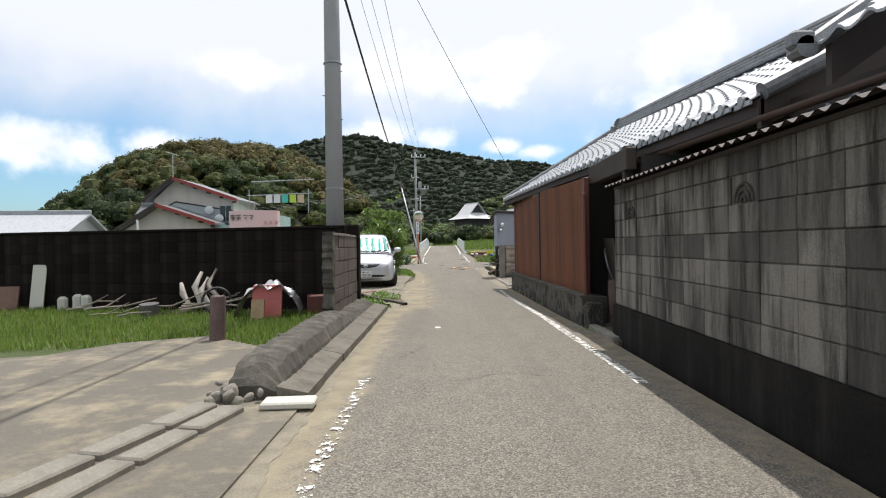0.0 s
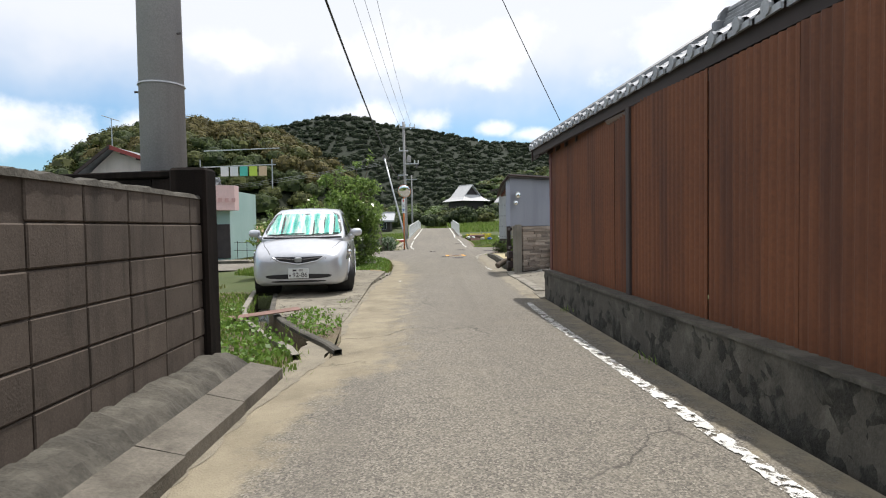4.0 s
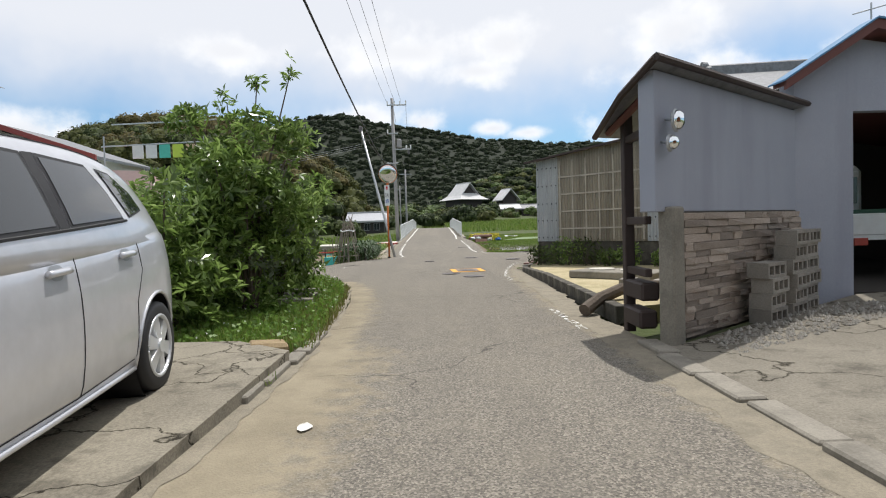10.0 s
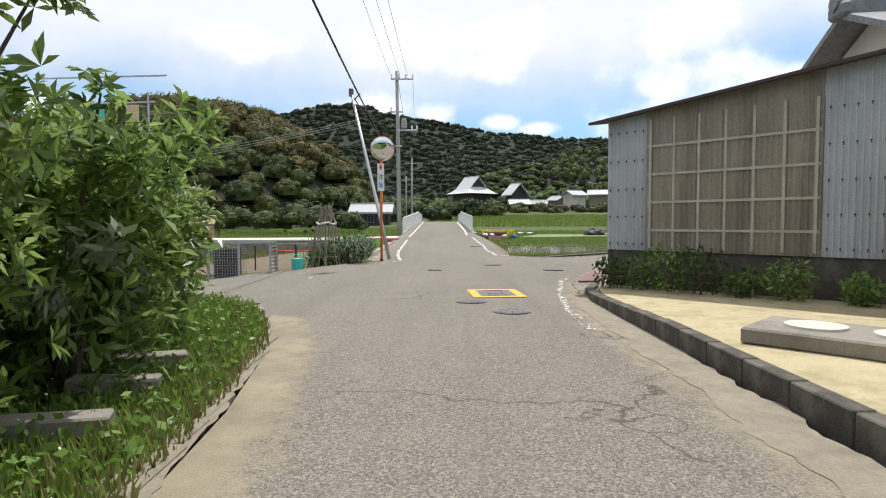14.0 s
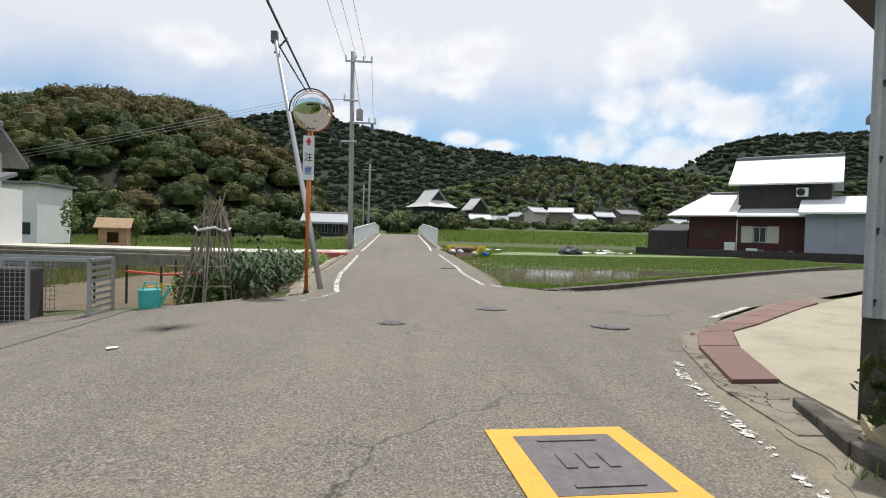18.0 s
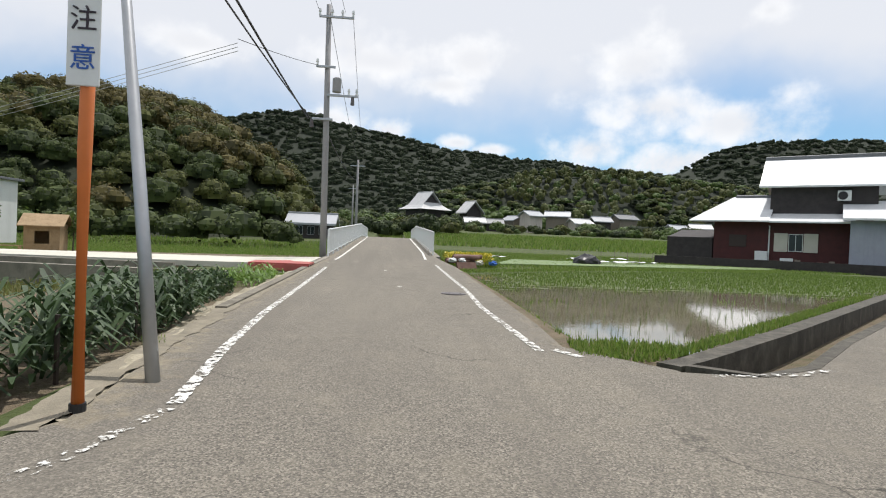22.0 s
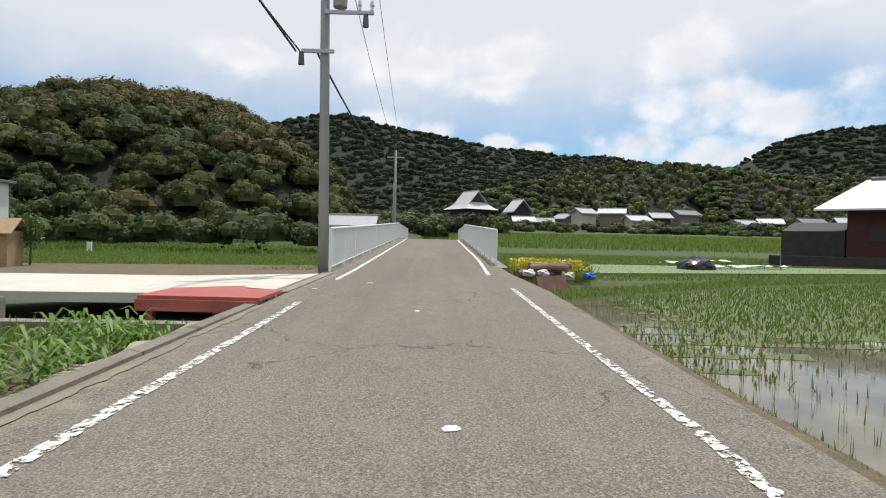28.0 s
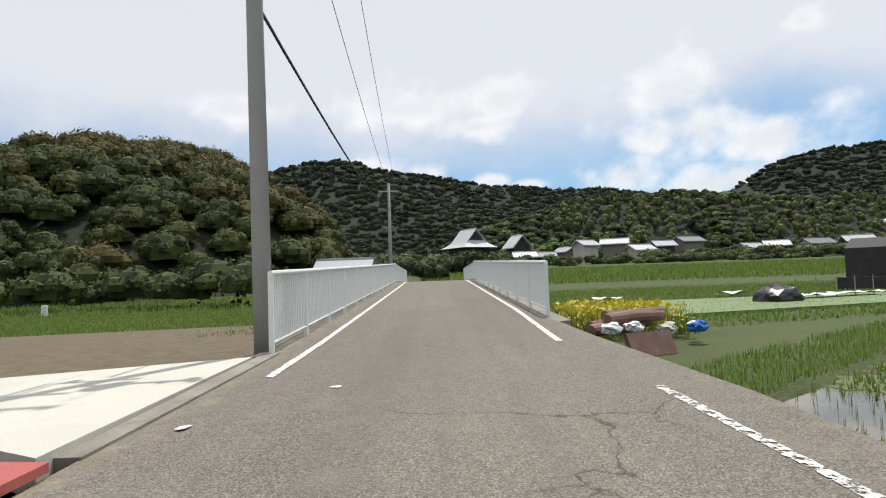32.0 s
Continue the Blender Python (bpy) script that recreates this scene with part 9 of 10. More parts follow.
part("body", loft(B(), [(-2.1, [(0, 0.3), (0.7, 0.3), (0.8, 0.6), (0.7, 0.9), (0, 0.95)]), (-1.4, [(0, 0.25), (0.85, 0.25), (0.88, 0.8), (0.8, 1.05), (0, 1.1)]), (1.9, [(0, 0.25), (0.85, 0.25), (0.88, 0.8), (0.82, 1.1), (0, 1.15)]), (2.1, [(0, 0.4), (0.8, 0.4), (0.82, 0.8), (0.7, 1.05), (0, 1.1)])]), plain("black_car_paint", (0.015, 0.015, 0.018), 0.25, 0, 0.8), van, smooth=True)
part("cabin", loft(B(), [(-1.35, [(0, 1.0), (0.8, 1.0), (0.75, 1.1), (0, 1.15)]), (-0.6, [(0, 1.0), (0.82, 1.0), (0.7, 1.75), (0, 1.82)]), (1.8, [(0, 1.0), (0.82, 1.0), (0.7, 1.75), (0, 1.82)]), (2.0, [(0, 1.0), (0.8, 1.0), (0.68, 1.4), (0, 1.45)])]), CAR_GLASS, van)
for s in (-0.8, 0.8):
    for y in (-1.3, 1.35):
        part("wheel", cyl(B(), (s - 0.1, y, 0.3), (s + 0.1, y, 0.3), 0.3, 0.3, 16), BLACK, van)
part("number_plate", bx(B(), -0.2, 0.2, -2.13, -2.1, 0.5, 0.68), WHITE_PAINT, van)
fence = thing("garden_fence", (0, 0, 0), 0, "low dark metal fence posts with netting", "fence")
for i in range(16):
    x = -9.0 - 0.55 * i
    part("fence_post", tube(B(), [(x, 37.2 + 0.05 * i, -0.6), (x, 37.2 + 0.05 * i, 0.55)], 0.018, 5), DARK_WALL, fence)
for z in (0.0, 0.45):
    part("fence_rail", tube(B(), [(-9, 37.2, z), (-17.3, 37.95, z)], 0.012, 5), DARK_WALL, fence)
ph = thing("wooden_playhouse", (-19.7, 63.5, -0.55), 14, "small new wooden playhouse with a pitched roof", "playhouse")
for (a, b, c, d_) in ((0, 1.7, 0, 0.08), (0, 1.7, 1.42, 1.5), (0, 0.08, 0.08, 1.42), (1.62, 1.7, 0.08, 1.42)):
    p = B()
    if c == 0:
        bx(p, a, 0.5, c, d_, 0, 1.6)
        bx(p, 1.2, b, c, d_, 0, 1.6)
        bx(p, 0.5, 1.2, c, d_, 1.2, 1.6)
        bx(p, 0.5, 1.2, c, d_, 0, 0.5)
    else:
        bx(p, a, b, c, d_, 0, 1.6)
    part("wall_panel", p, WOOD, ph)
gable_roof(ph, 0, 1.7, 0, 1.5, 1.6, 2.1, WOOD, 0.25, "x", 0.06, False)
for (x, y, w) in ((-20.6, 62.6, 1.2), (-22.5, 61.0, 1.0)):
    t = thing("picnic_bench", (x, y, -0.6), 10, "small wooden bench on the play ground", "bench", "play benches")
    part("seat", bx(B(), 0, w, 0, 0.3, 0.4, 0.45), WOOD, t)
    part("leg", bx(B(), 0.05, 0.12, 0.02, 0.28, 0, 0.4), WOOD, t)
    part("leg", bx(B(), w - 0.12, w - 0.05, 0.02, 0.28, 0, 0.4), WOOD, t)
p = B()
prism(p, [(-27, 59), (-15, 60.5), (-14.5, 65), (-27, 66)], -0.8, -0.52)
tagged(part("sand_ground", p, SAND, None, "pale sandy play ground"), category="ground", kind="structure")

# red and black farmhouse beyond the paddy
fh = thing("farmhouse", (27.5, 77.4, -0.25), -40, "dark red and black farmhouse with pale metal roofs", "house")
walls(fh, 0.4, 11.8, 0, 9, 0.0, 3.9, REDWALL)
p = B()
bx(p, 0.3, 9.8, -0.06, 9.1, 0.0, 0.35)
part("plinth", p, CONCRETE, fh)
p = B()
prism(p, [(-1.4, -1.1), (4.6, -1.1), (4.6, 4.5), (1.2, 4.5)], lambda x, y: 3.75 + (y + 1.1) * 0.42, lambda x, y: 3.87 + (y + 1.1) * 0.42)
part("lower_roof", p, BRIGHT_ROOF, fh, "pale lower roof")
p = B()
prism(p, [(4.6, -1.3), (10.2, -1.3), (10.2, 1.6), (4.6, 1.6)], lambda x, y: 3.7 + (y + 1.3) * 0.28, lambda x, y: 3.82 + (y + 1.3) * 0.28)
part("porch_roof", p, BRIGHT_ROOF, fh)
p = B()
bx(p, 1.4, 4.6, 4.3, 4.7, 6.0, 6.4, 0.05)
part("ridge", p, TILE_DARK, fh)
walls(fh, 4.4, 11.6, 1.4, 8, 3.9, 7.2, DARK_WALL, 9.3, "x")
gable_roof(fh, 4.4, 11.6, 1.4, 8, 7.2, 9.4, BRIGHT_ROOF, 0.8, "x", 0.16)
p = B()
bx(p, 9.0, 9.9, 1.0, 1.38, 5.6, 6.4, 0.03)
ac = part("air_conditioner", p, WHITE_PAINT, fh, "white outdoor air conditioner on the upper wall")
part("fan_grille", cyl(B(), (9.35, 0.96, 6.0), (9.35, 1.0, 6.0), 0.3, 0.33, 16), BLACK, ac)
for x in (3.6, 5.4):
    p = B()
    bx(p, x, x + 0.9, -0.55, -0.15, 0.1, 0.9 if x > 5 else 1.4, 0.03)
    part("outdoor_unit", p, WHITE_PAINT, fh)
window(fh, 5.9, 6.9, 1.45, 2.85, 0.0, 2, WHITE_PAINT)
for x in (4.9, 6.95):
    part("shutter", bx(B(), x, x + 0.95, -0.09, -0.01, 1.4, 2.9, 0.01), CONCRETE_WHITE, fh, "pale sliding shutter beside the window")
part("window", bx(B(), 1.6, 2.9, -0.06, -0.01, 1.7, 2.7, 0.01), BROWN_TRIM, fh, "brown shuttered side window")
part("drain_pipe", tube(B(), [(4.55, -0.1, 0.3), (4.55, -0.1, 3.5)], 0.05, 8), WHITE_PAINT, fh)
for k in range(7):
    part("planter", bx(B(), 4.9 + 0.75 * k, 5.3 + 0.75 * k, -0.5, -0.2, 0.35, 0.6 + 0.1 * (k % 3), 0.03), (IRON, TERRACOTTA, GREY_WOOD)[k % 3], fh)
p = B()
bx(p, 9.9, 16.5, -1.6, 9, 0.0, 3.9)
part("annex_wall", p, BLUE_GREY, fh, "blue-grey annex wall")
p = B()
prism(p, [(9.4, -2.4), (17, -2.4), (17, 2.4), (9.4, 2.4)], lambda x, y: 3.9 + (y + 2.4) * 0.34, lambda x, y: 4.05 + (y + 2.4) * 0.34)
part("annex_roof", p, BRIGHT_ROOF, fh)
p = B()
slab_yz(p, [(0, 0), (6, 0), (6, 3.2), (0, 2.4)], -3.4, 0.3)
part("side_shed", p, DARK_WALL, fh, "weathered dark side shed")
p = B()
bx(p, -3.6, 21, -3.3, -3.0, -0.1, 0.7)
part("garden_wall", p, DARK_WALL, fh, "low dark garden wall")


# village on the far slope
def cottage(x, y, w, d, h, rz, roof_mat, wall_mat, label, along="x"):
    t = thing("village_house", (x, y, ground_z(x, y) - 0.5), rz, label, "house", "village houses")
    walls(t, -w / 2, w / 2, -d / 2, d / 2, 0, h, wall_mat, h + d * 0.22 if along == "x" else h + w * 0.22, along)
    gable_roof(t, -w / 2, w / 2, -d / 2, d / 2, h, h + (d if along == "x" else w) * 0.24, roof_mat, 0.9, along, 0.35)
    for k in range(3):
        window(t, -w / 2 + w * (0.12 + 0.29 * k), -w / 2 + w * (0.3 + 0.29 * k), 1.0, 2.4, -d / 2, 2)
    return t


VILLAGE = [(899, 190, 6, 5, 3.4, 0, "x"), (1004, 205, 6, 6, 6.6, 25, "x"), (936, 196, 5, 5, 3.2, -6, "x"), (1054, 205, 8, 6, 6.8, -20, "x"), (1096, 200, 7, 6, 4.4, 15, "x"), (1136, 208, 6, 6, 5.6, 0, "x"), (1180, 212, 8, 6, 6.9, 14, "x"),
           (1285, 200, 8, 6, 3.6, 22, "x"), (1330, 212, 7, 6, 4.4, -18, "x"), (972, 214, 6, 6, 4.6, 30, "y"), (1400, 215, 9, 7, 4.6, 5, "x"), (1470, 205, 8, 7, 5, -16, "x")]
for k, (px, z, w, d_, h, a, al) in enumerate(VILLAGE):
    yy = 35.6 + z
    cottage((px - 748) / 1003 * z, yy, w, d_, h, a, (SUNLIT_TILE, TILE, TILE_DARK, TILE)[k % 4], (GREY_WOOD, CREAM_WALL, DARK_WALL)[k % 3], "village house with a grey tiled roof below the wooded slope", al)
cottage(-13.0, 128, 6.5, 5, 3.0, 0, TILE, DARK_WALL, "low dark barn with a grey roof by the wood")
tm = thing("temple_hall", (14.2, 275, 9.4), 33, "large temple hall with sweeping pale tiled roofs", "temple")
walls(tm, -6, 6, -6, 6, -7, 4.6, DARK_WALL)
p = B()
prev = None
for (u, z_) in ((8.2, 3.9), (6.8, 4.7), (5.4, 5.8), (4.4, 6.9)):
    ring = [p.verts.new((sx * u, sy * (u + 0.4), z_)) for sx, sy in ((-1, -1), (1, -1), (1, 1), (-1, 1))]
    if prev:
        for i in range(4):
            p.faces.new((prev[i], prev[(i + 1) % 4], ring[(i + 1) % 4], ring[i]))
    else:
        p.faces.new(ring[::-1])
    prev = ring
p.faces.new(prev)
part("lower_roof", p, SUNLIT_TILE, tm)
walls(tm, -3.6, 3.6, -4.4, 4.4, 6.5, 6.9, DARK_WALL, 10.4, "y")
gable_roof(tm, -4.0, 4.0, -4.6, 4.6, 6.9, 11.3, SUNLIT_TILE, 0.9, "y", 0.35)
tg = thing("temple_gate", (34.0, 276, 9.6), 25, "smaller temple building with a steep pale gable", "temple gate")
walls(tg, -3.6, 3.6, -3, 3, -8, 4, DARK_WALL, 7.4, "y")
gable_roof(tg, -3.6, 3.6, -3, 3, 4.2, 8.0, SUNLIT_TILE, 1.3, "y", 0.4)

# village trees and hedges
kinds_mid = [crown(300, (2.2, 2.2, 2.0), 0.4, 8, 0.5, (6, 3)) for _ in range(5)]
spots = []
for k in range(260):
    z = RNG.uniform(176, 232)
    px = RNG.uniform(660, 1500)
    x, y = (px - 748) / 1003 * z, 35.6 + z
    if any(abs(x - (q[0] - 748) / 1003 * q[1]) < q[2] * 0.6 + 2 and q[1] - 12 < z < q[1] + 5 for q in VILLAGE):
        continue
    spots.append((x, y, ground_z(x, y) - 0.6, RNG.uniform(0.7, 1.5)))
# hedge-like masses in front of the houses: (from, to, distance, size)
for (pa, pb, z0, s, n) in ((640, 725, 135, 1.2, 14), (725, 865, 128, 1.5, 26), (868, 985, 172, 0.95, 16), (1010, 1070, 178, 0.9, 12), (1085, 1250, 176, 1.0, 34), (1250, 1420, 170, 0.75, 20), (590, 660, 110, 1.3, 10)):
    for k in range(n):
        px, z = RNG.uniform(pa, pb), z0 + RNG.uniform(-7, 7)
        x, y = (px - 748) / 1003 * z, 35.6 + z
        spots.append((x, y, ground_z(x, y) - 0.9, s * RNG.uniform(0.75, 1.15)))
for k in range(120):
    px, z = RNG.uniform(640, 1030), RNG.uniform(226, 268)
    x, y = (px - 748) / 1003 * z, 35.6 + z
    if (abs(x - 14) > 12 or y > 288) and (abs(x - 34) > 6 or y > 284):
        spots.append((x, y, ground_z(x, y) + 0.5, RNG.uniform(1.0, 1.8)))
forest("village_trees", spots, kinds_mid, [LEAF_OLIVE, LEAF_HILL, LEAF_FRESH, LEAF_DEEP], "round green trees and hedges in front of the village")
# edge trees at the foot of the near hill
spots = [(x + RNG.uniform(-1, 1), 92 + RNG.uniform(-1.5, 4) + (x + 60) * 0.12, -0.9, RNG.uniform(0.8, 1.5)) for x in np.arange(-100, -9, 2.6)]
forest("hill_edge_trees", spots, kinds_mid, [LEAF_HILL, LEAF_FRESH, LEAF_HILL], "leafy trees along the foot of the hill")
for (x, y, h) in ((-20.6, 62.0, 3.0), (-18.2, 65.5, 2.2)):
    t = thing("young_tree", (x, y, -0.6), 0, "slim young garden tree", "tree", "young trees")
    part("trunk", tube(B(), [(0, 0, 0), (0.05, 0, h * 0.5), (0, 0, h)], [0.05, 0.04, 0.015], 6), BARK, t)
    quads("crown", leaves(ball_points(420, (0, 0, h * 0.75), (0.6, 0.6, h * 0.4), 0.2), 0.2), LEAF_FRESH, t, kind="")

# ---- paddy, fields, verges ----
PADDY = [(2.35, 37.0), (2.4, 38.5), (2.5, 42), (2.75, 49.5), (2.9, 50.6), (9, 55.0), (24, 62), (31, 57.5), (16.0, 47.4), (7.0, 39.6), (4.2, 36.9)]
p = B()
p.faces.new([p.verts.new((x, y, -0.13)) for x, y in PADDY])
strip_ = B()
prism(strip_, [(1.95, 36.0), (2.12, 38), (2.26, 42), (2.4, 50), (2.84, 50), (2.6, 42), (2.46, 38.5), (2.42, 37.1), (2.9, 36.98), (3.5, 36.75), (3.1, 36.1), (2.8, 35.85)], -0.5, lambda x, y: -0.05 if x > 2.41 or y < 37.5 else road_z(y) - 0.01)
tagged(part("paddy_edge", strip_, SOIL, None, "earth edge between the road and the paddy"), category="bank", kind="structure")
tagged(part("paddy_water", p, WATER, None, "still shallow muddy water of a rice paddy"), category="water", kind="structure")


def inside(poly, x, y):
    c = False
    for (x0, y0), (x1, y1) in zip(poly, poly[1:] + poly[:1]):
        if (y0 > y) != (y1 > y) and x < (x1 - x0) * (y - y0) / (y1 - y0) + x0:
            c = not c
    return c


def weed_share(x, y):
    """How green the paddy is: open water by the lane's corner, closed weed further out."""
    return min((y - 0.12 * (x - 3) - 42.2) / 4.5, (x - 3.3) / 1.6 + max(0.0, 1 - abs(y - 45.5) / 2.5)) + 0.9 * noise.noise(Vector((x * 0.28, y * 0.28, 0))) + 0.3 * noise.noise(Vector((x * 1.1, y * 1.1, 3)))


pts = []
ca, sa = math.cos(0.62), math.sin(0.62)
for i in range(-140, 260):
    for j in range(-60, 170):
        u, v = i * 0.34, j * 0.26
        x, y = 2.5 + u * ca, 37.0 + v + u * sa
        if inside(PADDY, x, y) and RNG.uniform() < (0.72 if y < 43 else 0.9):
            pts.append((x + RNG.uniform(-0.03, 0.03), y + RNG.uniform(-0.03, 0.03)))
pts = np.array(pts)
rep = np.repeat(pts, 4, 0) + RNG.normal(size=(len(pts) * 4, 2)) * 0.011
quads("rice_seedlings", blades(rep, np.full(len(rep), -0.14), 0.135, 0.0028, 0.15), RICE_NEAR, None, "rows of young green rice seedlings in water", "rice")
# mats of weed and algae between the rows
mat_bm = B()
cells = {}
for i in range(0, 120):
    for j in range(0, 108):
        x, y = 2.3 + i * 0.24, 36.8 + j * 0.24
        if inside(PADDY, x, y) and weed_share(x, y) > (0.75 if j % 3 else 0.3):
            q = []
            for (di, dj) in ((0, 0), (1, 0), (1, 1), (0, 1)):
                k = (i + di, j + dj)
                if k not in cells:
                    cells[k] = mat_bm.verts.new((2.3 + k[0] * 0.24 + RNG.uniform(-0.08, 0.08), 36.8 + k[1] * 0.24 + RNG.uniform(-0.08, 0.08), -0.126))
                q.append(cells[k])
            mat_bm.faces.new(q)
tagged(part("paddy_algae", mat_bm, surface("green_algae", (0.06, 0.085, 0.018), (0.1, 0.13, 0.03), 1.6, 40, 0.7, stain=(0.15, 0.12, 0.06), stain_amount=0.5), None, "olive green weed floating in mats between the rice rows", True), category="weed", kind="structure")
weed = np.array([(x, y) for x, y in RNG.uniform((2, 36), (31, 62), (110000, 2)) if inside(PADDY, x, y) and RNG.uniform() < max(0.0, min(1.0, weed_share(x, y) - 0.1))])
quads("paddy_weed", blades(weed, np.full(len(weed), -0.135), 0.09, 0.013, 0.8), RICE, None, "bright green young rice and weed in the paddy", "rice")


def grass(name, poly, density, height, z, mat, label, width=0.009, lean=0.6):
    xs, ys = [q[0] for q in poly], [q[1] for q in poly]
    n = int((max(xs) - min(xs)) * (max(ys) - min(ys)) * density)
    c = RNG.uniform((min(xs), min(ys)), (max(xs), max(ys)), (n, 2))
    c = np.array([q for q in c if inside(poly, q[0], q[1]) and noise.noise(Vector((q[0] * 1.3, q[1] * 1.3, 4))) > -0.42])
    zz = np.array([z(q[0], q[1]) if callable(z) else z for q in c])
    return quads(name, blades(c, zz, height, width, lean), mat, None, label, "grass")


grass("paddy_bank_grass", [(2.1, 36.1), (2.25, 36.95), (2.9, 36.95), (3.5, 36.75), (5.3, 38.3), (12.9, 44.9), (13.0, 44.65), (5.48, 38.12), (3.12, 36.15), (2.75, 35.95), (2.4, 35.95)], 1500, 0.08, -0.03, GRASS, "short bright grass on the paddy bank")
grass("paddy_bank_grass", [(2.75, 49.6), (2.9, 50.8), (9, 55.3), (24, 62.5), (24, 64), (9, 57), (2.9, 52.4)], 300, 0.12, -0.1, GRASS, "green grass bank at the far side of the paddy")
grass("paddy_bank_grass", [(2.3, 37), (2.45, 42), (2.7, 49.5), (2.85, 49.5), (2.6, 42), (2.45, 37)], 500, 0.1, -0.1, GRASS, "thin grass along the paddy edge")
grass("yard_grass", [(-1.85, 6.0), (-1.8, 9.1), (-10, 10.8), (-12, 6), (-6, 5.6), (-4, 6.0), (-3.1, 6.5), (-2.3, 5.7)], 620, 0.12, -0.05, GRASS, "lush green weeds in the yard")
grass("yard_weeds", [(-5.6, 5.5), (-9, 3.4), (-12, 3), (-12, 6.2), (-6, 5.7)], 700, 0.12, -0.04, GRASS, "green weeds at the apron edge")
grass("ditch_grass", [(-0.95, 9.45), (-1.15, 10.25), (-1.85, 11.4), (-2.2, 12.2), (-3.0, 15), (-4.4, 15), (-3.6, 11), (-1.9, 9.45)], 700, 0.055, 0.0, GRASS, "short grass and clover beside the ditch")
lw_ = np.array([q for q in RNG.uniform((-3.6, 9.45), (-0.9, 13), (5200, 2)) if inside([(-0.95, 9.45), (-1.15, 10.25), (-1.85, 11.4), (-2.2, 12.2), (-2.6, 13), (-3.4, 13), (-3.4, 10), (-1.9, 9.45)], q[0], q[1]) and noise.noise(Vector((q[0] * 1.7, q[1] * 1.7, 2))) > -0.15])
quads("ditch_clover", leaves(np.concatenate([lw_, 0.02 + 0.09 * RNG.uniform(0, 1, (len(lw_), 1))], 1), 0.05, 0.8, 0.2), LEAF_WEED, None, "low clover on the ditch bank", "weeds")
lw_ = np.array([q for q in RNG.uniform((-1.75, 10.6), (-0.85, 12.6), (1500, 2)) if inside([(-0.95, 10.6), (-1.25, 10.9), (-1.6, 11.5), (-1.75, 12.3), (-1.2, 12.4), (-0.95, 11.4)], q[0], q[1]) and noise.noise(Vector((q[0] * 3, q[1] * 3, 5))) > -0.05])
quads("bank_weeds", leaves(np.concatenate([lw_, 0.02 + 0.09 * RNG.uniform(0, 1, (len(lw_), 1))], 1), 0.05, 0.6, 0.2), LEAF_WEED, None, "weeds on the bank by the lane", "weeds")
grass("field_grass", [(-2.5, 10), (-4.4, 15.4), (-4.8, 18.5), (-16, 18.5), (-16, 15.5), (-8, 15.7), (-4.4, 15.3), (-4, 11.5), (-9, 10.6), (-9, 9.8)], 220, 0.1, lambda x, y: ground_z(x, y), GRASS_DRY, "patchy yellow-green grass of the plot", 0.006)
tuft = []
for (cx, cy, n_, s_) in ((-1.35, 11.2, 70, 0.16), (-1.2, 12.0, 40, 0.1), (-1.6, 12.6, 50, 0.1), (-1.25, 13.4, 30, 0.06), (-1.75, 15.3, 40, 0.08), (-1.2, 17.6, 40, 0.09), (-1.45, 18.2, 60, 0.12), (-2.1, 12.3, 60, 0.13), (-2.7, 14.2, 60, 0.13), (1.9, 6.4, 40, 0.1), (1.82, 9.5, 24, 0.08), (1.76, 12.2, 24, 0.08), (-1.15, 9.2, 60, 0.12), (-1.35, 9.9, 90, 0.16), (-1.7, 10.6, 90, 0.17), (2.05, 26.9, 30, 0.06), (-1.95, 33.6, 50, 0.12), (-2.0, 36.2, 40, 0.1), (-2.1, 44.0, 60, 0.15), (-2.2, 47.0, 60, 0.12)):
    tuft.append(np.array([cx, cy]) + RNG.normal(size=(n_, 2)) * s_)
tuft = np.concatenate(tuft)
quads("crack_weeds", blades(tuft, np.full(len(tuft), 0.02), 0.06, 0.004, 0.9), GRASS, None, "small weeds growing from cracks beside the road", "weeds")
grass("far_bank_grass", [(3, 110), (60, 110), (110, 172), (-4, 172)], 6, 0.7, lambda x, y: ground_z(x, y) - 0.1, GRASS, "rough grass of the bank before the village", 0.09)
grass("far_bank_grass", [(-60, 90), (-3, 90), (-3, 112), (-60, 112)], 10, 0.5, lambda x, y: ground_z(x, y) - 0.1, GRASS, "rough grass at the foot of the wood", 0.06)
BUSH_VERGE = [(-1.05, 18.6), (-1.16, 20.6), (-1.28, 22), (-1.5, 23.7), (-1.85, 24.9), (-2.4, 26.0), (-3.2, 26.6), (-4.6, 27.2), (-5.2, 20), (-3.2, 18.7)]
grass("verge_grass", BUSH_VERGE, 1500, 0.16, -0.06, GRASS, "bright green weeds under the shrubs")
grass("verge_grass_edge", [(-1.0, 18.6), (-1.1, 20.6), (-1.22, 22), (-1.44, 23.7), (-1.8, 24.9), (-2.35, 26.0), (-2.9, 26.0), (-2.1, 24.7), (-1.7, 22), (-1.5, 18.8)], 1700, 0.11, -0.03, GRASS_DRY, "short yellow-green grass at the road edge")
grass("west_field_grass", [(-30, 63), (-3, 62), (-3, 90), (-60, 92), (-60, 60)], 60, 0.14, lambda x, y: ground_z(x, y), GRASS, "rough green field grass", 0.03)
grass("west_plot_grass", [(-30, 34), (-9, 34), (-6, 46), (-30, 49)], 60, 0.2, lambda x, y: ground_z(x, y), GRASS_DRY, "rough grass of the garden plots", 0.02)
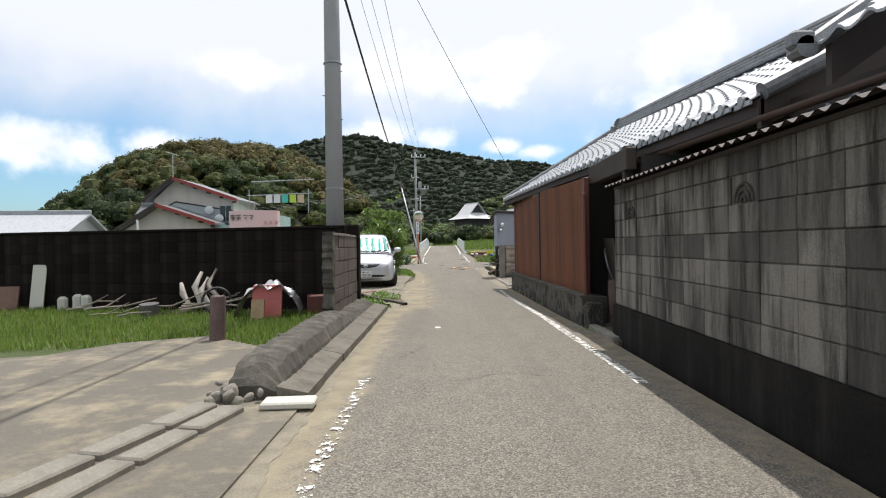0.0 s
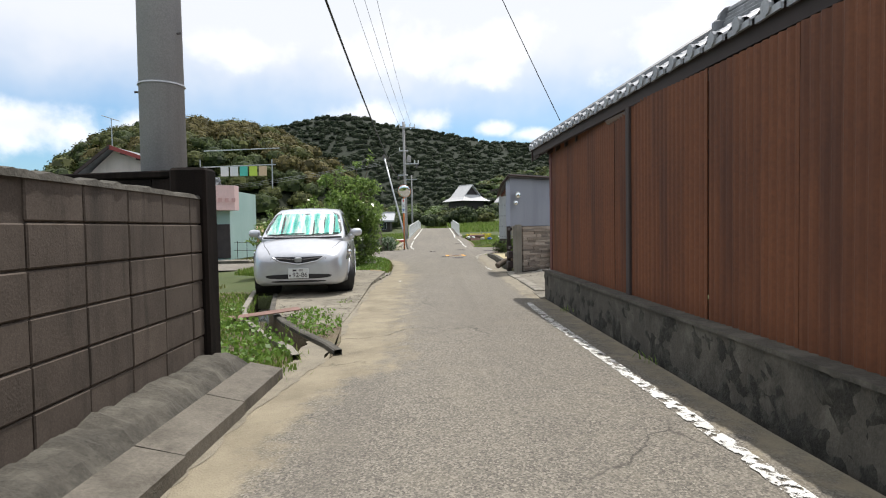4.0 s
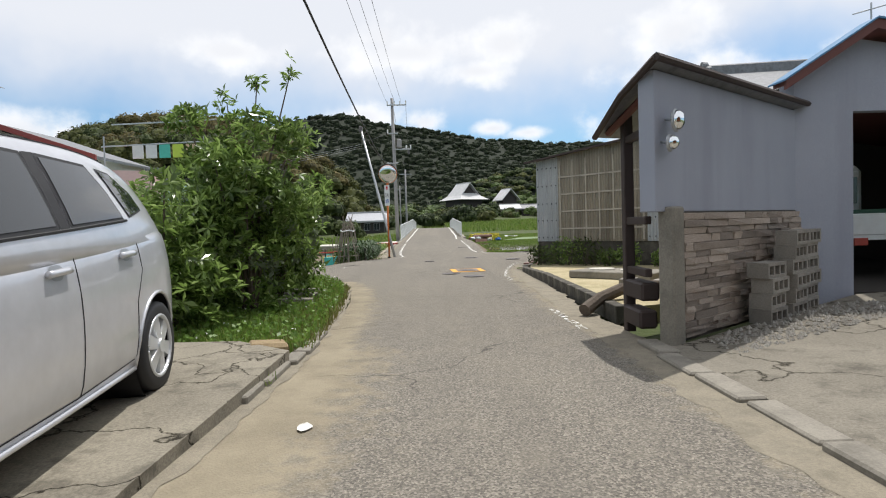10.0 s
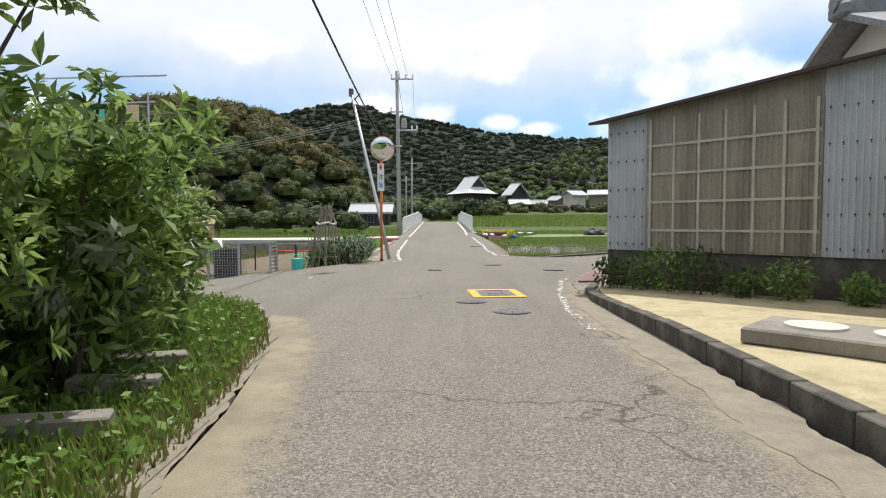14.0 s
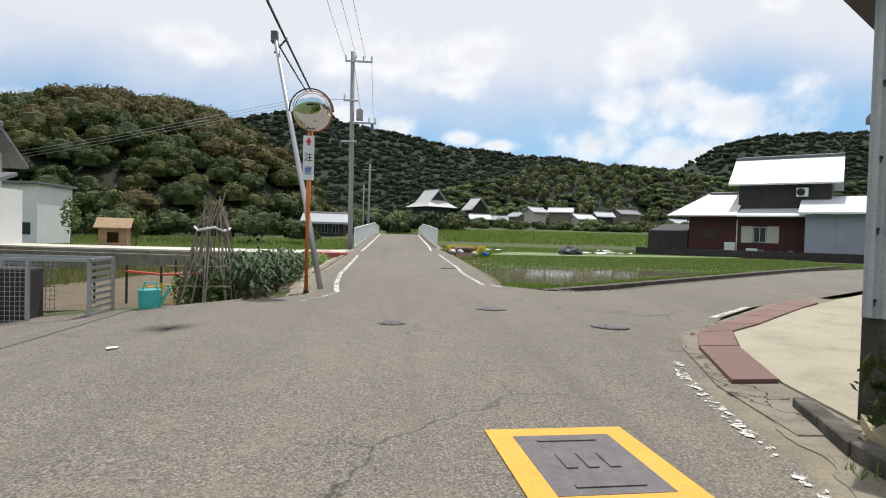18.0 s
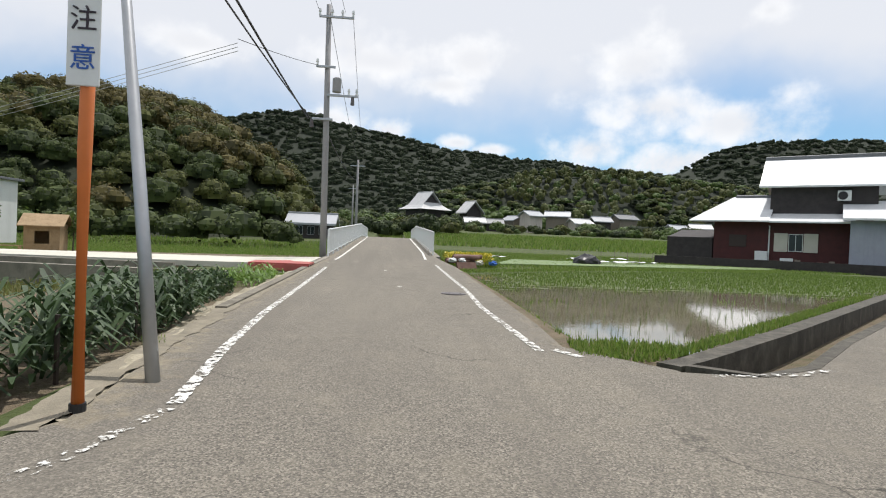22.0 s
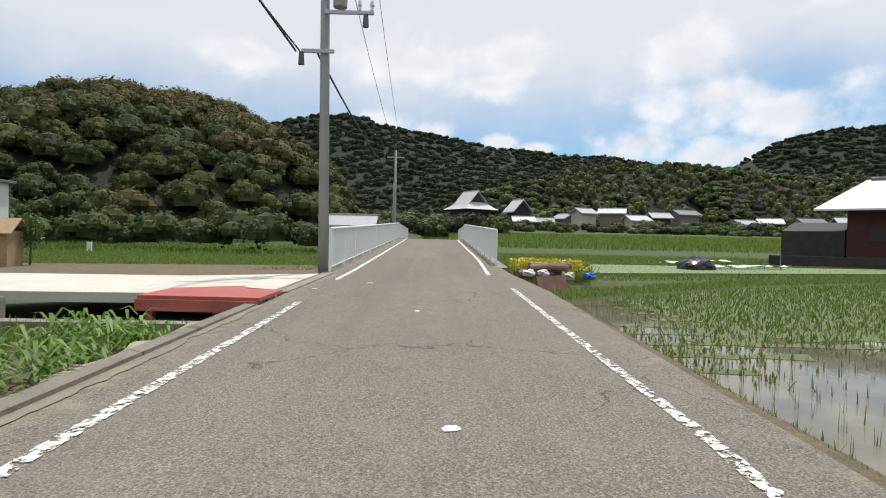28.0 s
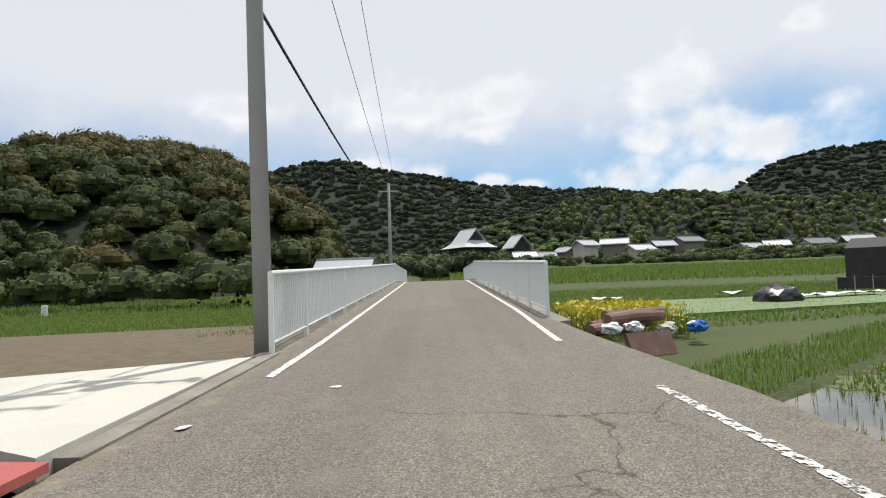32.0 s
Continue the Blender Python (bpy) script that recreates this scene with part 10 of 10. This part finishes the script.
grass("channel_bank_grass", [(-2.3, 45.4), (-6, 45.8), (-6, 46.3), (-2.3, 46.2)], 600, 0.25, -0.2, GRASS, "grass on the channel bank")
grass("east_field_grass", [(3.2, 58), (30, 66), (60, 80), (60, 110), (3, 110)], 40, 0.12, -0.26, GRASS, "green grass of the far fields", 0.03)
# ploughed and pale strips in the far fields
p = B()
prism(p, [(-26, 55.5), (-2.9, 54.6), (-2.9, 66), (-30, 68)], -0.9, lambda x, y: ground_z(x, y) + 0.06 + 0.03 * noise.noise(Vector((x * 2, y * 2, 0))))
tagged(part("ploughed_field", p, SOIL, None, "bare brown ploughed field"), category="field", kind="structure")
p = B()
prism(p, [(6, 62), (26, 67.5), (30, 72), (9, 71)], -0.5, -0.16)
tagged(part("pale_paddy", p, plain("pale_green_paddy", (0.14, 0.2, 0.065), 0.6), None, "pale green flooded seedling bed"), category="field", kind="structure")

# corner lot with red-brown gutter lids
p = B()
prism(p, [(2.6, 27.6), (2.76, 28.45), (3.26, 29.75), (3.74, 30.65), (6.42, 33.1), (8.2, 34.6), (17, 41.2), (20, 38), (8, 27.0), (3.2, 27.2)], -0.1, 0.025)
tagged(part("corner_lot", p, LOT, None, "pale sandy concrete lot at the road corner"), category="pavement", kind="structure")
gl = thing("gutter_lids", (0, 0, 0), 0, "row of red-brown gutter lids along the corner", "gutter lid", kind="structure")
LID_OUT = [(2.36, 28.43), (2.82, 29.72), (3.24, 30.5), (3.95, 31.22), (4.7, 31.98), (5.45, 32.72), (6.2, 33.46), (7.0, 34.2)]
LID_IN = [(2.74, 28.45), (3.24, 29.75), (3.72, 30.63), (4.4, 31.2), (5.1, 31.86), (5.76, 32.48), (6.4, 33.08), (7.2, 33.78)]
for a, b, c, d_ in zip(LID_OUT, LID_OUT[1:], LID_IN[1:], LID_IN):
    q = Vector(((a[0] + b[0] + c[0] + d_[0]) / 4, (a[1] + b[1] + c[1] + d_[1]) / 4))
    part("gutter_lid", prism(B(), [tuple(q + (Vector(e) - q) * 0.975) for e in (a, b, c, d_)], 0.0, 0.045), TERRACOTTA, gl)
gb = B()
prism(gb, [(2.1, 27.4), (2.24, 28.4), (2.7, 29.78), (3.12, 30.6), (6.1, 33.56), (8.0, 35.0), (8.2, 34.62), (6.41, 33.09), (3.73, 30.64), (3.25, 29.75), (2.75, 28.45), (2.55, 27.4)], -0.1, 0.0125)
tagged(part("gutter_bed", gb, PAD, None, "rough mortar strip round the gutter lids"), category="kerb", kind="structure")
wl2 = B()
prism(wl2, [(2.95, 35.72), (3.3, 35.95), (5.67, 37.9), (13.2, 44.4), (24, 53.4), (23.8, 53.65), (13.0, 44.62), (5.5, 38.1), (3.15, 36.12), (2.8, 35.9)], -0.6, -0.01)
tagged(part("paddy_kerb", wl2, CONCRETE_DARK, None, "old mossy concrete wall between ditch and paddy"), category="kerb", kind="structure")
wl2 = B()
prism(wl2, [(2.98, 35.7), (3.52, 35.3), (4.32, 35.7), (5.97, 37.2), (15.6, 45.22), (24, 50.95), (23.95, 51.06), (15.5, 45.33), (5.87, 37.3), (4.25, 35.8), (3.52, 35.42), (3.06, 35.78)], -0.6, 0.004)
tagged(part("ditch_wall", wl2, CONCRETE_DARK, None, "dark side of the ditch along the side road"), category="ditch wall", kind="structure")
wl2 = B()
prism(wl2, [(3.05, 35.74), (3.52, 35.4), (4.25, 35.78), (5.9, 37.28), (15.5, 45.3), (24, 51), (24, 53.4), (13.2, 44.42), (5.67, 37.92), (3.3, 35.97)], -0.7, -0.38)
tagged(part("ditch_floor", wl2, SOIL, None, "muddy bed of the ditch beside the side road"), category="ditch", kind="structure")

gb = B()
prism(gb, [(1.95, 26.2), (2.08, 27.35), (2.22, 28.4), (2.76, 28.46), (2.9, 27.4), (2.75, 26.9), (2.4, 26.5), (2.16, 26.2)], -0.1, 0.002)
tagged(part("gutter_bed", gb, PAD, None, "rough mortar strip round the corner kerb"), category="kerb", kind="structure")

# planting along the grey shed
for k, (u, s, mat) in enumerate(((0.3, 0.26, LEAF_HILL), (0.75, 0.3, LEAF_FRESH), (1.15, 0.38, LEAF_BUSH), (1.6, 0.36, LEAF_HILL), (2.1, 0.22, LEAF_FRESH), (2.6, 0.28, LEAF_BUSH), (3.3, 0.2, LEAF_BUSH), (3.9, 0.18, LEAF_HILL))):
    x, y = 2.6 + 0.679 * u - 0.28, 27.6 - 0.734 * u - 0.25
    t = thing("garden_shrub", (x, y, lerp_table([(20, 0.12), (24, 0.14), (26.4, 0.07)], y)), 0, "small leafy garden shrub against the shed wall", "shrub", "shed shrubs")
    for j in range(3):
        part("stem", tube(B(), [(0, 0, 0), (0.06 * (j - 1), 0.04 * (j - 1), s)], 0.008, 4), BARK, t)
    quads("foliage", leaves(ball_points(340, (0, 0, s * 0.9), (s * 1.1, s * 1.1, s), 0.25), 0.085, 0.4, 0.5), mat, t, kind="")

# ---- tall roadside shrubs ----
def rosettes(centres, size, count=7, slim=0.3):
    """Stars of long leaves round each twig tip."""
    c = np.repeat(np.asarray(centres), count, 0)
    n = len(c)
    ax = RNG.normal(size=(len(centres), 3)) * 0.7 + np.array([0, 0, 0.75])
    ax /= np.linalg.norm(ax, axis=1)[:, None]
    ax = np.repeat(ax, count, 0)
    r = RNG.normal(size=(n, 3))
    d = r - ax * np.sum(r * ax, 1)[:, None]
    d /= np.linalg.norm(d, axis=1)[:, None] + 1e-9
    d = d + ax * RNG.uniform(-0.1, 0.75, (n, 1))
    d /= np.linalg.norm(d, axis=1)[:, None]
    b = np.cross(d, ax)
    b /= np.linalg.norm(b, axis=1)[:, None] + 1e-9
    s = size * RNG.uniform(0.65, 1.25, (n, 1))
    m = c + d * s * 0.55 + ax * s * 0.06
    return np.stack([c, m + b * s * slim * 0.5, c + d * s - ax * s * 0.1, m - b * s * slim * 0.5], 1)



def big_shrub(loc, h, r, n, leaf, label):
    t = thing("roadside_shrub", loc, 0, label, "shrub", "roadside shrubs")
    rr = random.Random(int(loc[1] * 100))
    tips = []
    for k in range(11):
        a = k * 0.571 + rr.uniform(-0.2, 0.2)
        reach = r * rr.uniform(0.35, 0.95)
        top = h * rr.uniform(0.55, 1.0)
        tip = (math.cos(a) * reach, math.sin(a) * reach, top)
        mid = (math.cos(a) * reach * 0.4, math.sin(a) * reach * 0.4, top * 0.55)
        part("stem", tube(B(), [(rr.uniform(-0.1, 0.1), rr.uniform(-0.1, 0.1), 0), mid, tip], [0.028, 0.018, 0.006], 5), BARK, t)
        tips += [tip, mid, tuple((u + w) / 2 for u, w in zip(tip, mid))]
    pts = []
    for k in range(34):
        c = tips[k % len(tips)]
        q = r * rr.uniform(0.22, 0.42)
        pts.append(ball_points(n // 34, (c[0] + rr.uniform(-0.2, 0.2) * r, c[1] + rr.uniform(-0.2, 0.2) * r, max(q * 0.6, c[2] * rr.uniform(0.75, 1.05))), (q, q, q * 0.9), 0.55))
    for tip in tips[::3] + tips[2::3]:
        pts.append(ball_points(60, tip, (0.14, 0.14, 0.22), 0.1))
    skirt = ball_points(n // 4, (0, 0, h * 0.32), (r * 0.95, r * 0.95, h * 0.34), 0.5)
    skirt[:, 2] = np.maximum(skirt[:, 2], 0.03)
    allp = np.concatenate(pts + [skirt])
    quads("foliage", rosettes(allp[:: 9], leaf * 1.05, 7, 0.27), LEAF_BUSH, t, kind="")
    return t


for (x, y, h, r, n) in ((-2.75, 19.7, 1.55, 0.9, 6500), (-2.3, 21.0, 3.3, 0.85, 9500), (-3.2, 20.9, 1.85, 0.9, 6500), (-2.35, 22.4, 2.2, 0.85, 7500), (-3.3, 22.4, 2.1, 1.0, 6500), (-2.7, 23.6, 1.75, 0.8, 6500), (-3.6, 24.4, 1.8, 0.9, 5000), (-4.3, 21.6, 1.35, 0.9, 3500), (-3.4, 25.3, 1.45, 0.7, 4000), (-4.5, 23.4, 1.7, 0.9, 3500)):
    big_shrub((x, y, -0.08), h, r, n, 0.12, "tall leafy fig-like shrub at the roadside")
cover = np.array([q for q in RNG.uniform((-5.2, 18.6), (-1.0, 27.2), (26000, 2)) if inside(BUSH_VERGE, q[0], q[1]) and q[0] > -3.0])
cover = np.concatenate([cover, -0.02 + 0.16 * RNG.uniform(0, 1, (len(cover), 1)) ** 1.5], 1)
quads("ground_cover", leaves(cover, 0.055, 0.6, 0.2), LEAF_WEED, None, "bright leafy weeds covering the verge", "weeds")
dots = np.array([q for q in RNG.uniform((-2.6, 18.6), (-1.1, 26), (90, 2)) if inside(BUSH_VERGE, q[0], q[1])])
quads("tiny_flowers", leaves(np.concatenate([dots, np.full((len(dots), 1), 0.13)], 1), 0.02, 0.9, 0.8), plain("white_petal", (0.75, 0.75, 0.7), 0.7), None, "tiny white flowers among the weeds", "flowers")
quads("pale_leaf_cluster", leaves(np.concatenate([ball_points(40, (RNG.uniform(-2.9, -1.6), RNG.uniform(19.5, 24.5), RNG.uniform(0.4, 1.4)), (0.18, 0.18, 0.14), 0.1) for _ in range(22)]), 0.13, 0.35, 0.6), LEAF_PALE, None, "pale grey-green leaf clusters in the shrubs", "foliage")
for (x, y, a) in ((-1.85, 21.6, 20), (-1.95, 22.3, 12), (-2.05, 22.9, 30)):
    o = part("concrete_offcut", bx(B(), -0.25, 0.25, -0.08, 0.08, 0, 0.1, 0.01), CONCRETE, None, "grey concrete offcut lying in the grass")
    o.matrix_world = pose(x, y, 0.02, 0, 3, a)
    tagged(o, category="concrete block", group="offcuts")

# junk by the bridge
jk = thing("junk_heap", (3.5, 55.6, -0.05), 24, "heap of rolled brown carpet and sacks behind a dark slab", "junk heap")
p = B()
slab_yz(p, [(-0.75, -0.2), (-0.62, -0.2), (-0.5, 0.16), (-0.58, 0.18)], -0.75, 0.2)
part("retaining_slab", p, RUST, jk, "dark brown retaining slab")
rj = random.Random(4)
for k in range(6):
    x0, y0, z0 = -0.9 + 0.12 * k, 0.1 + 0.17 * (k % 3), 0.2 + (0.17 if k > 2 else 0)
    p = B()
    tube(p, [(x0, y0, z0 + rj.uniform(-0.03, 0.03)), (x0 + 0.7, y0 + 0.06, z0), (x0 + rj.uniform(1.2, 1.6), y0 + 0.12, z0 + rj.uniform(-0.04, 0.03))], [0.1, 0.115, 0.1], 10)
    part("carpet_roll", p, (RUST, GREY_WOOD, RUST)[k % 3], jk)
blue = plain("blue_tarp", (0.03, 0.14, 0.5), 0.5)
for (x, y, s, c) in ((-0.75, -0.25, 0.13, WHITE_PAINT), (-0.3, -0.3, 0.12, WHITE_PAINT), (0.85, 0.1, 0.15, CONCRETE_WHITE), (1.5, -0.05, 0.14, blue), (1.75, 0.25, 0.1, WHITE_PAINT), (-1.3, 0.5, 0.13, WHITE_PAINT)):
    p = B()
    bmesh.ops.create_icosphere(p, subdivisions=3, radius=s)
    for q in p.verts:
        q.co += q.co * (0.5 * noise.noise(q.co * 12) + 0.35 * noise.noise(q.co * 30 + Vector((x, y, 0))))
        q.co = Vector((q.co.x * 1.4 + x, q.co.y + y, max(0.0, q.co.z * 0.75 + 0.1) + (0.15 if y < 0 and x < 0 else 0.02)))
    part("sack", p, c, jk)
fl = RNG.uniform((2.9, 57.0), (5.2, 60.5), (1300, 2))
quads("yellow_flowers", leaves(np.concatenate([fl, RNG.uniform(-0.05, 0.45, (1300, 1))], 1), 0.12, 0.8, 0.8), FLOWER, None, "clump of yellow flowers beside the railing", "flowers")
grass("flower_stems", [(2.8, 56.8), (5.4, 57.2), (5.4, 60.8), (2.8, 60.6)], 160, 0.5, -0.2, GRASS, "green stems of the flower clump", 0.015)
bg = thing("black_bag", (13.2, 67.3, -0.2), 0, "bulky black plastic bag lying in the field", "bag")
p = B()
bmesh.ops.create_icosphere(p, subdivisions=3, radius=0.75)
for q in p.verts:
    q.co = Vector((q.co.x * 1.2, q.co.y, max(-0.1, q.co.z * 0.75))) + Vector((0, 0, 0.1)) + q.co * 0.2 * noise.noise(q.co * 3)
part("bag_skin", p, plain("black_plastic", (0.012, 0.012, 0.014), 0.35), bg)
for (x, y, s) in ((15.2, 68.6, 1.2), (17.5, 69.3, 1.6), (14.5, 73, 0.8), (8.0, 72, 0.6), (20, 78, 0.8)):
    p = grid(B(), [-s + 0.2 * s * i for i in range(11)], [-0.4 + 0.2 * i for i in range(5)], lambda u, v: 0.18 + 0.15 * noise.noise(Vector((u * 2, v * 3, x))))
    o = part("plastic_sheet", p, WHITE_PAINT, None, "crumpled white plastic sheet in the field")
    o.matrix_world = pose(x, y, -0.2, 0, 0, 15)
    tagged(o, category="plastic sheet", group="field sheets")
for i in range(5):
    o = part("field_stake", tube(B(), [(14.5 + i * 1.1, 68.2 + 0.4 * i, -0.3), (14.5 + i * 1.1, 68.2 + 0.4 * i, 0.7)], 0.02, 5), GREY_WOOD, None, "thin wooden stake in the field")
    tagged(o, category="stake", group="field stakes")
gm = B()
bx(gm, -0.22, 0.22, -0.1, 0.1, 0, 0.95, 0.03)
o = part("stone_marker", gm, WHITE_PAINT, None, "pale stone marker at the wood edge")
o.matrix_world = pose(-31.0, 91.0, -0.8)
tagged(o, category="stone marker")

# tile-roofed house behind the shed
th = thing("tiled_house", (8.6, 27.5, 0), -8, "grey tile-roofed house behind the shed", "house")
walls(th, 0, 9, 0, 7, 0, 3.7, CREAM_WALL, 5.2, "x")
gable_roof(th, 0, 9, 0, 7, 3.7, 5.3, TILE_DARK, 0.6, "x")
p = B()
cyl(p, (-0.75, 3.5, 5.62), (-0.58, 3.5, 5.62), 0.18, 0.15, 12)
bx(p, -0.72, -0.5, 3.2, 3.8, 5.3, 5.6, 0.06)
part("ridge_end_tile", p, TILE_DARK, th)
p = B()
tube(p, [(4.0, 3.5, 5.2), (4.0, 3.5, 7.2)], 0.025, 5)
tube(p, [(3.5, 3.5, 6.9), (4.6, 3.5, 7.15)], 0.02, 5)
part("antenna", p, STEEL, th)
# little white truck in the garage
tk = thing("small_truck", (6.7, 22.6, 0.12), -4, "white small pickup truck backed into the garage", "truck")
p = B()
bx(p, -0.72, 0.72, -1.0, 0.8, 0.55, 0.62)
bx(p, -0.72, 0.72, -1.02, -0.96, 0.62, 0.92, 0.01)
bx(p, -0.72, -0.68, -1.0, 0.8, 0.62, 0.92)
bx(p, 0.68, 0.72, -1.0, 0.8, 0.62, 0.92)
part("load_bed", p, WHITE_PAINT, tk)
p = B()
bx(p, -0.7, 0.7, 0.85, 2.0, 0.5, 1.75, 0.1)
part("cab", p, WHITE_PAINT, tk)
part("rear_window", bx(B(), -0.55, 0.55, 0.82, 0.86, 1.1, 1.55), CAR_GLASS, tk)
part("number_plate", bx(B(), -0.17, 0.17, -1.06, -1.04, 0.4, 0.56), plain("yellow_plate", (0.6, 0.5, 0.05), 0.5), tk, "yellow number plate")
for s in (-0.62, 0.62):
    part("tail_light", bx(B(), s - 0.09, s + 0.09, -1.06, -1.02, 0.48, 0.58), plain("truck_red_lens", (0.4, 0.05, 0.03), 0.3), tk)
    for y in (-0.5, 1.4):
        part("wheel", cyl(B(), (s - 0.08, y, 0.25), (s + 0.08, y, 0.25), 0.25, 0.25, 16), BLACK, tk)
part("tarp", bx(B(), -0.66, 0.66, -0.9, 0.7, 0.88, 0.98, 0.03), plain("green_tarp", (0.03, 0.09, 0.06), 0.7), tk, "green tarpaulin")

# gravel by the stone wall
gr = RNG.uniform((2.3, 17.9), (4.6, 19.6), (1500, 2))
p = B()
for (x, y) in gr:
    if y < 18.3 + (x - 2.0) * 0.62 and y > 17.75 + (x - 2.0) * 0.5:
        s = RNG.uniform(0.012, 0.03)
        z = 0.03 + max(0, x - 2.4) * 0.045
        vs = [p.verts.new((x + dx * s, y + dy * s, z + dz * s)) for dx, dy, dz in ((1, 0, 0), (-0.6, 0.8, 0), (-0.5, -0.9, 0), (0, 0, 1.0))]
        for a, b, c in ((0, 1, 3), (1, 2, 3), (2, 0, 3)):
            p.faces.new((vs[a], vs[b], vs[c]))
o = part("gravel", p, GRAVEL, None, "loose pale gravel at the foot of the stone wall")
tagged(o, category="gravel", kind="stuff")
